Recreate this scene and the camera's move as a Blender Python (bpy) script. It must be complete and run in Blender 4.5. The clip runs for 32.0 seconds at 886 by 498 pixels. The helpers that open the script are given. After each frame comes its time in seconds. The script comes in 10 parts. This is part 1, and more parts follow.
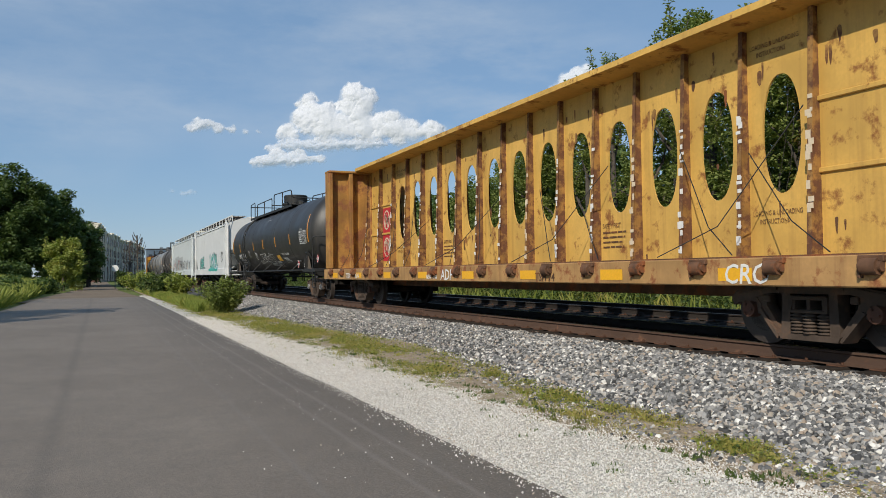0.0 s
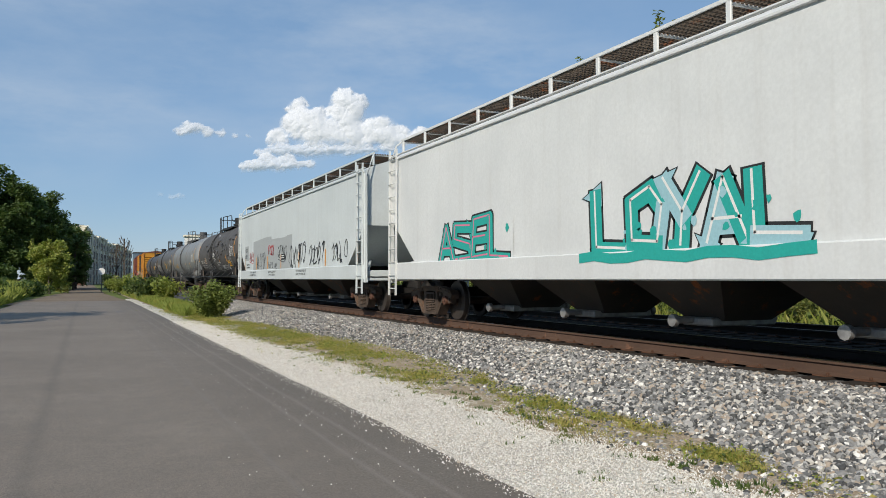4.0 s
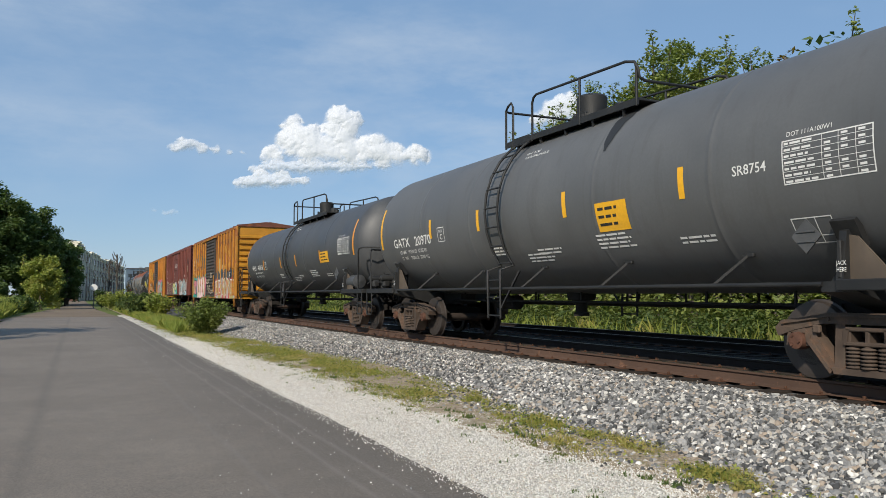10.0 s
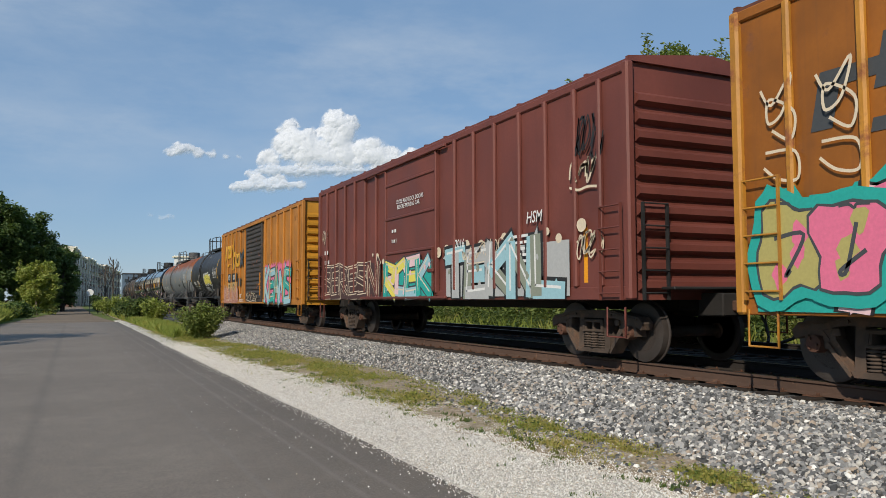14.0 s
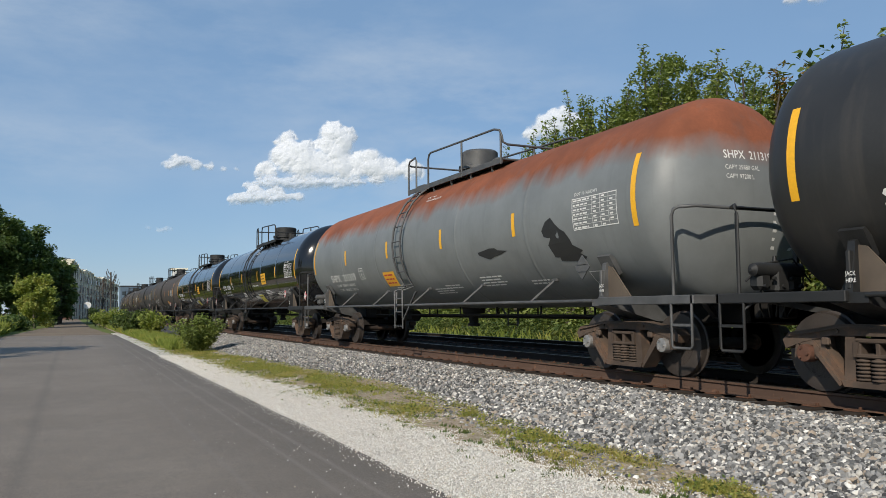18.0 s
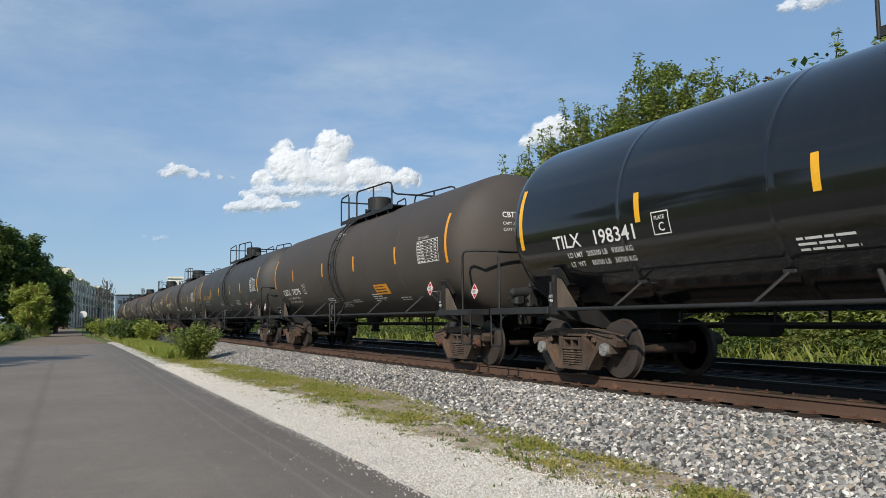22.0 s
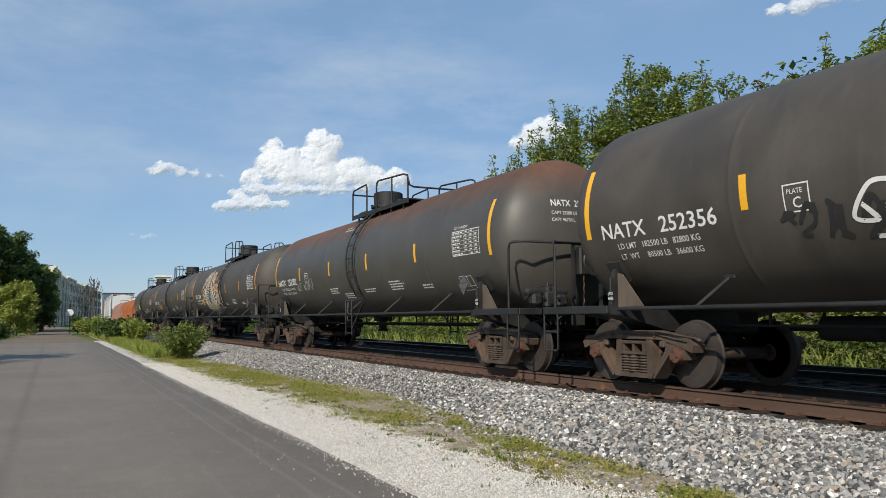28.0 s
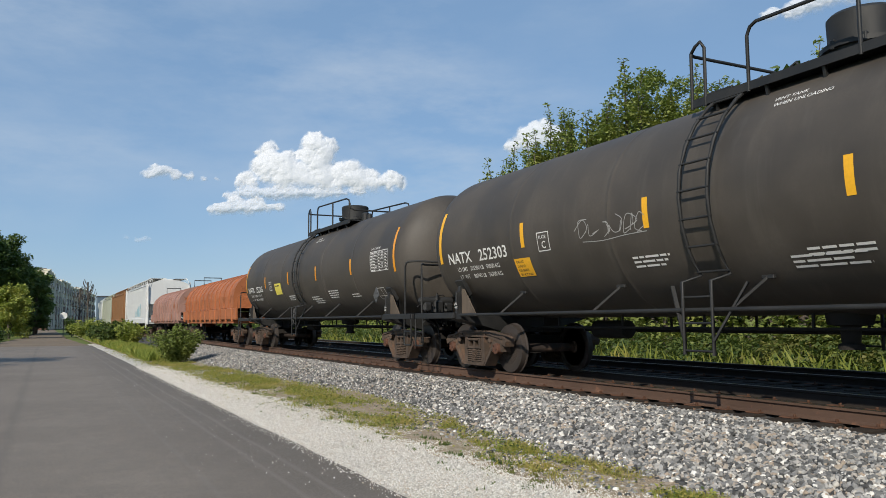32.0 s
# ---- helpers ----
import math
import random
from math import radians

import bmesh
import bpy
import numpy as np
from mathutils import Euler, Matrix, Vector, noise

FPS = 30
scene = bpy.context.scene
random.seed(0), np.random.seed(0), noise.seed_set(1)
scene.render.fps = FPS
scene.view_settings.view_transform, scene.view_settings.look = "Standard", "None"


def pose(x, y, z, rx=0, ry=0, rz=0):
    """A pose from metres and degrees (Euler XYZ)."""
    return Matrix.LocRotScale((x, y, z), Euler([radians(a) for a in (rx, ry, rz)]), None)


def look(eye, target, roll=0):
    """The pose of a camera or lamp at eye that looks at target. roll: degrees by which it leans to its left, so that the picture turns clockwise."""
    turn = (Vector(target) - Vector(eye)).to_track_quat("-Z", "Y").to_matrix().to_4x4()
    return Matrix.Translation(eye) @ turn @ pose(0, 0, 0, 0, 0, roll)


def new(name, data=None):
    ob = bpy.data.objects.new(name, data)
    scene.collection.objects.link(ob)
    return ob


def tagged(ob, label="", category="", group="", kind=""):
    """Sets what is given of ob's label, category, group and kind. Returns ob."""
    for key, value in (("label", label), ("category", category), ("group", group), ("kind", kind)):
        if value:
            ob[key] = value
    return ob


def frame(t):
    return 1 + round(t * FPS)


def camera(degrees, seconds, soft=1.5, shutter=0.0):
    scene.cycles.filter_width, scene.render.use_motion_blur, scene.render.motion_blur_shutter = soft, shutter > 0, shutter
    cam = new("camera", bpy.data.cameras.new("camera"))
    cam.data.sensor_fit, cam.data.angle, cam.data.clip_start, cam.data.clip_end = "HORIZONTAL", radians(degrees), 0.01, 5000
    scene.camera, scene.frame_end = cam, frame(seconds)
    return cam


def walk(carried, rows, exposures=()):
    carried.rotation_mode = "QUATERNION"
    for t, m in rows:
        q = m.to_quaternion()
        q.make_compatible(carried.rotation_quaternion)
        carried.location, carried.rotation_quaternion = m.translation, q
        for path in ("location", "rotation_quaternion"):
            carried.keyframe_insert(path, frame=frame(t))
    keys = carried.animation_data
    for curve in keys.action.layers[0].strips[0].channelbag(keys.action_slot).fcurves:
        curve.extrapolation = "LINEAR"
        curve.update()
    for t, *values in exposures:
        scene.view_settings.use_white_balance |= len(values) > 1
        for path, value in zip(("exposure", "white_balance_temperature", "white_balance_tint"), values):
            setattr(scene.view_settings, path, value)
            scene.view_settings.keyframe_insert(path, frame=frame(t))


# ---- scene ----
EYE = Vector((0.0, 0.0, 1.5))          # held at chest height on the asphalt path


def aim(turn, up, lean):
    """Camera pose from degrees to the right of the track's direction, degrees up, and lean."""
    a, b = radians(turn), radians(up)
    return look(EYE, EYE + Vector((math.sin(a) * math.cos(b), math.cos(a) * math.cos(b), math.sin(b))), lean)


cam = camera(59.1, 32.0, soft=0.6, shutter=0.0)
walk(cam, [
    (0.0, aim(23.81, 1.65, -0.71)),
    (0.5, aim(24.01, 1.68, -0.75)),
    (1.0, aim(24.19, 1.72, -0.76)),
    (1.5, aim(24.32, 1.75, -0.75)),
    (2.0, aim(24.41, 1.77, -0.68)),
    (2.5, aim(24.47, 1.81, -0.56)),
    (3.0, aim(24.52, 1.88, -0.40)),
    (3.5, aim(24.58, 1.99, -0.25)),
    (5.5, aim(24.72, 2.63, 0.13)),
    (6.0, aim(24.73, 2.82, 0.23)),
    (6.5, aim(24.74, 2.99, 0.27)),
    (7.0, aim(24.76, 3.13, 0.28)),
    (7.5, aim(24.79, 3.22, 0.31)),
    (8.0, aim(24.84, 3.29, 0.34)),
    (8.5, aim(24.90, 3.35, 0.31)),
    (9.0, aim(24.96, 3.40, 0.26)),
    (9.5, aim(25.02, 3.41, 0.17)),
    (10.0, aim(25.08, 3.38, 0.06)),
    (10.5, aim(25.13, 3.33, -0.02)),
    (11.0, aim(25.18, 3.30, -0.08)),
    (11.5, aim(25.22, 3.29, -0.11)),
    (12.0, aim(25.25, 3.32, -0.13)),
    (12.5, aim(25.28, 3.35, -0.17)),
    (13.0, aim(25.29, 3.42, -0.20)),
    (13.5, aim(25.30, 3.52, -0.19)),
    (14.0, aim(25.32, 3.64, -0.21)),
    (14.5, aim(25.33, 3.77, -0.31)),
    (16.5, aim(25.48, 4.22, -0.56)),
    (17.0, aim(25.49, 4.31, -0.50)),
    (17.5, aim(25.48, 4.38, -0.49)),
    (18.0, aim(25.47, 4.46, -0.46)),
    (18.5, aim(25.47, 4.58, -0.41)),
    (19.0, aim(25.51, 4.73, -0.39)),
    (19.5, aim(25.57, 4.88, -0.39)),
    (20.0, aim(25.64, 4.99, -0.41)),
    (20.5, aim(25.67, 5.07, -0.48)),
    (21.0, aim(25.67, 5.10, -0.54)),
    (21.5, aim(25.67, 5.09, -0.59)),
    (22.0, aim(25.72, 5.05, -0.61)),
    (22.5, aim(25.84, 4.99, -0.61)),
    (23.0, aim(26.01, 4.96, -0.58)),
    (23.5, aim(26.21, 4.99, -0.53)),
    (24.0, aim(26.36, 5.05, -0.48)),
    (24.5, aim(26.46, 5.13, -0.45)),
    (25.0, aim(26.51, 5.20, -0.41)),
    (25.5, aim(26.52, 5.26, -0.36)),
    (27.5, aim(26.53, 5.14, -0.32)),
    (28.0, aim(26.51, 5.06, -0.30)),
    (28.5, aim(26.50, 5.00, -0.25)),
    (29.0, aim(26.53, 4.97, -0.17)),
    (29.5, aim(26.58, 5.00, -0.10)),
    (30.0, aim(26.65, 5.09, -0.08)),
    (30.5, aim(26.72, 5.23, -0.11)),
    (31.0, aim(26.76, 5.34, -0.19)),
    (31.5, aim(26.81, 5.35, -0.25)),
    (32.0, aim(26.87, 5.28, -0.32)),
], exposures=[(0.0, -0.14), (1.5, -0.08), (3.0, 0.02), (4.2, -0.08), (6.0, -0.24), (7.0, -0.06), (8.0, 0.0), (11.5, 0.02), (13.0, -0.14), (14.5, -0.14), (17.0, -0.12), (18.2, -0.04), (20.0, 0.02), (29.0, 0.02), (32.0, -0.02)])


# ---- light ----
SUN_FROM = Vector((-0.62, -0.57, 0.55)).normalized()
world = bpy.data.worlds.new("world")
scene.world = world
world.use_nodes = True
wn = world.node_tree
for n in list(wn.nodes):
    wn.nodes.remove(n)
sky = wn.nodes.new("ShaderNodeTexSky")
sky.sky_type = 'NISHITA'
sky.sun_disc = False
sky.sun_elevation = math.asin(SUN_FROM.z)
sky.sun_rotation = math.atan2(SUN_FROM.x, SUN_FROM.y)
sky.altitude, sky.air_density, sky.dust_density, sky.ozone_density = 200, 1.0, 0.15, 3.0
back = wn.nodes.new("ShaderNodeBackground")
back.inputs["Strength"].default_value = 0.105
wout = wn.nodes.new("ShaderNodeOutputWorld")
soften = wn.nodes.new("ShaderNodeMix")          # thin even summer haze over the whole sky
soften.data_type = 'RGBA'
soften.inputs[0].default_value = 0.62
soften.inputs[7].default_value = (2.32, 3.88, 6.10, 1)
wn.links.new(sky.outputs[0], soften.inputs[6])
wn.links.new(soften.outputs[2], back.inputs[0])
wn.links.new(back.outputs[0], wout.inputs[0])

sun = new("sun", bpy.data.lights.new("sun", 'SUN'))
sun.data.energy, sun.data.angle, sun.data.color = 4.4, radians(0.55), (1.0, 0.92, 0.79)
sun.matrix_world = look(SUN_FROM * 100, (0, 0, 0))


# ---- materials ----
def nodes_of(name):
    m = bpy.data.materials.new(name)
    m.use_nodes = True
    nt = m.node_tree
    return m, nt, nt.nodes["Principled BSDF"]


def add(nt, kind, **ins):
    n = nt.nodes.new(kind)
    for k, v in ins.items():
        n.inputs[k.replace("_", " ")].default_value = v
    return n


def mixer(nt, fac, a, b, mode='MIX'):
    """A colour mix; fac, a and b are sockets or values."""
    n = nt.nodes.new("ShaderNodeMix")
    n.data_type, n.blend_type = 'RGBA', mode
    for sock, v in ((n.inputs[0], fac), (n.inputs[6], a), (n.inputs[7], b)):
        if hasattr(v, "is_linked"):
            nt.links.new(v, sock)
        elif isinstance(v, (int, float)):
            sock.default_value = v
        else:
            sock.default_value = (*v, 1) if len(v) == 3 else v
    return n.outputs[2]


def ramp(nt, sock, lo, hi, a=0.0, b=1.0):
    n = nt.nodes.new("ShaderNodeMapRange")
    n.inputs[1].default_value, n.inputs[2].default_value = lo, hi
    n.inputs[3].default_value, n.inputs[4].default_value = a, b
    nt.links.new(sock, n.inputs[0])
    return n.outputs[0]


def noise_tex(nt, scale, detail=4.0, rough=0.55, stretch=None, coord="Object"):
    tc = nt.nodes.new("ShaderNodeTexCoord")
    src = tc.outputs[coord]
    if stretch:
        mp = nt.nodes.new("ShaderNodeMapping")
        mp.inputs["Scale"].default_value = stretch
        nt.links.new(src, mp.inputs[0])
        src = mp.outputs[0]
    n = add(nt, "ShaderNodeTexNoise", Scale=scale, Detail=detail, Roughness=rough)
    nt.links.new(src, n.inputs["Vector"])
    return n.outputs["Fac"]


def bumped(nt, bsdf, height, strength, dist):
    b = nt.nodes.new("ShaderNodeBump")
    b.inputs["Strength"].default_value, b.inputs["Distance"].default_value = strength, dist
    nt.links.new(height, b.inputs["Height"])
    nt.links.new(b.outputs[0], bsdf.inputs["Normal"])


def paint(name, col, rough=0.45, metal=0.0, vary=0.25, big=1.3, fine=40.0, streak=0.0, streak_col=(0.05, 0.04, 0.035),
          rust=0.0, rust_col=(0.16, 0.055, 0.02), rust_scale=2.2, bump=0.15, spec=0.5, coat=0.0):
    """Painted or bare metal: broad fading, fine grain, streaks that run down, and rust patches."""
    m, nt, b = nodes_of(name)
    dark = tuple(c * (1 - vary) for c in col)
    light = tuple(min(1, c * (1 + vary * 0.6)) for c in col)
    n1, n2 = noise_tex(nt, big, 5), noise_tex(nt, fine, 3)
    c = mixer(nt, ramp(nt, n1, 0.35, 0.65), dark, light)
    c = mixer(nt, ramp(nt, n2, 0.3, 0.7, 0.0, 0.35), c, tuple(x * 0.75 for x in col))
    if streak:
        n3 = noise_tex(nt, 1.0, 5, 0.6, stretch=(3.0, 5.0, 0.22))
        c = mixer(nt, ramp(nt, n3, 0.52, 0.72, 0.0, streak), c, streak_col)
    r = ramp(nt, n1, 0.3, 0.7, rough * 0.85, min(1, rough * 1.2))
    if rust:
        n4 = noise_tex(nt, rust_scale, 8, 0.68)
        f = ramp(nt, n4, 0.62 - rust * 0.3, 0.70 - rust * 0.25)
        n5 = noise_tex(nt, 14, 4)
        c = mixer(nt, f, c, mixer(nt, n5, rust_col, tuple(x * 2.1 for x in rust_col)))
        r = ramp(nt, f, 0, 1, rough, 0.9)
    nt.links.new(c, b.inputs["Base Color"])
    nt.links.new(r, b.inputs["Roughness"])
    b.inputs["Metallic"].default_value = metal
    b.inputs["Specular IOR Level"].default_value = spec
    b.inputs["Coat Weight"].default_value = coat
    if bump:
        bumped(nt, b, n2, bump, 0.004)
    return m


def plain(name, col, rough=0.6, metal=0.0):
    m, nt, b = nodes_of(name)
    n = noise_tex(nt, 25, 3)
    c = mixer(nt, n, tuple(x * 0.82 for x in col), tuple(min(1, x * 1.12) for x in col))
    nt.links.new(c, b.inputs["Base Color"])
    b.inputs["Roughness"].default_value, b.inputs["Metallic"].default_value = rough, metal
    return m


def ground_mat(name, cols, scales=(0.6, 9.0, 90.0), bump=0.5, dist=0.02, rough=0.95, island=0.0, cell=0.0):
    """Earth-like surface of three colours mixed at three scales; cell gives small stones."""
    m, nt, b = nodes_of(name)
    a, e, f = (noise_tex(nt, s, 6, 0.62) for s in scales)
    c = mixer(nt, ramp(nt, a, 0.38, 0.62), cols[0], cols[1])
    c = mixer(nt, ramp(nt, e, 0.45, 0.65, 0, 0.8), c, cols[2])
    height = f
    if cell:
        tc = nt.nodes.new("ShaderNodeTexCoord")
        v = add(nt, "ShaderNodeTexVoronoi", Scale=cell)
        nt.links.new(tc.outputs["Object"], v.inputs["Vector"])
        bw = nt.nodes.new("ShaderNodeRGBToBW")
        nt.links.new(v.outputs["Color"], bw.inputs[0])
        c = mixer(nt, 1.0, c, mixer(nt, bw.outputs[0], (0.55, 0.55, 0.55), (1.35, 1.33, 1.3)), 'MULTIPLY')
        height = ramp(nt, v.outputs["Distance"], 0.0, 0.6, 1.0, 0.0)
    c = mixer(nt, ramp(nt, f, 0.3, 0.7, 0, 0.5), c, tuple(x * 0.6 for x in cols[0]))
    if island:
        g = nt.nodes.new("ShaderNodeNewGeometry")
        k = ramp(nt, g.outputs["Random Per Island"], 0, 1, 1 - island, 1 + island)
        cc = nt.nodes.new("ShaderNodeCombineColor")
        for i in range(3):
            nt.links.new(k, cc.inputs[i])
        c = mixer(nt, 1.0, c, cc.outputs[0], 'MULTIPLY')
    nt.links.new(c, b.inputs["Base Color"])
    b.inputs["Roughness"].default_value = rough
    b.inputs["Specular IOR Level"].default_value = 0.25
    bumped(nt, b, height, bump, dist)
    return m


def leaf_mat(name, a, b_, c_=None, rough=0.55):
    """Leaves: each island its own green, with light passing through."""
    m, nt, b = nodes_of(name)
    g = nt.nodes.new("ShaderNodeNewGeometry")
    c = mixer(nt, g.outputs["Random Per Island"], a, b_)
    n = noise_tex(nt, 0.7, 3)
    if c_:
        c = mixer(nt, ramp(nt, n, 0.52, 0.68), c, c_)
    nt.links.new(c, b.inputs["Base Color"])
    b.inputs["Roughness"].default_value = rough
    b.inputs["Specular IOR Level"].default_value = 0.3
    tr = nt.nodes.new("ShaderNodeBsdfTranslucent")
    nt.links.new(mixer(nt, 1.0, c, (1.25, 1.35, 0.6), 'MULTIPLY'), tr.inputs[0])
    mx = nt.nodes.new("ShaderNodeMixShader")
    mx.inputs[0].default_value = 0.3
    nt.links.new(b.outputs[0], mx.inputs[1])
    nt.links.new(tr.outputs[0], mx.inputs[2])
    nt.links.new(mx.outputs[0], nt.nodes["Material Output"].inputs[0])
    return m


def asphalt_mat():
    """Fine dark asphalt: aggregate specks, broad wear, paving seams and pale dust lines along the path."""
    m, nt, b = nodes_of("asphalt")
    a, e = noise_tex(nt, 0.35, 6, 0.62), noise_tex(nt, 3.0, 6, 0.62)
    c = mixer(nt, ramp(nt, a, 0.35, 0.65), (0.188, 0.157, 0.127), (0.229, 0.194, 0.158))
    c = mixer(nt, ramp(nt, e, 0.4, 0.7, 0, 0.4), c, (0.150, 0.130, 0.109))
    tc = nt.nodes.new("ShaderNodeTexCoord")
    v = add(nt, "ShaderNodeTexVoronoi", Scale=130.0)
    nt.links.new(tc.outputs["Object"], v.inputs["Vector"])
    bw = nt.nodes.new("ShaderNodeRGBToBW")
    nt.links.new(v.outputs["Color"], bw.inputs[0])
    c = mixer(nt, 1.0, c, mixer(nt, bw.outputs[0], (0.6, 0.6, 0.6), (1.4, 1.39, 1.37)), 'MULTIPLY')
    sep = nt.nodes.new("ShaderNodeSeparateXYZ")
    nt.links.new(tc.outputs["Object"], sep.inputs[0])
    wav = noise_tex(nt, 0.5, 3)
    shift = nt.nodes.new("ShaderNodeMath")
    shift.operation = 'MULTIPLY_ADD'
    nt.links.new(wav, shift.inputs[0])
    shift.inputs[1].default_value = 0.08
    nt.links.new(sep.outputs[0], shift.inputs[2])
    speck = noise_tex(nt, 45, 4, 0.7)
    for x, w, col, amt in ((2.70, 1.7, (0.095, 0.085, 0.073), 0.75), (2.36, 0.045, (0.30, 0.27, 0.24), 0.45), (2.06, 0.045, (0.30, 0.27, 0.24), 0.4), (1.40, 0.04, (0.23, 0.21, 0.19), 0.4), (-0.40, 0.12, (0.10, 0.088, 0.075), 0.5), (-2.3, 0.03, (0.07, 0.065, 0.06), 0.35)):
        d = nt.nodes.new("ShaderNodeMath")
        d.operation = 'SUBTRACT'
        nt.links.new(shift.outputs[0], d.inputs[0])
        d.inputs[1].default_value = x + 0.04
        ab = nt.nodes.new("ShaderNodeMath")
        ab.operation = 'ABSOLUTE'
        nt.links.new(d.outputs[0], ab.inputs[0])
        line = ramp(nt, ab.outputs[0], 0.0, w, amt, 0.0)
        mul = nt.nodes.new("ShaderNodeMath")
        mul.operation = 'MULTIPLY'
        nt.links.new(line, mul.inputs[0])
        nt.links.new(ramp(nt, speck, 0.35, 0.6), mul.inputs[1])
        c = mixer(nt, mul.outputs[0], c, col)
    nt.links.new(c, b.inputs["Base Color"])
    b.inputs["Roughness"].default_value = 0.72
    b.inputs["Specular IOR Level"].default_value = 0.3
    bumped(nt, b, ramp(nt, v.outputs["Distance"], 0.0, 0.6, 1.0, 0.0), 0.45, 0.004)
    return m


ASPHALT = asphalt_mat()
WHITE_GRAVEL = ground_mat("crushed_limestone", [(0.78, 0.74, 0.66), (0.66, 0.61, 0.53), (0.88, 0.85, 0.78)], (0.8, 12, 70), 1.0, 0.02, 0.95, cell=60)
DIRT = ground_mat("dry_earth", [(0.40, 0.31, 0.215), (0.34, 0.28, 0.17), (0.60, 0.52, 0.42)], (0.9, 9, 60), 0.7, 0.02, 0.95, cell=60)
MEADOW = ground_mat("meadow_ground", [(0.12, 0.15, 0.035), (0.16, 0.19, 0.05), (0.10, 0.13, 0.03)], (0.05, 0.8, 20), 0.6, 0.05)
# near-black ballast: the train's shade is put into the colour
SHADED_BALLAST = ground_mat("shaded_ballast", [(0.035, 0.032, 0.029), (0.05, 0.046, 0.042), (0.025, 0.023, 0.021)], (1.5, 14, 60), 1.0, 0.04, 0.95, cell=18)
LOAM = ground_mat("trail_ground", [(0.22, 0.17, 0.12), (0.17, 0.125, 0.085), (0.26, 0.21, 0.16)], (0.3, 3, 30), 0.5, 0.02)
# bed kept darker than the loose stones, as painted shade in their gaps
BALLAST_BED = ground_mat("ballast_bed", [(0.10, 0.10, 0.10), (0.16, 0.158, 0.155), (0.06, 0.06, 0.06)], (1.5, 14, 60), 1.0, 0.04, 0.9, cell=16)


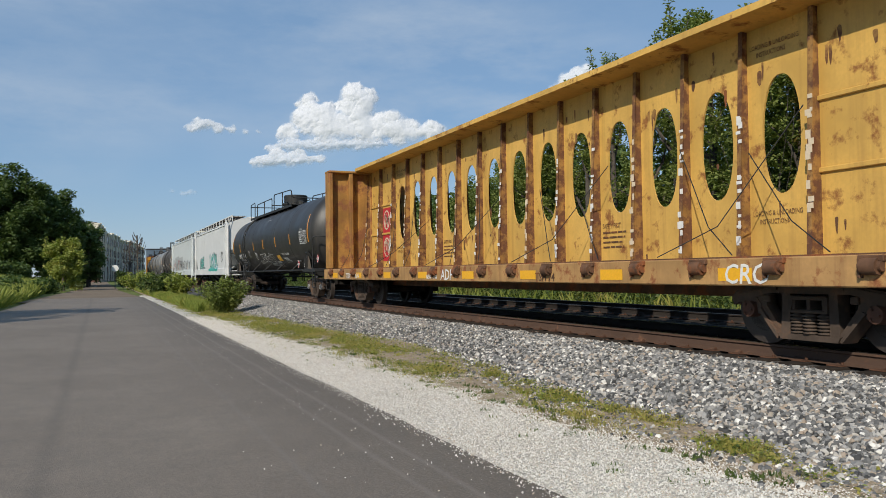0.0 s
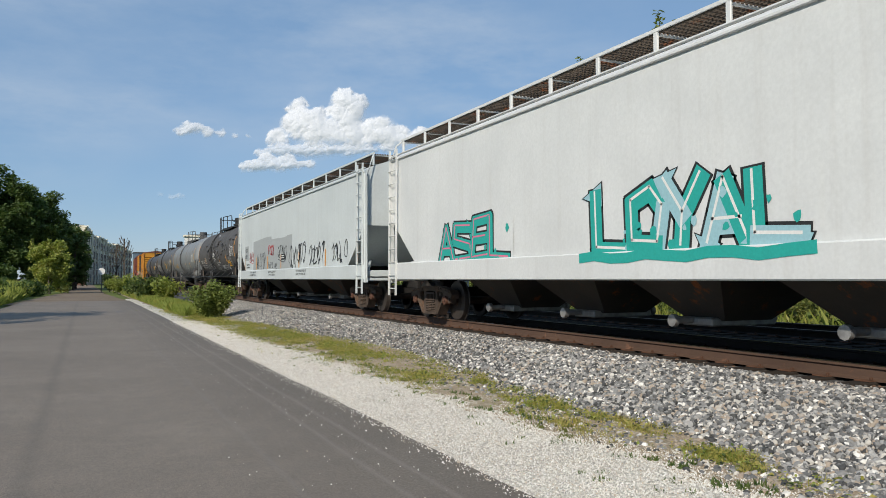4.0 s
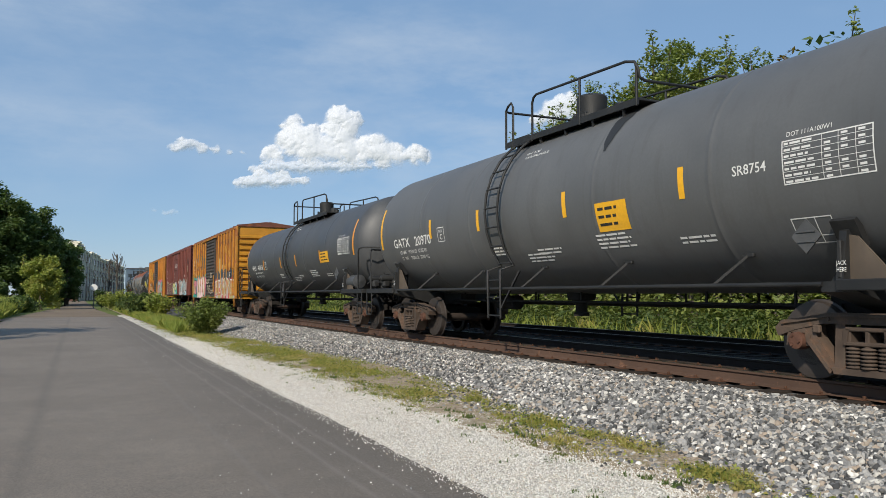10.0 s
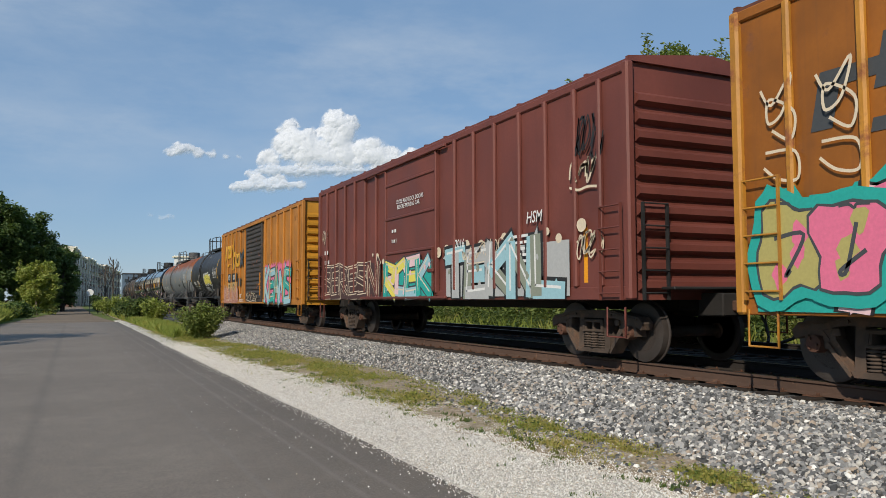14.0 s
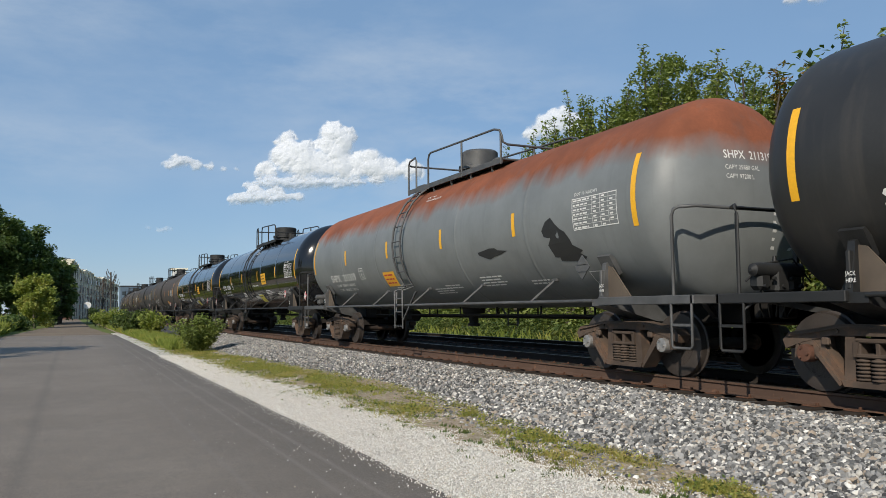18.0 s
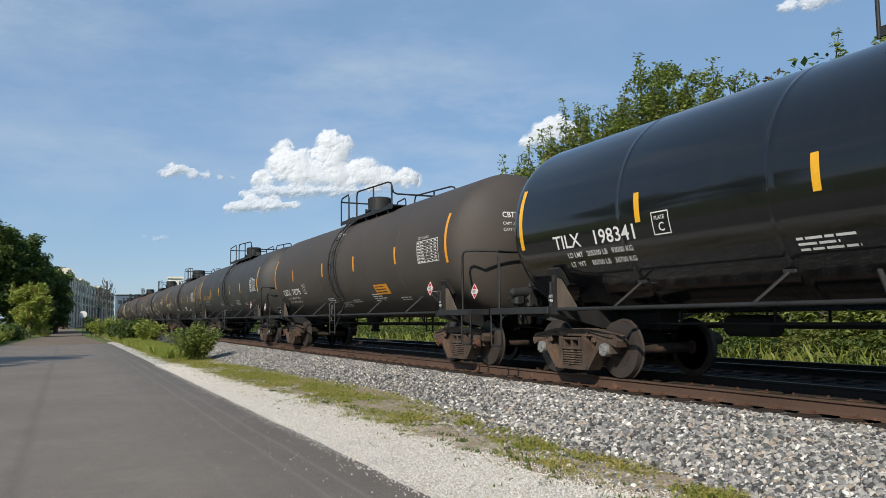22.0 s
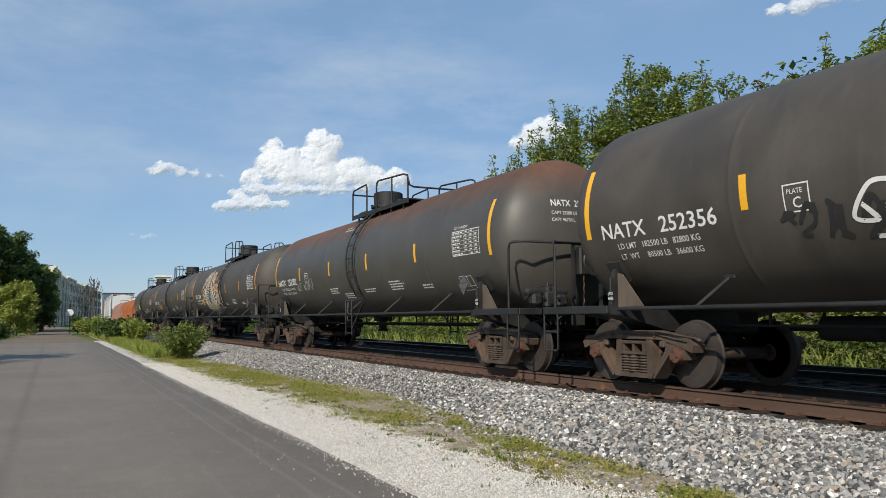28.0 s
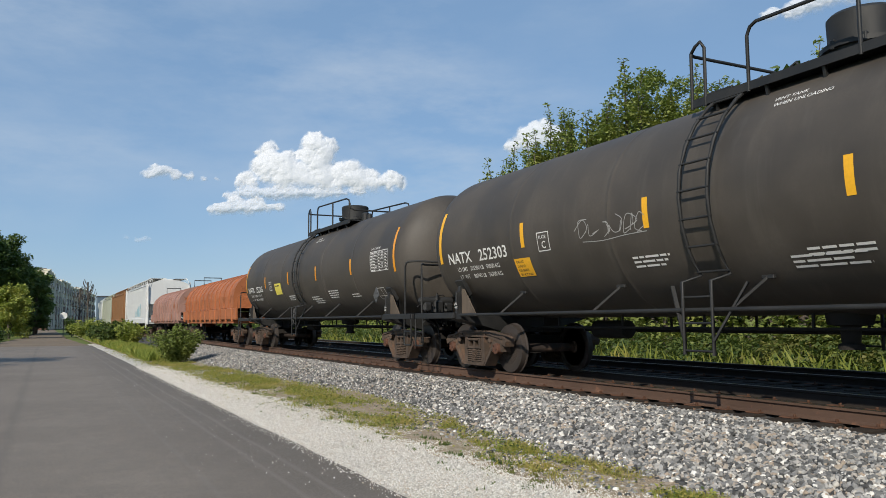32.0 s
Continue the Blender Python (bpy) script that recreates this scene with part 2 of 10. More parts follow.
# ---- mesh building ----
class Shape:
    """A mesh in the making: lists of corners and faces."""

    def __init__(self):
        self.v, self.f, self.s = [], [], []

    def put(self, verts, faces, smooth=False):
        k = len(self.v)
        self.v.extend(tuple(p) for p in verts)
        self.f.extend(tuple(i + k for i in q) for q in faces)
        self.s.extend([smooth] * len(faces))
        return self

    def box(self, c, size, bevel=0.0, rot=None):
        """A box about c with chamfered edges."""
        hx, hy, hz = (s / 2 for s in size)
        if bevel <= 0:
            vs = [Vector((x, y, z)) for x in (-hx, hx) for y in (-hy, hy) for z in (-hz, hz)]
            fs = [(0, 1, 3, 2), (4, 6, 7, 5), (0, 4, 5, 1), (2, 3, 7, 6), (0, 2, 6, 4), (1, 5, 7, 3)]
        else:
            b = min(bevel, hx * 0.9, hy * 0.9, hz * 0.9)
            vs, idx = [], {}
            for sx in (-1, 1):
                for sy in (-1, 1):
                    for sz in (-1, 1):
                        for ax in range(3):
                            h = [hx - b, hy - b, hz - b]
                            h[ax] += b
                            idx[sx, sy, sz, ax] = len(vs)
                            vs.append(Vector((sx * h[0], sy * h[1], sz * h[2])))
            fs = []
            for s in (-1, 1):
                fs.append([idx[s, a, c_, 0] for a, c_ in ((-1, -1), (1, -1), (1, 1), (-1, 1))][::s])
                fs.append([idx[a, s, c_, 1] for a, c_ in ((-1, -1), (-1, 1), (1, 1), (1, -1))][::s])
                fs.append([idx[a, c_, s, 2] for a, c_ in ((-1, -1), (1, -1), (1, 1), (-1, 1))][::s])
                for r in (-1, 1):
                    fs.append((idx[s, r, -1, 0], idx[s, r, 1, 0], idx[s, r, 1, 1], idx[s, r, -1, 1]))
                    fs.append((idx[s, -1, r, 0], idx[s, 1, r, 0], idx[s, 1, r, 2], idx[s, -1, r, 2]))
                    fs.append((idx[-1, s, r, 1], idx[1, s, r, 1], idx[1, s, r, 2], idx[-1, s, r, 2]))
                    for q in (-1, 1):
                        fs.append((idx[s, r, q, 0], idx[s, r, q, 1], idx[s, r, q, 2]))
        m = rot.to_matrix() if rot else Matrix.Identity(3)
        return self.put([m @ p + Vector(c) for p in vs], fs)

    def bar(self, a, b, w, h, up=(0, 0, 1)):
        """A straight square bar from a to b."""
        a, b = Vector(a), Vector(b)
        d = (b - a).normalized()
        x = d.cross(Vector(up))
        if x.length < 1e-4:
            x = d.cross(Vector((1, 0, 0)))
        x.normalize()
        y = x.cross(d)
        vs = [p + x * sx * w / 2 + y * sy * h / 2 for p in (a, b) for sx, sy in ((-1, -1), (1, -1), (1, 1), (-1, 1))]
        return self.put(vs, [(3, 2, 1, 0), (4, 5, 6, 7), (0, 1, 5, 4), (1, 2, 6, 5), (2, 3, 7, 6), (3, 0, 4, 7)])

    def tube(self, pts, r, n=7):
        """A bent round bar through pts."""
        pts = [Vector(p) for p in pts]
        rings = []
        for i, p in enumerate(pts):
            d = (pts[min(i + 1, len(pts) - 1)] - pts[max(i - 1, 0)]).normalized()
            x = d.cross(Vector((0.31, 0.17, 0.93)))
            if x.length < 1e-3:
                x = d.cross(Vector((1, 0, 0)))
            x.normalize()
            y = d.cross(x)
            rings.append([p + (x * math.cos(k * 2 * math.pi / n) + y * math.sin(k * 2 * math.pi / n)) * r for k in range(n)])
        vs = [p for ring in rings for p in ring]
        fs = [(i * n + k, i * n + (k + 1) % n, (i + 1) * n + (k + 1) % n, (i + 1) * n + k) for i in range(len(pts) - 1) for k in range(n)]
        self.put(vs, fs, True)
        return self.put(rings[0] + rings[-1], [tuple(range(n))[::-1], tuple(range(n, 2 * n))])

    def lathe(self, profile, n=24, axis='y', c=(0, 0, 0), smooth=True, sharp=0.6):
        """A turned body; profile rows are (along, radius). Corners sharper than sharp (radians) stay crisp."""
        def at(a, r, k):
            s, t = math.sin(2 * math.pi * k / n) * r, math.cos(2 * math.pi * k / n) * r
            p = {'y': (s, a, t), 'z': (s, t, a), 'x': (a, s, t)}[axis]
            return (p[0] + c[0], p[1] + c[1], p[2] + c[2])
        runs, run = [], [profile[0]]
        for i in range(1, len(profile)):
            run.append(profile[i])
            if i + 1 < len(profile):
                (a0, r0), (a1, r1), (a2, r2) = profile[i - 1:i + 2]
                turn = abs(math.atan2(r2 - r1, a2 - a1) - math.atan2(r1 - r0, a1 - a0))
                if min(turn, 2 * math.pi - turn) > sharp:
                    runs.append(run)
                    run = [profile[i]]
        runs.append(run)
        for run in runs:
            vs = [at(a, r, k) for a, r in run for k in range(n)]
            fs = []
            for i in range(len(run) - 1):
                for k in range(n):
                    q = (i * n + k, (i + 1) * n + k, (i + 1) * n + (k + 1) % n, i * n + (k + 1) % n)
                    fs.append(q)
            self.put(vs, fs, smooth)
        for (a, r), flip in ((profile[0], 1), (profile[-1], -1)):
            if r > 1e-4:
                self.put([at(a, r, k) for k in range(n)], [tuple(range(n))[::flip]])
        return self

    def extrude(self, outline, axis, lo, hi, smooth=False):
        """A closed outline of (a, b) pairs pushed along an axis from lo to hi: x takes (y, z), y takes (x, z), z takes (x, y)."""
        def at(a, b, t):
            return {'x': (t, a, b), 'y': (a, t, b), 'z': (a, b, t)}[axis]
        n = len(outline)
        self.put([at(a, b, t) for t in (lo, hi) for a, b in outline],
                 [(i, (i + 1) % n, n + (i + 1) % n, n + i) for i in range(n)], smooth)
        return self.put([at(a, b, t) for t in (lo, hi) for a, b in outline], [tuple(range(n))[::-1], tuple(range(n, 2 * n))])

    def mesh(self, name, material, fix=True):
        me = bpy.data.meshes.new(name)
        me.from_pydata(self.v, [], self.f)
        me.polygons.foreach_set("use_smooth", self.s)
        if material:
            me.materials.append(material)
        if fix and len(self.f) < 60000:
            bm = bmesh.new()
            bm.from_mesh(me)
            bmesh.ops.recalc_face_normals(bm, faces=bm.faces)
            bm.to_mesh(me)
            bm.free()
        me.update()
        return me


def part(name, shape, material, parent, label="", at=None):
    """One mesh object under a thing or a part; shape is a Shape or a finished mesh."""
    me = shape.mesh(name, material) if isinstance(shape, Shape) else shape
    ob = new(name, me)
    ob.parent = parent
    if at is not None:
        ob.location = at
    if label:
        ob["label"] = label
    return ob


def thing(name, label, category, group="", kind="", at=(0, 0, 0), shape=None, material=None):
    """A top-level thing: an Empty, or one mesh where shape is given."""
    ob = new(name, shape.mesh(name, material) if shape else None)
    ob.location = at
    return tagged(ob, label, category, group, kind)


def arc(cx, cy, r, a0, a1, n):
    return [(cx + r * math.cos(radians(a0 + (a1 - a0) * i / n)), cy + r * math.sin(radians(a0 + (a1 - a0) * i / n))) for i in range(n + 1)]


LETTERS = {}


def lettering(text, height, font_width=1.0, bold=0.0):
    """Corners and faces of a flat text, its cap height given, baseline at 0 and left edge at 0."""
    key = (text, bold)
    if key not in LETTERS:
        cu = bpy.data.curves.new("lettering", 'FONT')
        cu.body, cu.size, cu.resolution_u, cu.offset = text, 1.0, 2, bold
        ob = bpy.data.objects.new("lettering", cu)
        scene.collection.objects.link(ob)
        me = bpy.data.meshes.new_from_object(ob.evaluated_get(bpy.context.evaluated_depsgraph_get()))
        LETTERS[key] = ([tuple(v.co) for v in me.vertices], [tuple(p.vertices) for p in me.polygons])
        bpy.data.objects.remove(ob)
        bpy.data.curves.remove(cu)
        bpy.data.meshes.remove(me)
    vs, fs = LETTERS[key]
    k = height / 0.70
    return [(x * k * font_width, y * k) for x, y, z in vs], fs


# ---- ground, path and track ----
RAIL_TOP = 0.52
TRACK_X = 8.72
SECOND_X = 13.05
BEND_Y, BEND = 110.0, 0.00055          # far up the line the track bends gently to the right


def line_x(y, x=TRACK_X):
    return x + (BEND * (y - BEND_Y) ** 2 if y > BEND_Y else 0.0)


def heading(y):
    return math.degrees(math.atan(2 * BEND * (y - BEND_Y))) if y > BEND_Y else 0.0


def wob(y, seed, amp, f=0.5):
    return amp * noise.noise(Vector((y * f, seed * 7.3, 0.4))) + amp * 0.5 * noise.noise(Vector((y * f * 4.1, seed * 3.1, 2.2)))


def strip(name, label, material, left, right, height, ys, nx=6, category="ground", skirt=0.0):
    """A band of ground between two edges; height takes (share across, x, y)."""
    s = Shape()
    rows = []
    for y in ys:
        a, b = left(y), right(y)
        rows.append([(a + (b - a) * i / nx, y, height(i / nx, a + (b - a) * i / nx, y)) for i in range(nx + 1)])
    vs = [p for r in rows for p in r]
    n = nx + 1
    s.put(vs, [(j * n + i, j * n + i + 1, (j + 1) * n + i + 1, (j + 1) * n + i) for j in range(len(rows) - 1) for i in range(nx)], True)
    if skirt:
        for k in (0, nx):
            edge = [r[k] for r in rows]
            vs = edge + [(x, y, z - skirt) for x, y, z in edge]
            m = len(edge)
            s.put(vs, [(i, i + 1, m + i + 1, m + i) for i in range(m - 1)])
    ob = new(name, s.mesh(name, material, fix=False))
    return tagged(ob, label, category, kind="structure")


def spaced(y0, y1, d0, grow):
    ys, y, d = [y0], y0, d0
    while y < y1:
        y += d
        d *= grow
        ys.append(min(y, y1))
    return ys


def bank(x, y):
    """The lie of the land: level round the path, banks to either side."""
    z = -0.09
    if x < -4.6:
        z += 0.9 * min(1, (-4.6 - x) / 5) * min(1, max(0, (y - 30) / 30)) + 0.25 * noise.noise(Vector((x * 0.2, y * 0.15, 0)))* min(1, (-4.6 - x) / 3)
    if x > 15.5:
        z += 0.25 * min(1, (x - 15.5) / 4)
    return z


def land():
    xs = [-3200, -1200, -400, -140, -60, -30, -18, -12, -9, -7, -5.6, -4.8, -4.2, -2, 0, 2.8, 3.8, 4.6, 5.4, 7, 9, 12, 15, 16, 18, 22, 30, 60, 140, 400, 1200, 3200]
    ys = [-3200, -800, -200, -60] + [-20 + 5 * i for i in range(40)] + [200, 240, 300, 400, 700, 1500, 4500]
    s = Shape()
    n = len(xs)
    s.put([(x, y, bank(x, y)) for y in ys for x in xs],
          [(j * n + i, j * n + i + 1, (j + 1) * n + i + 1, (j + 1) * n + i) for j in range(len(ys) - 1) for i in range(n - 1)], True)
    tagged(new("ground", s.mesh("ground", MEADOW, fix=False)), "grassy ground that runs out to the horizon", "ground", kind="structure")


land()
YS = spaced(-14, 58, 0.22, 1.012)


def path_left(y):
    return -4.15 + 0.05 * wob(y, 1, 1.0) + max(0, y - 30) * 0.02


def path_right(y):
    return 2.82 + wob(y, 2, 0.03, 1.2)


def toe(y):
    """Where the ballast slope meets the verge: it bulges out towards the path near the camera and again farther on."""
    return float(np.interp(y, (0, 7, 12, 15, 19, 22, 27, 34, 60), (4.95, 4.95, 5.45, 5.65, 5.5, 5.3, 4.95, 4.9, 5.0)))


def gravel_edge(y):
    """The ragged inner edge of the pale shoulder."""
    return float(np.interp(y, (0, 7, 12, 20, 35, 60), (4.35, 4.10, 4.0, 3.75, 3.5, 3.3)))


strip("path", "dark grey asphalt path with faint seams beside the railway", ASPHALT, path_left, path_right,
      lambda k, x, y: 0.006 * noise.noise(Vector((x * 0.6, y * 0.3, 3))), YS, 10, "path", 0.06)
strip("trail", "brown earth trail that goes on past the asphalt", LOAM,
      lambda y: -4.3 + min(2.6, (y - 52) * 0.05) + wob(y, 5, 0.2, 0.2), lambda y: 2.9 - min(1.0, (y - 52) * 0.03) + wob(y, 6, 0.2, 0.2),
      lambda k, x, y: -0.025, spaced(52, 260, 1.5, 1.03), 4, "trail")
strip("shoulder", "band of pale crushed limestone along the asphalt edge", WHITE_GRAVEL, lambda y: 2.70,
      lambda y: gravel_edge(y) + wob(y, 3, 0.25, 0.9), lambda k, x, y: -0.012 + 0.02 * math.sin(k * math.pi) + 0.008 * noise.noise(Vector((x * 6, y * 6, 0))),
      spaced(-12, 62, 0.16, 1.012), 8, "gravel")
strip("verge", "dry stony earth verge with patchy grass", DIRT, lambda y: 3.2, lambda y: 6.1,
      lambda k, x, y: -0.03 + 0.03 * noise.noise(Vector((x * 1.3, y * 1.1, 5))) + 0.05 * k, spaced(-12, 120, 0.3, 1.015), 10, "ground")


def bed_height(x, y):
    k = toe(y)
    prof = [(k, -0.05), (k + 0.3, 0.02), (6.55, 0.29), (7.25, 0.335), (7.48, 0.31), (14.5, 0.31), (15.2, 0.27), (16.6, -0.02)]
    for (a, za), (b, zb) in zip(prof, prof[1:]):
        if a <= x <= b:
            z = za + (zb - za) * (x - a) / (b - a)
            return z + 0.02 * noise.noise(Vector((x * 2.2, y * 2.2, 9)))
    return -0.05


BED_X = [5.0, 5.2, 5.4, 5.7, 6.0, 6.3, 6.6, 6.9, 7.2, 7.5, 7.8, 8.3, 9, 10, 11, 12, 13, 14, 14.6, 15.2, 15.9, 16.6]


def ballast():
    s = Shape()
    ys = spaced(-16, 620, 0.3, 1.012)
    n = len(BED_X)
    vs = []
    for y in ys:
        for x in BED_X:
            xx = x + (wob(y, 8, 0.10, 0.8) if x < 5.8 else 0) + max(0.0, (6.55 - x) / 1.55) * (toe(y) - 5.0)
            vs.append((xx + line_x(y) - TRACK_X, y, bed_height(max(xx, toe(y)), y)))
    s.put(vs, [(j * n + i, j * n + i + 1, (j + 1) * n + i + 1, (j + 1) * n + i) for j in range(len(ys) - 1) for i in range(n - 1)], True)
    tagged(new("ballast", s.mesh("ballast", BALLAST_BED, fix=False)), "grey crushed stone ballast bed under two tracks", "ballast", kind="structure")


ballast()
# dark strip that stands in for the train's shadow on the bed
strip("shaded_ballast", "ballast between the rails, coloured dark for the train's shade", SHADED_BALLAST, lambda y: line_x(y) - 0.70, lambda y: line_x(y, SECOND_X) + 1.5,
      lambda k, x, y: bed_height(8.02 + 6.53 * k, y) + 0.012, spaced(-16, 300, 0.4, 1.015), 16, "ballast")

RAIL_WEB = paint("rail_rust", (0.105, 0.060, 0.040), 0.85, 0.1, 0.25, 0.8, 30, rust=0.12, rust_col=(0.125, 0.062, 0.036))
# darker copy for the inner and far rails, shade from the train painted in
RAIL_SHADED = paint("rail_shaded", (0.030, 0.023, 0.019), 0.85, 0.1, 0.25, 0.8, 30)
RAIL_HEAD = paint("rail_head", (0.19, 0.165, 0.15), 0.32, 0.85, 0.2, 1.0, 60)
TIE_WOOD = ground_mat("tie_wood", [(0.034, 0.026, 0.021), (0.048, 0.038, 0.031), (0.026, 0.020, 0.017)], (2, 14, 80), 0.6, 0.01)
PLATE_RUST = paint("plate_rust", (0.12, 0.055, 0.03), 0.9, 0.1, 0.35, 6, 50)

RAIL_OUT = [(-0.075, 0.0), (0.075, 0.0), (0.075, 0.012), (0.014, 0.035), (0.010, 0.125), (0.036, 0.138), (0.036, 0.166),
            (-0.036, 0.166), (-0.036, 0.138), (-0.010, 0.125), (-0.014, 0.035), (-0.075, 0.012)]


def rail(x0, tag, web=RAIL_WEB):
    ys = [-16, 0, 20, 40, 60, 80, 100, 110] + [110 + 15 * i for i in range(1, 34)]
    s, h = Shape(), Shape()
    n = len(RAIL_OUT)
    vs = [(line_x(y, x0) + a, y, RAIL_TOP - 0.17 + b) for y in ys for a, b in RAIL_OUT]
    s.put(vs, [(j * n + i, j * n + (i + 1) % n, (j + 1) * n + (i + 1) % n, (j + 1) * n + i) for j in range(len(ys) - 1) for i in range(n)])
    cap = [(-0.034, 0.166), (-0.026, 0.1705), (0.026, 0.1705), (0.034, 0.166)]
    vs = [(line_x(y, x0) + a, y, RAIL_TOP - 0.17 + b) for y in ys for a, b in cap]
    h.put(vs, [(j * 4 + i, j * 4 + i + 1, (j + 1) * 4 + i + 1, (j + 1) * 4 + i) for j in range(len(ys) - 1) for i in range(3)])
    ob = tagged(new("rail", s.mesh("rail", web)), tag, "rail", "rails", "structure")
    part("running_surface", h, RAIL_HEAD, ob, "steel head worn smooth by wheels")
    return ob


NEAR_RAIL = rail(TRACK_X - 0.753, "rusty brown steel rail with a worn head")
rail(TRACK_X + 0.753, "steel rail with a worn head, coloured dark for shade", RAIL_SHADED)
rail(SECOND_X - 0.753, "steel rail of the second track, coloured dark for shade", RAIL_SHADED)
rail(SECOND_X + 0.753, "steel rail of the second track, coloured dark for shade", RAIL_SHADED)

# joint bars on the near rail
for jy in (19.7, 31.5):
    s = Shape()
    s.box((TRACK_X - 0.753 - 0.024, jy, RAIL_TOP - 0.087), (0.022, 0.72, 0.085), 0.006)
    for k in range(4):
        s.lathe([(-0.02, 0.016), (0.0, 0.016)], 6, 'x', (TRACK_X - 0.753 - 0.038, jy - 0.27 + 0.18 * k, RAIL_TOP - 0.087))
    part("joint_bar", s, RAIL_WEB, NEAR_RAIL, "rusty bolted joint bar")

TIE = Shape().box((0, 0, -0.085), (2.62, 0.225, 0.17), 0.012).mesh("tie", TIE_WOOD)
PLATE = Shape().box((0, 0, 0.008), (0.36, 0.19, 0.016), 0.004).box((0.10, 0.06, 0.03), (0.035, 0.03, 0.035), 0.006).box((-0.10, -0.06, 0.03), (0.035, 0.03, 0.035), 0.006).mesh("tie_plate", PLATE_RUST)
rest = Shape()
for tx in (TRACK_X, SECOND_X):
    road = thing("track_ties", "weathered dark wooden railway ties in ballast", "railway ties", kind="structure")
    for i in range(640):
        y = -6 + 0.52 * i + random.uniform(-0.03, 0.03)
        z = RAIL_TOP - 0.172 + random.uniform(-0.006, 0.004)
        if i < 130:
            t = part("tie", TIE, None, road, at=(tx + random.uniform(-0.05, 0.05), y, z))
            t.rotation_euler = (0, 0, random.uniform(-0.015, 0.015))
            if i < 90:
                for sx in (-0.753, 0.753):
                    part("tie_plate", PLATE, None, t, at=(sx + tx - t.location.x, 0, 0.001))
        else:
            rest.box((line_x(y, tx), y, z - 0.085), (2.6, 0.22, 0.17))
tagged(new("distant_ties", rest.mesh("distant_ties", TIE_WOOD, fix=False)), "far ties of both tracks", "railway ties", kind="stuff")


# ---- scattered small pieces ----
def bulk(name, base_v, base_f, place, rot, size, material, label, category, smooth=False):
    """Many small copies of one shape in one mesh: place (n,3), rot (n,3,3), size (n,3)."""
    base_v, base_f = np.asarray(base_v, float), np.asarray(base_f, int)
    n, k, m = len(place), len(base_v), len(base_f)
    co = np.einsum('nij,nkj->nki', rot, base_v[None] * size[:, None, :]) + place[:, None, :]
    faces = (base_f[None] + (np.arange(n) * k)[:, None, None]).reshape(-1, base_f.shape[1])
    me = bpy.data.meshes.new(name)
    me.vertices.add(n * k)
    me.vertices.foreach_set("co", co.astype(np.float32).ravel())
    w = base_f.shape[1]
    me.loops.add(n * m * w)
    me.loops.foreach_set("vertex_index", faces.astype(np.int32).ravel())
    me.polygons.add(n * m)
    me.polygons.foreach_set("loop_start", (np.arange(n * m) * w).astype(np.int32))
    me.polygons.foreach_set("use_smooth", np.full(n * m, smooth))
    me.materials.append(material)
    me.update(calc_edges=True)
    return me if label is None else tagged(new(name, me), label, category, kind="stuff")


def turns(rng, n, tilt=math.pi):
    """Random turns; tilt limits the lean from upright."""
    a, b, c = rng.uniform(0, 2 * math.pi, n), rng.uniform(-tilt, tilt, n), rng.uniform(0, 2 * math.pi, n)
    ca, sa, cb, sb, cc, sc = np.cos(a), np.sin(a), np.cos(b), np.sin(b), np.cos(c), np.sin(c)
    o, z = np.ones(n), np.zeros(n)
    ra = np.stack([ca, -sa, z, sa, ca, z, z, z, o], 1).reshape(n, 3, 3)
    rb = np.stack([o, z, z, z, cb, -sb, z, sb, cb], 1).reshape(n, 3, 3)
    rc = np.stack([cc, -sc, z, sc, cc, z, z, z, o], 1).reshape(n, 3, 3)
    return ra @ rb @ rc


G = (1 + 5 ** 0.5) / 2
ICO_V = np.array([(-1, G, 0), (1, G, 0), (-1, -G, 0), (1, -G, 0), (0, -1, G), (0, 1, G), (0, -1, -G), (0, 1, -G), (G, 0, -1), (G, 0, 1), (-G, 0, -1), (-G, 0, 1)]) / 1.9
ICO_F = [(0, 11, 5), (0, 5, 1), (0, 1, 7), (0, 7, 10), (0, 10, 11), (1, 5, 9), (5, 11, 4), (11, 10, 2), (10, 7, 6), (7, 1, 8), (3, 9, 4), (3, 4, 2), (3, 2, 6), (3, 6, 8), (3, 8, 9), (4, 9, 5), (2, 4, 11), (6, 2, 10), (8, 6, 7), (9, 8, 1)]
CHIP_V = ICO_V * np.array([[1, .8, .9], [1.2, 1, .7], [.8, 1, 1.1], [1, 1.2, .8], [.9, .9, 1.1], [1.1, .8, .9], [1, 1.2, .9], [.8, .9, 1.2], [1.2, .8, 1], [.9, 1.1, .8], [1, .9, 1], [1.15, 1, 1.1]])


def stone_mat(name, shades):
    """Crushed stone; shades: rows of (share up to, colour), each stone takes one."""
    m, nt, b = nodes_of(name)
    g = nt.nodes.new("ShaderNodeNewGeometry")
    r = g.outputs["Random Per Island"]
    c = mixer(nt, 0.0, shades[0][1], shades[0][1])
    for (q, _), (_, col) in zip(shades, shades[1:]):
        c = mixer(nt, ramp(nt, r, q - 0.03, q + 0.03), c, col)
    c = mixer(nt, ramp(nt, noise_tex(nt, 30, 4), 0.35, 0.7, 0, 0.45), c, mixer(nt, 1.0, c, (0.55, 0.55, 0.56), 'MULTIPLY'))
    nt.links.new(c, b.inputs["Base Color"])
    b.inputs["Roughness"].default_value = 0.8
    bumped(nt, b, noise_tex(nt, 90, 3), 0.4, 0.006)
    return m


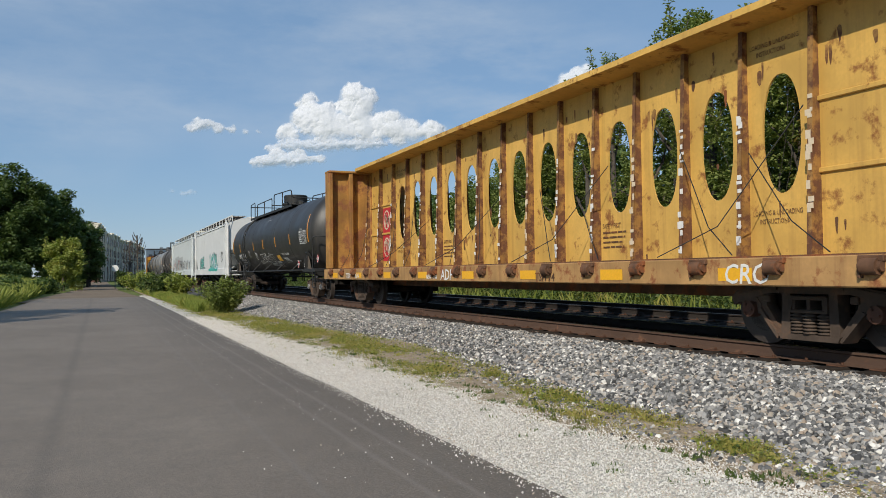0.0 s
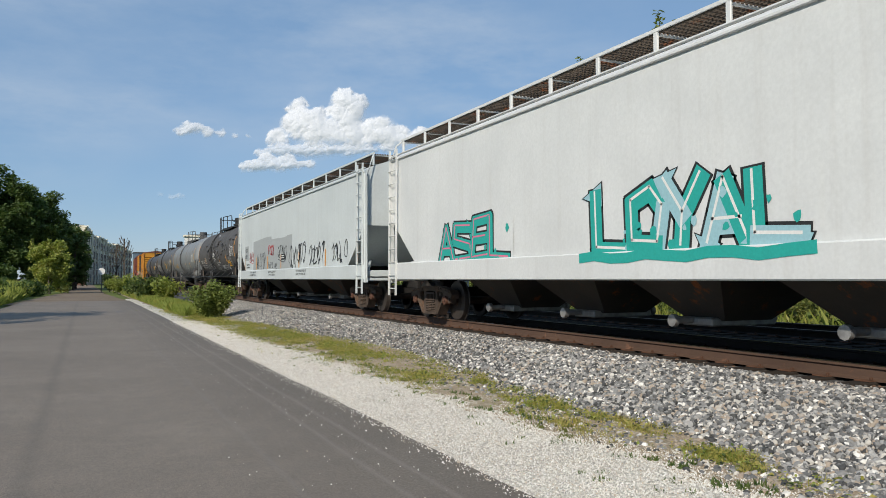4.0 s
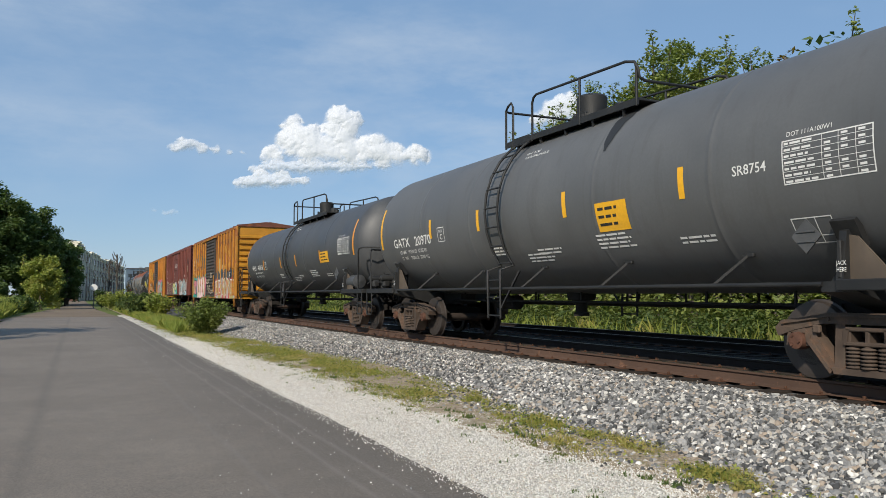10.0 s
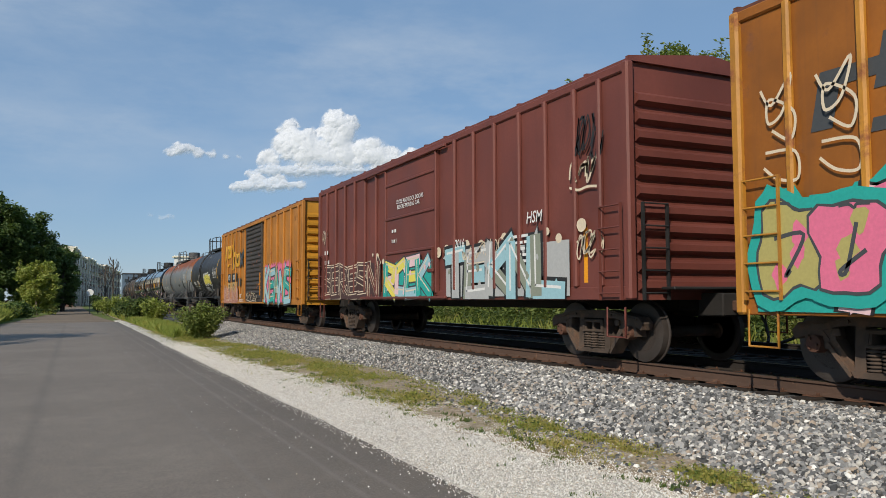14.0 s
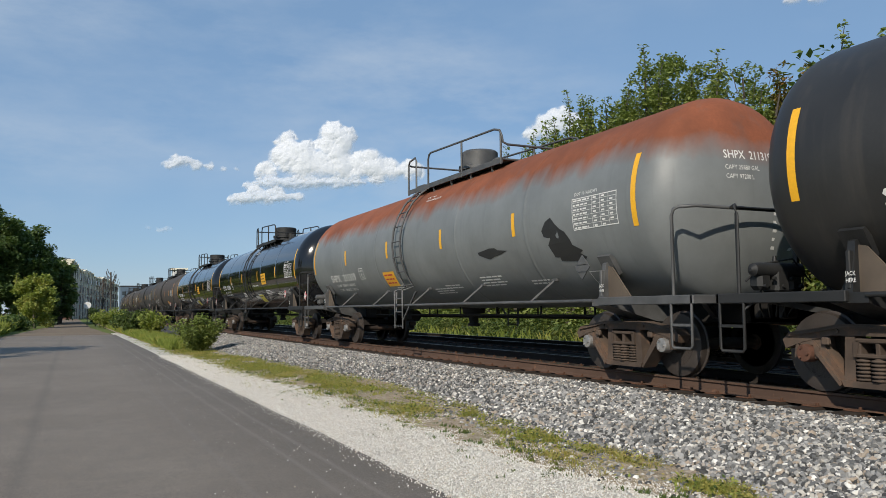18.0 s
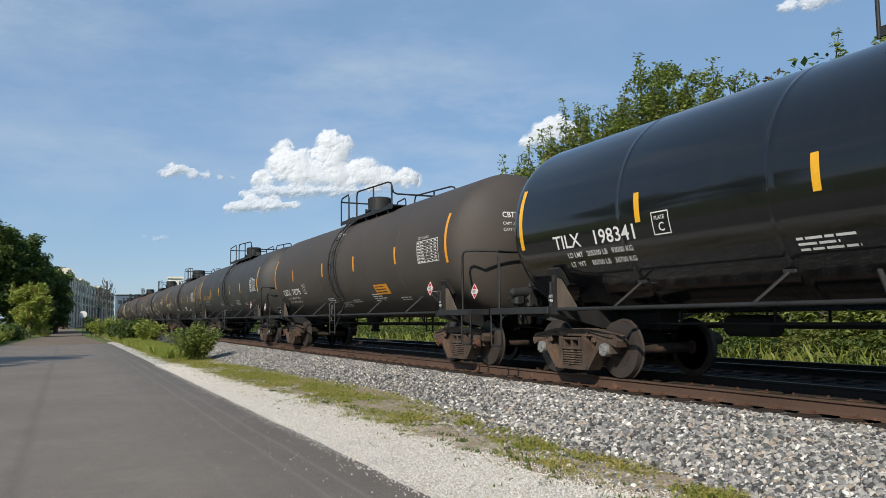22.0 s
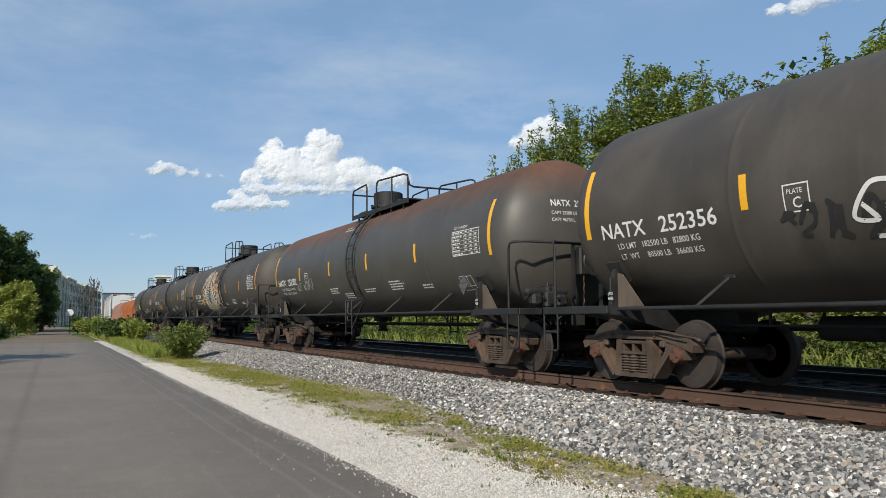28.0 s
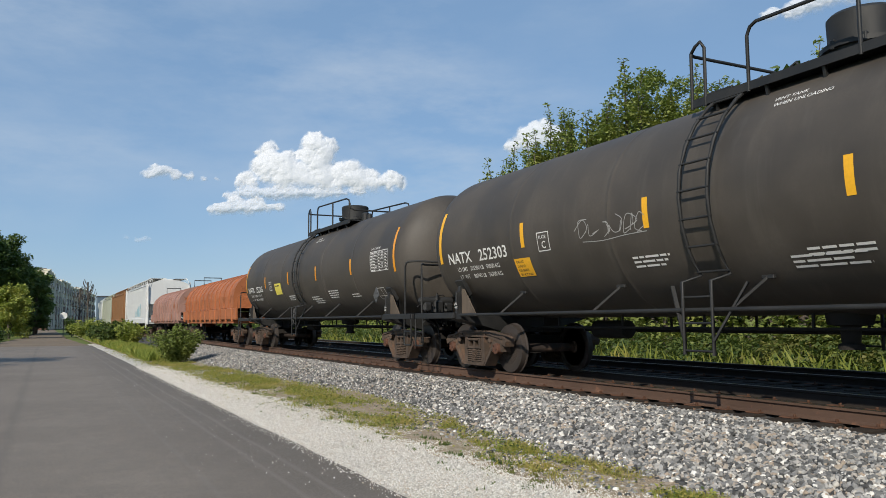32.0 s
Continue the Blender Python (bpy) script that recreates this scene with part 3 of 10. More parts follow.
STONE = stone_mat("ballast_stone", [(0.15, (0.058, 0.058, 0.057)), (0.36, (0.135, 0.134, 0.130)), (0.57, (0.235, 0.231, 0.222)), (0.74, (0.37, 0.36, 0.34)), (0.84, (0.37, 0.30, 0.23)), (0.94, (0.50, 0.47, 0.42)), (1.0, (0.80, 0.77, 0.71))])
RUST_STONE = stone_mat("rusty_ballast_stone", [(0.3, (0.10, 0.058, 0.038)), (0.6, (0.19, 0.11, 0.07)), (0.85, (0.25, 0.18, 0.13)), (1.0, (0.40, 0.36, 0.32))])
LIME = stone_mat("limestone_chip", [(0.2, (0.55, 0.51, 0.45)), (0.5, (0.74, 0.70, 0.63)), (0.88, (0.85, 0.82, 0.76)), (1.0, (0.58, 0.49, 0.38))])
OCT_V = [(1.0, 0.1, 0.1), (-0.9, 0.2, -0.1), (0.1, 0.9, 0.15), (-0.1, -1.0, 0.0), (0.2, 0.1, 0.75), (-0.1, -0.1, -0.8)]
OCT_F = [(0, 2, 4), (2, 1, 4), (1, 3, 4), (3, 0, 4), (2, 0, 5), (1, 2, 5), (3, 1, 5), (0, 3, 5)]


def stones():
    rng = np.random.default_rng(4)
    n = 92000
    y = 2.2 + 46 * rng.random(n) ** 1.7
    t = np.array([toe(q) for q in y])
    x = t + 0.12 + (7.86 - t) * rng.random(n) ** 0.95 + 0.08 * np.sin(y * 1.3)
    extra = 6000
    ye = 2.5 + 28 * rng.random(extra) ** 1.4
    xe = np.array([toe(q) for q in ye]) + 0.2 - np.abs(rng.normal(0, 0.32, extra))
    y, x = np.concatenate([y, ye]), np.concatenate([x, xe])
    z = np.array([max(bed_height(a, b), -0.02) for a, b in zip(x, y)])
    keep = (np.abs(x - (TRACK_X - 0.753)) > 0.10) & ((x < 7.42) | (rng.random(len(x)) < 0.18))
    x, y, z = x[keep], y[keep], z[keep]
    k = len(x)
    size = (0.012 + 0.023 * rng.random(k) ** 1.4)[:, None] * rng.uniform(0.6, 1.4, (k, 3)) * np.clip(1 + (y - 20) / 60, 1, 1.5)[:, None]
    rusty = x + rng.normal(0, 0.09, k) > 7.5
    for sel, mat, nm, lab, bv, bf in ((~rusty & (y < 12), STONE, "ballast_stones", "loose grey crushed ballast stones", CHIP_V, ICO_F), (~rusty & (y >= 12), STONE, "far_ballast_stones", "loose grey crushed ballast stones", OCT_V, OCT_F),
                                      (rusty, RUST_STONE, "rusty_stones", "rust-stained ballast stones beside the rail", OCT_V, OCT_F)):
        q = sel.sum()
        bulk(nm, bv, bf, np.stack([x[sel], y[sel], z[sel] + np.where(x[sel] > 7.4, -0.008, 0.010)], 1), turns(rng, q), size[sel], mat, lab, "stones")
    n = 110000
    y = 2.6 + 26 * rng.random(n) ** 1.7
    e = np.array([gravel_edge(q) + wob(q, 3, 0.25, 0.9) for q in y])
    x = 2.86 + (e + 0.15 - 2.86) * rng.random(n)
    stray = rng.random(n)
    x = np.where(stray < 0.05, 2.88 - np.abs(rng.normal(0, 0.10, n)), x)
    x = np.where(stray < 0.004, 2.7 - np.abs(rng.normal(0, 0.7, n)), x)
    x = np.where(stray > 0.76, e + np.abs(rng.normal(0, 0.55, n)), x)
    size = (0.0035 + 0.0065 * rng.random(n) ** 2)[:, None] * rng.uniform(0.7, 1.4, (n, 3))
    bulk("limestone_chips", OCT_V, OCT_F, np.stack([x, y, np.where(x < e, 0.014, -0.006)], 1), turns(rng, n), size, LIME, "small pale limestone chips on the shoulder", "stones")


stones()


# ---- train: shared materials and parts ----
TRUCK_IRON = paint("truck_iron", (0.092, 0.064, 0.047), 0.85, 0.1, 0.4, 2.5, 35, streak=0.35, streak_col=(0.030, 0.024, 0.020), rust=0.25, rust_col=(0.085, 0.050, 0.032), rust_scale=3)
TRUCK_DARK = paint("truck_dark", (0.022, 0.019, 0.017), 0.85, 0.2, 0.3, 3, 30)
WHEEL_FACE = paint("wheel_face", (0.046, 0.033, 0.027), 0.7, 0.2, 0.4, 2.0, 22, rust=0.35, rust_col=(0.060, 0.036, 0.025))
WHEEL_RIM = paint("wheel_rim", (0.085, 0.070, 0.062), 0.5, 0.5, 0.2, 3, 50)
CAP_SILVER = paint("bearing_cap_silver", (0.36, 0.35, 0.34), 0.5, 0.5, 0.3, 8, 50)
CAP_RUST = paint("bearing_cap_rust", (0.13, 0.06, 0.038), 0.8, 0.2, 0.3, 8, 50)
BLACK_IRON = paint("black_iron", (0.022, 0.022, 0.022), 0.6, 0.1, 0.3, 3, 40)
PIPE_GREY = paint("pipe_grey", (0.10, 0.10, 0.10), 0.55, 0.2, 0.3, 3, 40)
COUPLER_IRON = paint("coupler_iron", (0.10, 0.05, 0.032), 0.85, 0.2, 0.4, 4, 40)
WHITE_INK = plain("white_lettering", (0.72, 0.71, 0.68), 0.6)
GREY_INK = plain("faded_lettering", (0.34, 0.335, 0.32), 0.7)
YELLOW_INK = plain("yellow_marking", (0.82, 0.42, 0.02), 0.4)
AMBER_INK = plain("amber_marking", (0.80, 0.32, 0.01), 0.35)
GOLD_INK = plain("gold_lettering", (0.52, 0.30, 0.05), 0.6)
BLACK_INK = plain("black_marking", (0.02, 0.02, 0.02), 0.6)
RED_INK = plain("red_marking", (0.50, 0.03, 0.04), 0.5)
LIME_INK = plain("lime_sticker", (0.45, 0.75, 0.02), 0.5)
TEAL_INK = plain("teal_spray", (0.02, 0.35, 0.30), 0.55)
PINK_INK = plain("pink_spray", (0.72, 0.16, 0.27), 0.55)
CREAM_INK = plain("cream_spray", (0.66, 0.55, 0.40), 0.6)
SKY_INK = plain("pale_blue_spray", (0.30, 0.50, 0.55), 0.6)
SLATE_INK = plain("slate_spray", (0.055, 0.06, 0.065), 0.7)
GREY_PATCH = plain("grey_overpaint", (0.37, 0.39, 0.39), 0.55)
SPRAY_SILVER = plain("silver_spray", (0.42, 0.42, 0.41), 0.5)
LEMON_INK = plain("lemon_spray", (0.72, 0.62, 0.10), 0.55)
OLIVE_INK = plain("olive_spray", (0.42, 0.36, 0.12), 0.6)
SAGE_INK = plain("sage_spray", (0.24, 0.26, 0.20), 0.6)
TAN_SPRAY = plain("orange_tan_spray", (0.62, 0.30, 0.10), 0.6)
PALE_PINK = plain("pale_pink_spray", (0.74, 0.50, 0.52), 0.55)
DUSTY_PINK = plain("dusty_pink_spray", (0.42, 0.18, 0.13), 0.6)
BROWN_INK = plain("dark_maroon_spray", (0.065, 0.028, 0.024), 0.6)
VIOLET_INK = plain("plum_spray", (0.25, 0.05, 0.16), 0.6)

WHEEL_R = 0.457


def wheel_shape(s, rim, sx):
    """One wheel about x with its tread centred at sx; the flange is on the inner side."""
    o = 1 if sx > 0 else -1
    x = sx
    s.lathe([(x + o * 0.068, 0.30), (x + o * 0.045, 0.285), (x + o * 0.02, 0.15), (x + o * 0.075, 0.125), (x + o * 0.095, 0.095), (x + o * 0.095, 0.0)], 28, 'x')
    s.lathe([(x - o * 0.068, 0.37), (x - o * 0.04, 0.36), (x - o * 0.02, 0.16), (x - o * 0.07, 0.12), (x - o * 0.09, 0.09), (x - o * 0.09, 0.07)], 28, 'x')
    # rim face, tread and flange
    rim.lathe([(x + o * 0.068, 0.30), (x + o * 0.070, 0.385), (x + o * 0.060, 0.450), (x + o * 0.02, 0.4565), (x - o * 0.035, 0.459), (x - o * 0.045, 0.484), (x - o * 0.062, 0.484), (x - o * 0.068, 0.45), (x - o * 0.068, 0.37)], 36, 'x')


def wheelset_meshes():
    a, rim = Shape(), Shape()
    for sx in (-0.753, 0.753):
        wheel_shape(a, rim, sx)
    a.lathe([(-0.72, 0.085), (0.72, 0.085)], 12, 'x')
    a.lathe([(-1.08, 0.07), (-0.75, 0.075)], 12, 'x')
    a.lathe([(0.75, 0.075), (1.08, 0.07)], 12, 'x')
    # stamped marks that turn with the wheel
    for sx in (-1, 1):
        for k in range(3):
            w = k * 2.1
            a.box((sx * 0.80, 0.23 * math.sin(w), 0.23 * math.cos(w)), (0.02, 0.05, 0.03), 0.004)
    k = len(a.f)
    a.put(rim.v, rim.f, True)
    me = a.mesh("wheelset", WHEEL_FACE)
    me.materials.append(WHEEL_RIM)
    for p in me.polygons[k:]:
        p.material_index = 1
    return me


WHEELSET = wheelset_meshes()


def cap_mesh(mat):
    s = Shape()
    s.lathe([(-0.09, 0.0), (-0.09, 0.05), (-0.075, 0.098), (-0.02, 0.105), (0.06, 0.108)], 18, 'x')
    for k in range(3):
        w = k * 2.094 + 0.4
        s.lathe([(-0.105, 0.016), (-0.08, 0.016)], 6, 'x', (0, 0.062 * math.sin(w), 0.062 * math.cos(w)))
    return s.mesh("bearing_cap", mat)


CAPS = {"silver": cap_mesh(CAP_SILVER), "rust": cap_mesh(CAP_RUST)}


def frame_mesh():
    """Cast side frame in its own space: y along the track, thick in x."""
    s = Shape()
    t = 0.085
    # arched top chord, flanged, that droops over the bearings
    s.extrude([(-1.17, 0.50), (-1.21, 0.60), (-1.12, 0.69), (-0.85, 0.725), (-0.45, 0.79), (0.45, 0.79), (0.85, 0.725), (1.12, 0.69), (1.21, 0.60), (1.17, 0.50),
               (1.04, 0.545), (0.92, 0.585), (0.55, 0.665), (-0.55, 0.665), (-0.92, 0.585), (-1.04, 0.545)], 'x', -t * 1.2, t * 1.2)
    s.extrude([(-1.10, 0.665), (-0.85, 0.70), (-0.45, 0.765), (0.45, 0.765), (0.85, 0.70), (1.10, 0.665), (1.10, 0.645), (0.85, 0.68), (0.45, 0.745), (-0.45, 0.745), (-0.85, 0.68), (-1.10, 0.645)], 'x', -t * 1.55, t * 1.55)
    for k in (-1, 1):
        # diagonal lower chord and pedestal jaws round the bearing
        s.extrude([(k * 0.66, 0.66), (k * 0.80, 0.62), (k * 0.75, 0.46), (k * 0.45, 0.12), (k * 0.36, 0.12), (k * 0.44, 0.25), (k * 0.64, 0.51)], 'x', -t, t)
        s.extrude([(k * 0.76, 0.46), (k * 0.455, 0.112), (k * 0.43, 0.14), (k * 0.71, 0.48)], 'x', -t * 1.45, t * 1.45)
        s.extrude([(k * 0.385, 0.68), (k * 0.27, 0.68), (k * 0.28, 0.15), (k * 0.42, 0.15)], 'x', -t * 1.1, t * 1.1)
        s.extrude([(k * 0.74, 0.40), (k * 0.72, 0.52), (k * 0.80, 0.61), (k * 1.03, 0.59), (k * 1.06, 0.40), (k * 1.01, 0.40), (k * 0.99, 0.55), (k * 0.80, 0.55), (k * 0.78, 0.40)], 'x', -t * 1.1, t * 1.1)
        # brake lugs
        s.box((-t * 1.2, k * 0.62, 0.60), (0.06, 0.10, 0.09), 0.015)
        s.lathe([(-t * 1.45, 0.022), (-t * 1.1, 0.022)], 8, 'x', (0, k * 0.47, 0.715))
    s.extrude([(-0.40, 0.115), (0.40, 0.115), (0.44, 0.185), (-0.44, 0.185)], 'x', -0.125, 0.125)
    return s.mesh("side_frame", TRUCK_IRON)


def spring_mesh():
    """Close-wound coils in the frame's window."""
    s = Shape()
    for cy, cx in ((-0.19, -0.05), (0.0, -0.07), (0.19, -0.05), (-0.09, 0.07), (0.09, 0.07)):
        prof = [(0.185, 0.045)]
        for k in range(6):
            z = 0.19 + k * 0.040
            prof += [(z, 0.058), (z + 0.006, 0.092), (z + 0.022, 0.092), (z + 0.029, 0.058)]
        prof += [(0.435, 0.045)]
        s.lathe(prof, 10, 'z', (cx, cy, 0), True, 3.0)
    return s.mesh("spring_nest", TRUCK_IRON)


def bolster_end_mesh():
    """The end of the bolster that shows over the springs, with its two dark core holes."""
    s = Shape()
    s.box((0, 0, 0.615), (0.25, 0.52, 0.05), 0.012).box((0, 0, 0.455), (0.25, 0.50, 0.045), 0.012)
    for y in (-0.22, 0.0, 0.22):
        s.box((0, y, 0.535), (0.23, 0.055, 0.15), 0.012)
    for k in (-1, 1):
        s.extrude([(k * 0.20, 0.62), (k * 0.275, 0.62), (k * 0.275, 0.44), (k * 0.24, 0.44)], 'x', -0.125, 0.125)
    return s.mesh("bolster_end", TRUCK_IRON)


def bolster_mesh():
    s = Shape()
    s.extrude([(-0.92, 0.52), (-0.3, 0.40), (0.3, 0.40), (0.92, 0.52), (0.92, 0.66), (0.3, 0.70), (-0.3, 0.70), (-0.92, 0.66)], 'y', -0.2, 0.2)
    s.lathe([(0.66, 0.2), (0.76, 0.2)], 16, 'z')
    return s.mesh("bolster", TRUCK_DARK)


def brake_mesh():
    s = Shape()
    for k in (-1, 1):
        s.bar((-0.72, k * 0.38, 0.40), (0.72, k * 0.38, 0.40), 0.09, 0.12)
        for x in (-0.75, 0.75):
            s.box((x, k * 0.40, 0.42), (0.10, 0.06, 0.26), 0.015)
    s.bar((0.05, -0.38, 0.46), (0.05, 0.38, 0.46), 0.05, 0.06)
    return s.mesh("brake_beam", TRUCK_DARK)


FRAME, SPRINGS, BOLSTER, BRAKES, BOLSTER_END = frame_mesh(), spring_mesh(), bolster_mesh(), brake_mesh(), bolster_end_mesh()
WHEELS = []                            # (wheelset, its place on the truck, its place on the car, the car)


def truck(car, y, cap="rust"):
    """A two-axle freight truck under a car, its middle y metres behind the car's middle."""
    t = part("truck", BOLSTER, None, car, "rusty cast steel two-axle freight truck", at=(0, y, 0))
    for sx in (-1, 1):
        fr = part("side_frame", FRAME, None, t, at=(sx * 0.99, 0, 0))
        part("spring_nest", SPRINGS, None, t, at=(sx * 0.99, 0, 0))
        part("bolster_end", BOLSTER_END, None, t, at=(sx * 0.99, 0, 0))
        for sy in (-0.889, 0.889):
            c = part("bearing_cap", CAPS[cap], None, t, at=(sx * 1.06, sy, WHEEL_R))
            if sx > 0:
                c.rotation_euler = (0, 0, math.pi)
    part("brake_beam", BRAKES, None, t)
    for sy in (-0.889, 0.889):
        w = part("wheelset", WHEELSET, None, t, "steel wheels on one axle, bright treads", at=(0, sy, WHEEL_R))
        WHEELS.append((w, sy, y + sy, car))
    return t



def coupler_mesh():
    s = Shape()
    s.box((0, 0.35, 0.86), (0.13, 0.7, 0.16), 0.02)
    s.extrude([(-0.14, 0.0), (0.05, -0.14), (0.15, -0.12), (0.13, 0.05), (0.10, 0.12), (-0.12, 0.14)], 'z', 0.74, 0.99)
    return s.mesh("coupler", COUPLER_IRON)


COUPLER = coupler_mesh()


def coupler(car, y_end, side):
    """A knuckle coupler; side -1 at the leading end, 1 at the trailing end."""
    c = part("coupler", COUPLER, None, car, at=(0, y_end, 0))
    if side > 0:
        c.rotation_euler = (0, 0, math.pi)
    return c


def air_hose(car, y, side):
    s = Shape().tube([(0.25, y, 0.78), (0.25, y + side * 0.10, 0.62), (0.18, y + side * 0.22, 0.42), (0.05, y + side * 0.32, 0.36)], 0.022, 6)
    part("air_hose", s, BLACK_IRON, car, "black rubber air hose")


# ---- marks on car sides ----
class Side:
    """The camera-facing side of a car, as a sheet: a runs the way writing reads (towards the leading end), b upwards."""

    def __init__(self, x=None, r=None, axis=None, low=0.0):
        self.x, self.r, self.axis, self.low = x, r, axis, low

    def at(self, y, z, lift=0.004):
        if self.r is None:
            return (self.x - lift, y, max(z, self.low))
        t = (z - self.axis) / self.r
        rr = self.r + lift
        return (-math.cos(t) * rr, y, self.axis + math.sin(t) * rr)

    def z_at(self, z):
        """The sheet height of a point at true height z on a round side."""
        if self.r is None:
            return z
        return self.axis + self.r * math.asin(max(-0.98, min(0.98, (z - self.axis) / self.r)))


def write(s, side, text, y, z, h, wide=1.0, bold=0.0, lift=0.005, slant=0.0):
    vs, fs = lettering(text, h, wide, bold)
    s.put([side.at(y - a - b * slant, z + b, lift) for a, b in vs], fs)
    return max((v[0] for v in vs), default=0)


def patch(s, side, y0, y1, z0, z1, lift=0.004, n=None):
    """A filled rectangle, from reading-left y0 to reading-right y1 (y0 > y1)."""
    n = n or (1 if side.r is None else max(1, int(abs(z1 - z0) / 0.12) + 1))
    vs = []
    for i in range(n + 1):
        z = z0 + (z1 - z0) * i / n
        vs += [side.at(y0, z, lift), side.at(y1, z, lift)]
    s.put(vs, [(2 * i, 2 * i + 1, 2 * i + 3, 2 * i + 2) for i in range(n)])


def outline(s, side, y0, y1, z0, z1, w=0.012, lift=0.005):
    patch(s, side, y0, y1, z0, z0 + w, lift)
    patch(s, side, y0, y1, z1 - w, z1, lift)
    patch(s, side, y0, y0 - w, z0 + w, z1 - w, lift)
    patch(s, side, y1 + w, y1, z0 + w, z1 - w, lift)


def rows_of_bars(s, side, y0, z0, w, lines, h, gap, rng, lift=0.005, words=3):
    """Small print that cannot be read: plain bars, line under line."""
    for i in range(lines):
        y, end = y0, y0 - w * rng.uniform(0.7, 1.0)
        while y > end:
            k = rng.uniform(0.5, 1.5) * w / words * 0.7
            patch(s, side, y, max(end, y - k), z0 - i * gap, z0 - i * gap + h, lift, 1)
            y -= k + h * 0.9


def ribbon(s, side, pts, w, lift=0.005):
    """A spray-can line through (y, z) points."""
    pts = [Vector((p[0], p[1])) for p in pts]
    left, right = [], []
    for i, p in enumerate(pts):
        d = pts[min(i + 1, len(pts) - 1)] - pts[max(0, i - 1)]
        if d.length < 1e-6:
            d = Vector((1, 0))
        d.normalize()
        k = Vector((-d.y, d.x)) * w / 2
        left.append(p + k)
        right.append(p - k)
    vs = [side.at(q.x, q.y, lift) for pair in zip(left, right) for q in pair]
    s.put(vs, [(2 * i, 2 * i + 1, 2 * i + 3, 2 * i + 2) for i in range(len(pts) - 1)])


def spline(ctrl, n=6):
    """A smooth run through control points."""
    out = []
    c = [ctrl[0]] + list(ctrl) + [ctrl[-1]]
    for i in range(1, len(c) - 2):
        p0, p1, p2, p3 = c[i - 1:i + 3]
        for k in range(n):
            t = k / n
            out.append(tuple(0.5 * (2 * p1[j] + (p2[j] - p0[j]) * t + (2 * p0[j] - 5 * p1[j] + 4 * p2[j] - p3[j]) * t * t + (3 * p1[j] - p0[j] - 3 * p2[j] + p3[j]) * t ** 3) for j in range(2)))
    out.append(tuple(ctrl[-1]))
    return out


def scrawl(s, side, y0, z0, w, h, n, seed, line=0.03, lift=0.006, lean=0.25):
    """A spray-can tag of n looping letter-like strokes, w long and h high."""
    rng = random.Random(seed)
    step = w / n
    for i in range(n):
        y = y0 - i * step
        k = rng.randint(6, 9)
        ctrl, turn, mid = [], rng.uniform(0, 6.28), rng.uniform(0.35, 0.65)
        for j in range(k):
            # loops that wander up and down round the letter's middle
            turn += rng.choice((-1, 1, 1)) * rng.uniform(0.8, 1.9)
            a = step * (0.5 + rng.uniform(0.25, 0.75) * math.cos(turn))
            b = h * min(1.0, max(0.0, mid + rng.uniform(0.3, 0.6) * math.sin(turn)))
            ctrl.append((y - a - b * lean, z0 + b))
        ribbon(s, side, spline(ctrl, 7), line, lift)
    ctrl = [(y0 - w * q, z0 - h * 0.1 + h * 0.12 * rng.uniform(-1, 1)) for q in (0.1, 0.4, 0.7, 1.0)]
    if rng.random() < 0.5:
        ribbon(s, side, spline(ctrl, 5), line, lift)


def blob(s, side, pts, lift):
    """A filled shape inside a closed run of (y, z) points, fanned from its middle."""
    cy, cz = sum(p[0] for p in pts) / len(pts), sum(p[1] for p in pts) / len(pts)
    n = len(pts)
    s.put([side.at(cy, cz, lift)] + [side.at(p[0], p[1], lift) for p in pts], [(0, 1 + i, 1 + (i + 1) % n) for i in range(n)])


def fat_letter(rng, y, z, w, h):
    """A closed, lumpy letter-like outline."""
    pts = []
    n = 22
    ph = rng.uniform(0, 6)
    a1, a2 = rng.uniform(0.06, 0.14), rng.uniform(0.04, 0.10)
    for i in range(n):
        t = 2 * math.pi * i / n
        q = 1 / max(abs(math.cos(t)), abs(math.sin(t))) ** 0.7
        q *= 1 + a1 * math.sin(3 * t + ph) + a2 * math.sin(5 * t + 2 * ph)
        pts.append((y - w / 2 - math.cos(t) * w * 0.5 * q * 0.95, z + h / 2 + math.sin(t) * h * 0.5 * q * 0.9))
    return pts


def grown(pts, d):
    cy, cz = sum(p[0] for p in pts) / len(pts), sum(p[1] for p in pts) / len(pts)
    out = []
    for p in pts:
        v = Vector((p[0] - cy, p[1] - cz))
        v += v.normalized() * d
        out.append((cy + v.x, cz + v.y))
    return out


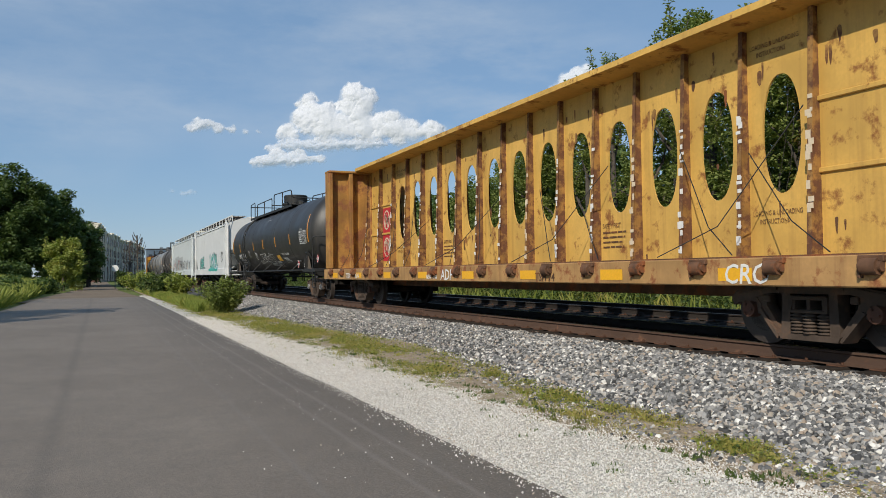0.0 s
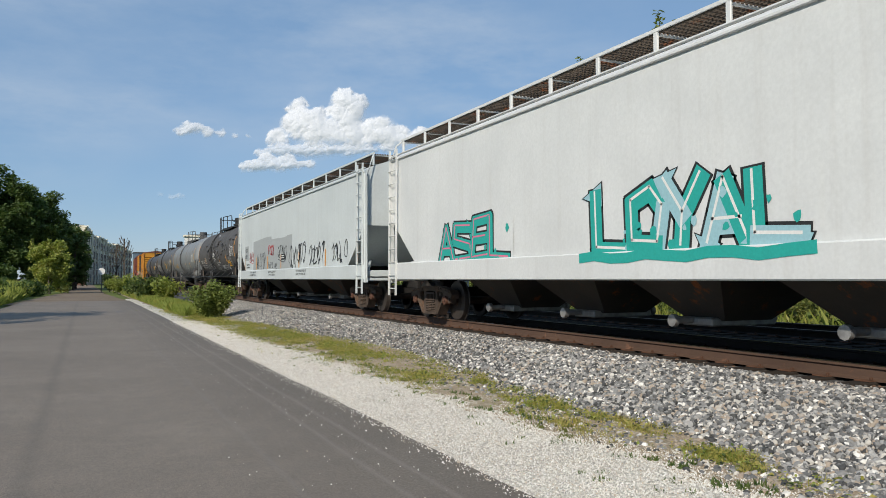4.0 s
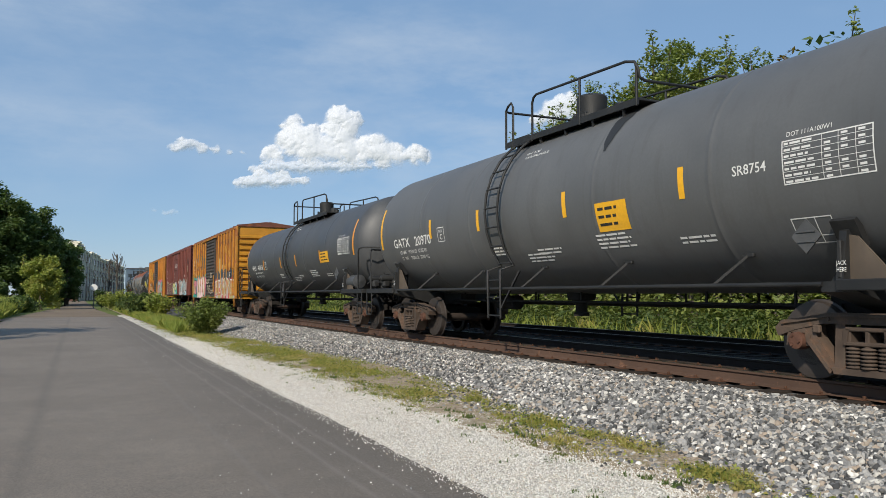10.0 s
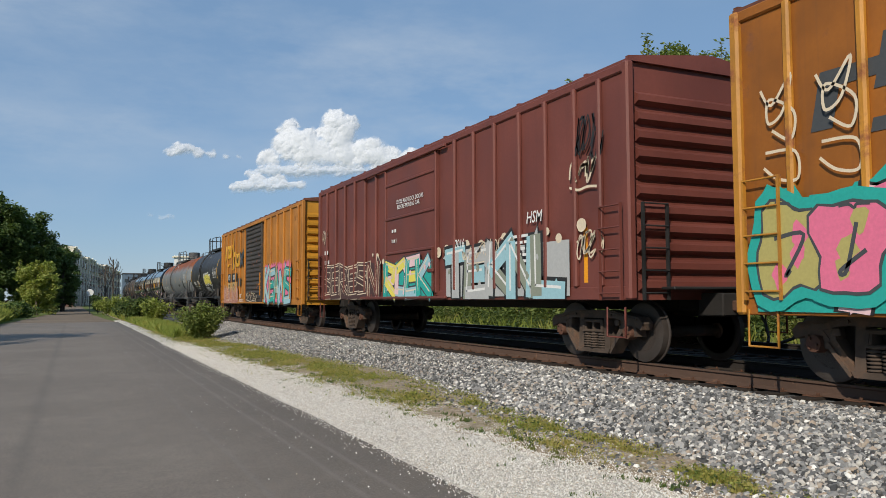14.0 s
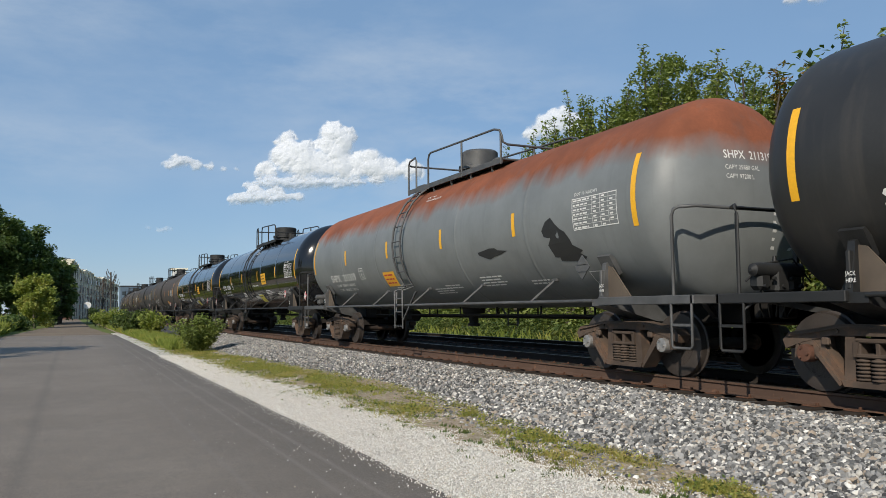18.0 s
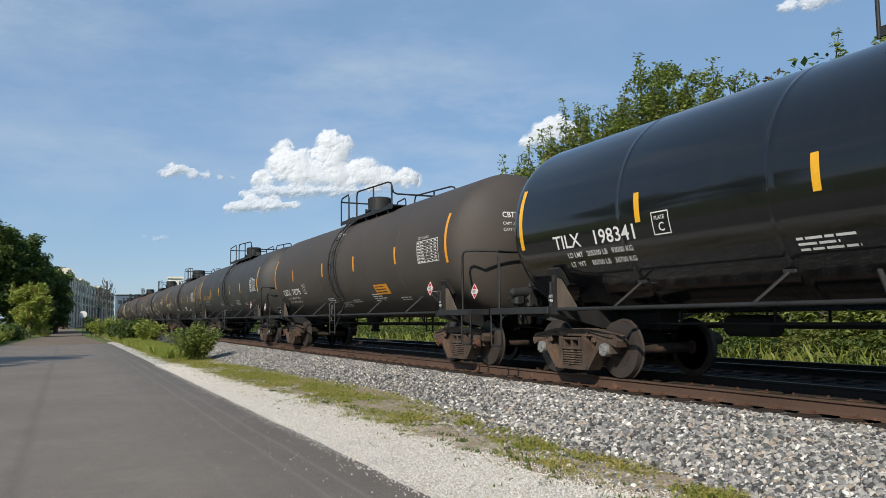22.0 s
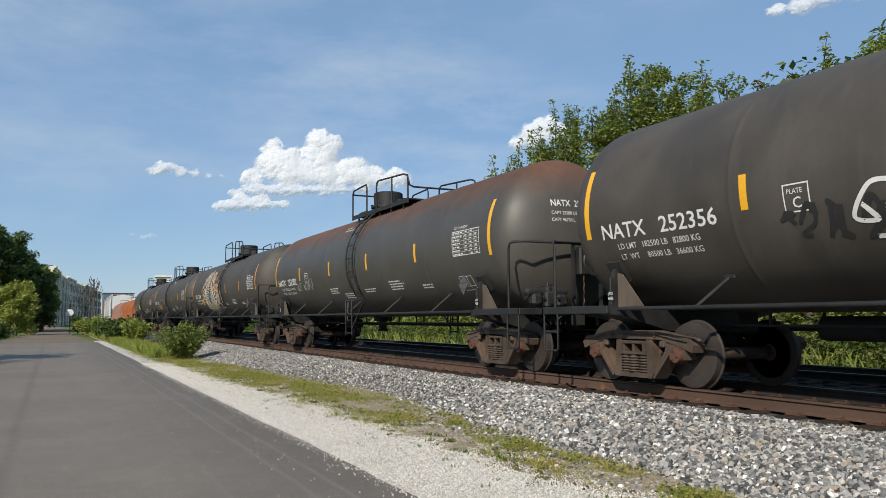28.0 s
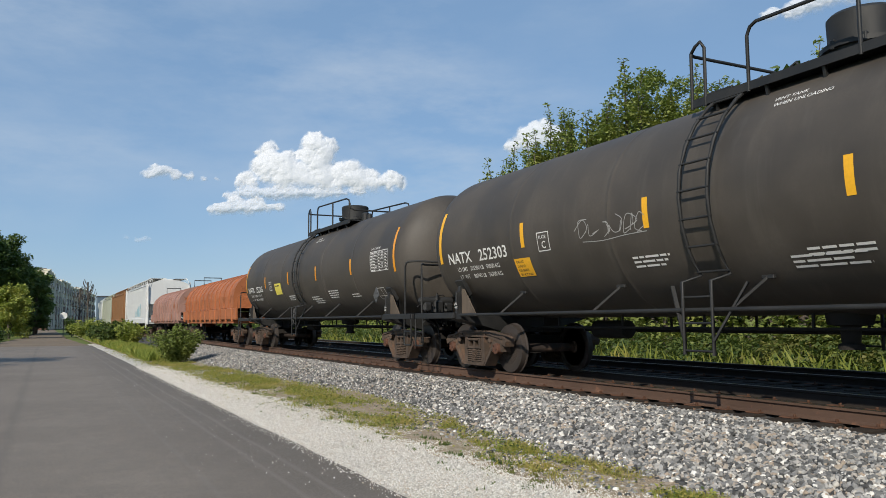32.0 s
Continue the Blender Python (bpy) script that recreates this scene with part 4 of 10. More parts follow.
def mural(car, side, y0, z0, w, h, n, seed, back, edge, fills, shine, label, base=0.004, swell=0.17):
    """A painted piece of n fat letters: a backing cloud, letter edges, fills in several colours and highlights, each a sheet of paint."""
    rng = random.Random(seed)
    layers = {}

    def layer(m):
        return layers.setdefault(m.name, (Shape(), m))[0]
    step = w / n
    lets = [fat_letter(rng, y0 - i * step + 0.08 * step, z0 + rng.uniform(0, 0.1) * h, step * 1.15, h * rng.uniform(0.82, 1.05)) for i in range(n)]
    k = base
    for p in lets:
        k += 0.0004
        blob(layer(back), side, grown(p, swell * h), k)
    for p in lets:
        k += 0.0006
        blob(layer(edge), side, grown(p, 0.035 * h), k)
        k += 0.0006
        f = rng.choice(fills)
        blob(layer(f), side, p, k)
        k += 0.0006
        # bands and drips of other colours inside
        for _ in range(3):
            g = rng.choice([c for c in fills if c is not f] or fills)
            cy = sum(q[0] for q in p) / len(p) + rng.uniform(-0.22, 0.22) * step
            cz = sum(q[1] for q in p) / len(p) + rng.uniform(-0.28, 0.28) * h
            q = [(cy + math.cos(t * 0.7) * step * rng.uniform(0.08, 0.2), cz + math.sin(t * 0.7) * h * rng.uniform(0.08, 0.18)) for t in range(9)]
            blob(layer(g), side, q, k)
            k += 0.0005
        ctrl = [(q[0] * 0.55 + sum(r[0] for r in p) / len(p) * 0.45, q[1] * 0.55 + sum(r[1] for r in p) / len(p) * 0.45) for q in rng.sample(p, 4)]
        ribbon(layer(edge), side, spline(ctrl, 5), 0.045 * h, k)
        k += 0.0005
        ribbon(layer(shine), side, spline([(q[0], q[1]) for q in grown(p[3:8], -0.06 * h)], 3), 0.03 * h, k)
    for s, m in layers.values():
        part("graffiti", s, m, car, label)


STROKES = {
    "A": [[(0, 0), (0.45, 1.05), (1, 0)], [(0.15, 0.38), (0.85, 0.38)]],
    "E": [[(1, 1), (0.05, 0.95), (0, 0), (1, 0.05)], [(0, 0.5), (0.8, 0.52)]],
    "S": [[(1, 0.95), (0.1, 1), (0, 0.6), (0.95, 0.42), (1, 0.05), (0, 0)]],
    "N": [[(0, 0), (0.05, 1), (0.9, 0.05), (1, 1.05)]],
    "M": [[(0, 0), (0.15, 1.1), (0.5, 0.35), (0.85, 1.1), (1, 0)]],
    "K": [[(0.05, 0), (0, 1)], [(0.95, 1.05), (0.1, 0.5), (1, -0.05)]],
    "R": [[(0, 0), (0.05, 1), (0.9, 0.85), (0.8, 0.5), (0.1, 0.45), (1, 0)]],
    "O": [[(0.1, 0.1), (0, 0.85), (0.6, 1.05), (1, 0.7), (0.9, 0.05), (0.1, 0.1)]],
    "T": [[(0, 1), (1, 1.05)], [(0.5, 1), (0.45, 0)]],
    "L": [[(0.05, 1.05), (0, 0.05), (1, 0)]],
    "Y": [[(0, 1.05), (0.5, 0.5), (1, 1.05)], [(0.5, 0.5), (0.42, 0)]],
    "U": [[(0, 1.05), (0.1, 0.05), (0.85, 0), (1, 1.05)]],
    "B": [[(0, 0), (0.05, 1), (0.8, 0.9), (0.7, 0.55), (0.1, 0.5), (0.95, 0.35), (0.8, 0.02), (0, 0)]],
    "I": [[(0.5, 1), (0.45, 0)]],
}


def hand_written(s, side, word, y0, z0, w, h, seed, line, lift=0.006):
    """A quick marker tag in single uneven strokes."""
    rng = random.Random(seed)
    step = w / len(word)
    for i, ch in enumerate(word):
        y, z = y0 - i * step, z0 + h * rng.uniform(-0.10, 0.10)
        ww, hh, lean = step * rng.uniform(0.72, 0.95), h * rng.uniform(0.8, 1.1), rng.uniform(-0.05, 0.25)
        for run_ in STROKES.get(ch, ()):
            pts = [(y - ww * (a + lean * b + rng.uniform(-0.06, 0.06)), z + hh * (b + rng.uniform(-0.05, 0.05))) for a, b in run_]
            ribbon(s, side, spline(pts, 5), line * rng.uniform(0.85, 1.15), lift)


def marker(*rows):
    """An extra that writes tags on a tank: (distance from the rear band, height, length, letter height, letters, line, paint)."""
    def made(car, side, f, b, rng):
        for i, (dy, z, w, h, word, ln, m) in enumerate(rows):
            s = Shape()
            hand_written(s, side, word, b - dy, side.z_at(z), w, h, 40 + i, ln)
            part("graffiti", s, m, car, "thin marker tag")
    return made


def wild(car, side, y0, z0, w, h, word, seed, back, edge, fills, shine, label, base=0.006, fat=0.20, cloud_h=0.25, rim=0.10):
    """A sharp-cornered painted piece: interlocked angular letters with spikes over a ragged backing."""
    rng = random.Random(seed)
    layers = {}

    def layer(m, lab=label):
        return layers.setdefault(m.name, (Shape(), m))[0]

    def stroke(m, pts, wd, lift, tip=0.0):
        for a, b in zip(pts, pts[1:]):
            a, b = Vector(a), Vector(b)
            d = (b - a).normalized()
            ribbon(layer(m), side, [a - d * wd * 0.32, b + d * wd * 0.32], wd, lift)
    # ragged backing
    n = 40
    up = [(y0 + 0.12 - (w + 0.24) * i / n, z0 + h * (1.0 + cloud_h * (0.4 + 0.6 * abs(math.sin(i * 1.1 + seed)) + 0.25 * rng.random()))) for i in range(n + 1)]
    for a, b in zip(up, up[1:]):
        layer(back).put([side.at(a[0], z0 - 0.04, base), side.at(b[0], z0 - 0.04, base), side.at(b[0], b[1], base), side.at(a[0], a[1], base)], [(0, 1, 2, 3)])
    k = base + 0.001
    step = w / len(word)
    for i, ch in enumerate(word):
        oy, oz = y0 - i * step, z0 + rng.uniform(-0.02, 0.10) * h
        hh, ww, tilt = h * rng.uniform(0.86, 1.08), step * rng.uniform(0.84, 1.0), rng.uniform(-0.12, 0.2)
        runs = [[(oy - (a * ww + b * tilt * ww), oz + b * hh) for a, b in run_] for run_ in STROKES[ch]]
        th = fat * h
        for r_ in runs:
            stroke(edge, r_, th + rim * h, k)
        # spikes and arrow heads
        for _ in range(2):
            e = rng.choice(rng.choice(runs))
            q = rng.uniform(0.20, 0.38) * h
            a = rng.uniform(0, 6.28)
            tri = [(e[0] + math.cos(a + t) * q * (1.0 if t == 0 else 0.75), e[1] + math.sin(a + t) * q * (1.0 if t == 0 else 0.75)) for t in (0, 2.3, 4.0)]
            blob(layer(edge), side, grown(tri, 0.05 * h), k)
            blob(layer(rng.choice(fills)), side, tri, k + 0.0012)
        for r_ in runs:
            for a, b in zip(r_, r_[1:]):
                stroke(rng.choice(fills), [a, b], th, k + 0.0016 + rng.random() * 0.0008)
            stroke(shine, [(p[0] + 0.02, p[1] + th * 0.22) for p in r_], th * 0.14, k + 0.0028)
        # splashes
        for _ in range(3):
            cy, cz, q = oy - rng.random() * ww, oz + rng.random() * hh, rng.uniform(0.03, 0.09) * h
            blob(layer(rng.choice(fills)), side, [(cy + math.cos(t * 0.8) * q * rng.uniform(0.6, 1.3), cz + math.sin(t * 0.8) * q * rng.uniform(0.6, 1.6)) for t in range(8)], k + 0.0034)
        k += 0.0012
    for s, m in layers.values():
        part("graffiti", s, m, car, label)


def star(car, side, y, z, r, turn, fill, edge, lift, label):
    """A long-rayed painted star with a pale edge."""
    for m, grow, k in ((edge, 1.22, lift), (fill, 1.0, lift + 0.0008)):
        s = Shape()
        pts = []
        for i in range(10):
            a = radians(turn + 36 * i)
            q = r * grow * ((1.15 if i in (0, 4) else 0.8) if i % 2 == 0 else 0.36)
            pts.append((y - math.sin(a) * q, z + math.cos(a) * q))
        blob(s, side, pts, k)
        part("graffiti", s, m, car, label)


def shards(car, side, y0, w, z0, h, n, seed, fills, edge, label, base, rim=0.035):
    """A tangle of sharp painted wedges, slabs and hoops that overlap along the side."""
    rng = random.Random(seed)
    layers = {}

    def layer(m):
        return layers.setdefault(m.name, (Shape(), m))[0]
    for k in range(n):
        cy = y0 - w * ((k * 0.618034) % 1.0)
        tall = h * rng.uniform(0.35, 0.75)
        cz = z0 + rng.uniform(0.15, 0.95) * (h - tall * 0.5)
        wide = rng.uniform(0.14, 0.34)
        lean = rng.uniform(-0.5, 0.5)
        kind = rng.random()
        if kind < 0.45:
            pts = [(-wide, -tall / 2), (wide, -tall / 2), (wide * 0.6, tall * 0.3), (0.1 * wide, tall * 0.62), (-wide * 0.7, tall * 0.4)]
        elif kind < 0.8:
            pts = [(-wide, -tall / 2), (wide * 0.4, -tall / 2), (wide, tall * 0.5), (-wide * 0.3, tall * 0.45)]
        else:
            pts = [(wide * math.cos(t * 0.6) * rng.uniform(0.8, 1.2), tall * 0.45 * math.sin(t * 0.6)) for t in range(10)]
        pts = [(cy - a - b * lean, cz + b) for a, b in pts]
        lift = base + 0.0007 * k
        blob(layer(edge), side, grown(pts, rim), lift)
        f = rng.choice(fills)
        blob(layer(f), side, pts, lift + 0.0003)
        g = rng.choice([q for q in fills if q is not f])
        blob(layer(g), side, [(p[0] * 0.5 + cy * 0.5, p[1] * 0.45 + (cz - tall * 0.2) * 0.55) for p in pts], lift + 0.0005)
    for s, m in layers.values():
        part("graffiti", s, m, car, label)


def spiral(s, side, y, z, r, rounds, way, w, lift, start=0.0):
    """A spray-can curl that winds inwards."""
    n = int(14 * rounds) + 4
    pts = []
    for i in range(n):
        q = i / (n - 1)
        a = start + way * 2 * math.pi * rounds * q
        pts.append((y + r * (1 - 0.85 * q) * math.cos(a), z + r * (1 - 0.85 * q) * math.sin(a)))
    ribbon(s, side, pts, w, lift)


def slabs(car, side, rows, material, label, lift, lean=0.22):
    """Broad slanting painted blocks: rows of (reading-left y, foot z, width, height, notch)."""
    s = Shape()
    for k, (y, z, w, h, cut) in enumerate(rows):
        up = lift + 0.0006 * k

        def quad(a0, a1, b0, b1):
            s.put([side.at(y - a0 - b0 * lean, z + b0, up), side.at(y - a1 - b0 * lean, z + b0, up), side.at(y - a1 - b1 * lean, z + b1, up), side.at(y - a0 - b1 * lean, z + b1, up)], [(0, 1, 2, 3)])
        quad(0, w * 0.36, 0, h)
        if cut > 0:
            quad(w * 0.36, w, h - 0.3 * h, h)
        if cut > 1:
            quad(w * 0.66, w, 0, h * 0.7)
        if cut > 2:
            quad(w * 0.36, w * 0.66, 0, h * 0.28)
    part("lettering", s, material, car, label)


# ---- tank cars ----
TANK_BLACK = paint("tank_black", (0.027, 0.026, 0.025), 0.46, 0.0, 0.28, 0.8, 25, streak=0.35, streak_col=(0.07, 0.06, 0.05), bump=0.05)
DUSTY_STEEL = paint("dusty_steel", (0.11, 0.084, 0.062), 0.75, 0.0, 0.3, 1.5, 20, streak=0.4, streak_col=(0.05, 0.042, 0.036))
TANK_COAL = paint("tank_coal", (0.047, 0.045, 0.043), 0.6, 0.0, 0.25, 0.8, 25, streak=0.35, streak_col=(0.075, 0.068, 0.06), bump=0.05)
TANK_BLUE = paint("tank_bluish_black", (0.064, 0.066, 0.070), 0.5, 0.0, 0.22, 0.8, 25, streak=0.35, streak_col=(0.10, 0.097, 0.09), bump=0.05)
TANK_DUST = paint("tank_dusty_black", (0.066, 0.056, 0.046), 0.60, 0.0, 0.32, 0.8, 25, streak=0.5, streak_col=(0.085, 0.075, 0.062), bump=0.05)
TANK_GLOSS = paint("tank_gloss_black", (0.009, 0.0095, 0.011), 0.12, 0.0, 0.12, 0.5, 30, streak=0.12, streak_col=(0.03, 0.028, 0.025), bump=0.02, coat=0.3)
TANK_BROWN = paint("tank_brown_black", (0.062, 0.051, 0.043), 0.68, 0.0, 0.2, 0.5, 25, streak=0.3, streak_col=(0.06, 0.05, 0.04), bump=0.05)
TANK_GREY = paint("tank_grey", (0.215, 0.226, 0.23), 0.5, 0.0, 0.16, 0.5, 25, streak=0.4, streak_col=(0.13, 0.12, 0.10), rust=0.12, rust_col=(0.15, 0.085, 0.04), rust_scale=0.8, bump=0.04)
TANK_SLATE = paint("tank_slate", (0.108, 0.110, 0.112), 0.5, 0.0, 0.18, 0.5, 25, streak=0.35, streak_col=(0.06, 0.055, 0.05), bump=0.04)
TANK_FLAKY = paint("tank_flaking_black", (0.080, 0.076, 0.072), 0.7, 0.0, 0.35, 2.2, 12, streak=0.35, streak_col=(0.10, 0.085, 0.07), rust=0.2, rust_col=(0.055, 0.043, 0.036), rust_scale=2.6, bump=0.35)


def topped(name, base, top, z0, z1, ragged=0.5):
    """A paint whose crown has weathered to another colour, with a ragged lower edge."""
    m, nt, b = nodes_of(name)
    n1, n2 = noise_tex(nt, 0.7, 6, 0.65), noise_tex(nt, 25, 4)
    drip = noise_tex(nt, 1.0, 5, 0.6, stretch=(1.0, 2.2, 0.25))
    tc = nt.nodes.new("ShaderNodeTexCoord")
    sep = nt.nodes.new("ShaderNodeSeparateXYZ")
    nt.links.new(tc.outputs["Object"], sep.inputs[0])
    ad = nt.nodes.new("ShaderNodeMath")
    ad.operation = 'MULTIPLY_ADD'
    nt.links.new(drip, ad.inputs[0])
    ad.inputs[1].default_value = ragged * 2
    nt.links.new(sep.outputs[2], ad.inputs[2])
    f = ramp(nt, ad.outputs[0], z0 + ragged, z1 + ragged)
    c = mixer(nt, ramp(nt, n1, 0.35, 0.65), tuple(x * 0.85 for x in base), tuple(x * 1.12 for x in base))
    t = mixer(nt, ramp(nt, n1, 0.35, 0.65), tuple(x * 0.7 for x in top), tuple(x * 1.25 for x in top))
    t = mixer(nt, ramp(nt, n2, 0.3, 0.7, 0, 0.4), t, tuple(x * 0.6 for x in top))
    c = mixer(nt, f, c, t)
    st = noise_tex(nt, 1.0, 5, 0.6, stretch=(3.0, 5.0, 0.22))
    c = mixer(nt, ramp(nt, st, 0.55, 0.75, 0, 0.3), c, tuple(x * 0.5 for x in base))
    nt.links.new(c, b.inputs["Base Color"])
    nt.links.new(ramp(nt, f, 0, 1, 0.5, 0.85), b.inputs["Roughness"])
    bumped(nt, b, n2, 0.08, 0.004)
    return m


TANK_RUSTTOP = topped("tank_grey_rusty_crown", (0.17, 0.18, 0.18), (0.24, 0.072, 0.03), 3.05, 3.45, 0.35)
TANK_BROWNTOP = topped("tank_black_rusty_crown", (0.068, 0.063, 0.055), (0.13, 0.062, 0.038), 3.15, 3.75, 0.5)


def tank_shape(half, r, axis, seams):
    """Shell with dished heads; seams are shallow rings."""
    prof = []
    d = 0.48 * r
    for i in range(11):
        t = math.pi / 2 * i / 10
        prof.append((-half - d * math.cos(t), max(0.001, r * math.sin(t))))
    prof.append((-half + 0.12, r))
    for y in seams:
        prof += [(y - 0.09, r), (y - 0.025, r), (y - 0.010, r + 0.005), (y + 0.010, r + 0.005), (y + 0.025, r), (y + 0.09, r)]
    prof.append((half - 0.12, r))
    for i in range(11):
        t = math.pi / 2 * (10 - i) / 10
        prof.append((half + d * math.cos(t), max(0.001, r * math.sin(t))))
    return Shape().lathe(prof, 72, 'y', (0, 0, axis), True, 2.5)


PEEL_DARK = paint("peeled_jacket", (0.022, 0.020, 0.019), 0.8, 0.0, 0.4, 6, 30)
PEEL_BROWN = paint("bared_primer", (0.075, 0.058, 0.045), 0.8, 0.0, 0.4, 6, 30)


def peeling(car, side, f, b, rng):
    """Blistered coating: bared patches with torn flaps that stand off the shell above them."""
    for k in range(46):
        y = b - 3.2 - (b - f - 3.4) * rng.random()
        z = side.z_at(rng.uniform(2.1, 3.3))
        w, h = rng.uniform(0.08, 0.40), rng.uniform(0.05, 0.18)
        s = Shape()
        pts = [(y + w * math.cos(t * 0.63) * rng.uniform(0.6, 1), z + h * math.sin(t * 0.63) * rng.uniform(0.5, 1)) for t in range(10)]
        blob(s, side, pts, 0.004 + 0.0001 * k)
        part("bared_patch", s, PEEL_BROWN if k % 3 else PEEL_DARK, car)
        s = Shape()
        up, lo = [], []
        for i in range(6):
            q = i / 5
            yy = y + w * (1 - 2 * q) * 0.9
            up.append(side.at(yy, z + h * 0.8, 0.003))
            lo.append(side.at(yy, z + h * (0.8 - rng.uniform(0.4, 1.1)), rng.uniform(0.02, 0.07)))
        s.put(up + lo, [(i, i + 1, 7 + i, 6 + i) for i in range(5)])
        part("torn_flap", s, TANK_FLAKY, car)


def data_panel(side, y, z, w, h, rng, test):
    """The white-ruled table of tests near the leading end."""
    s = Shape()
    outline(s, side, y, y - w, z, z + h, 0.014)
    rows = 7
    for i in range(1, rows):
        patch(s, side, y - 0.01, y - w + 0.01, z + h * i / rows, z + h * i / rows + 0.006, 0.0052, 1)
    for q in (0.46, 0.64, 0.82):
        patch(s, side, y - w * q, y - w * q - 0.007, z + 0.01, z + h * 0.98, 0.0054)
    for i in range(rows):
        zz = z + h * (i + 0.28) / rows
        rows_of_bars(s, side, y - 0.03, zz, w * 0.38, 1, h * 0.05, 0.1, rng, 0.005, 3)
        for q in (0.49, 0.67, 0.85):
            if rng.random() < 0.85:
                patch(s, side, y - w * q, y - w * (q + 0.07), zz, zz + h * 0.05, 0.005, 1)
    write(s, side, test, y - w * 0.05, z + h + 0.04, 0.055)
    return s


def placard(car, p, tilt_z, number="1987"):
    """A diamond hazard placard facing the camera on its bracket at p."""
    s = Shape()
    x, y, z = p
    q = 0.155
    s.extrude([(y, z - q), (y + q, z), (y, z + q), (y - q, z)], 'x', x - 0.012, x)
    pl = part("placard", s, RED_INK, car, "red and white diamond hazard placard")
    w = Shape()
    w.extrude([(y + 0.105, z - 0.045), (y + 0.105, z + 0.045), (y - 0.105, z + 0.045), (y - 0.105, z - 0.045)], 'x', x - 0.016, x - 0.0125)
    for a, b in (((y, z - q), (y + q, z)), ((y + q, z), (y, z + q)), ((y, z + q), (y - q, z)), ((y - q, z), (y, z - q))):
        w.bar((x - 0.014, a[0] * 0.94 + y * 0.06, a[1] * 0.94 + z * 0.06), (x - 0.014, b[0] * 0.94 + y * 0.06, b[1] * 0.94 + z * 0.06), 0.004, 0.014)
    part("placard_panel", w, WHITE_INK, pl)
    k = Shape()
    vs, fs = lettering(number, 0.055, 0.9, 0.01)
    k.put([(x - 0.019, y + 0.085 - a, z - 0.028 + b) for a, b in vs], fs)
    part("placard_number", k, BLACK_INK, pl)


def bent_rail(car, pts, posts, z, steel, name="platform_rail"):
    """A pipe rail that runs up one side of the platform, across its end and back down the other side."""
    r = 0.024
    s = Shape().tube(list(pts) + [(-x, y, q) for x, y, q in reversed(pts)], r)
    for x, y, q in posts:
        s.tube([(x, y, z), (x, y, q)], r).tube([(-x, y, z), (-x, y, q)], r)
    part(name, s, steel, car, "bent pipe guard rail on the platform")


def platform_rails(car, y0, y1, gap, z, steel, low):
    """Guard rails with a gap for the ladder: a short hoop at the rear, a tall one that falls away to the front."""
    x = -0.95
    g = gap + 0.36
    bent_rail(car, [(x, g, z - 0.1), (x, g, z + 0.70), (x, g + 0.07, z + 0.80), (x, y1 - 0.08, z + 0.76), (x, y1, z + 0.68), (x + 0.08, y1 + 0.02, z + 0.66)], [(x, y1, z + 0.68)], z - 0.1, steel)
    c = gap - 0.36
    if low > 1:
        m = y1 - low
        bent_rail(car, [(x, c, z - 0.1), (x, c, z + 0.56), (x, c - 0.08, z + 0.64), (x, m + 0.08, z + 0.64), (x, m, z + 0.56), (x, m, z + 0.3)], [(x, (c + m) / 2, z + 0.64), (x, m, z + 0.4)], z - 0.1, steel)
        c = m - 0.5
    bent_rail(car, [(x, c, z - 0.1), (x, c, z + 0.62), (x, c - 0.05, z + 0.72), (x, c - 0.14, z + 0.76), (x, y0 + 0.30, z + 0.66), (x, y0 + 0.08, z + 0.60), (x, y0, z + 0.48), (x + 0.03, y0, z + 0.34), (x + 0.14, y0, z + 0.30)], [(x, (c + y0) / 2, z + 0.70), (x, y0 + 0.04, z + 0.55)], z - 0.1, steel)


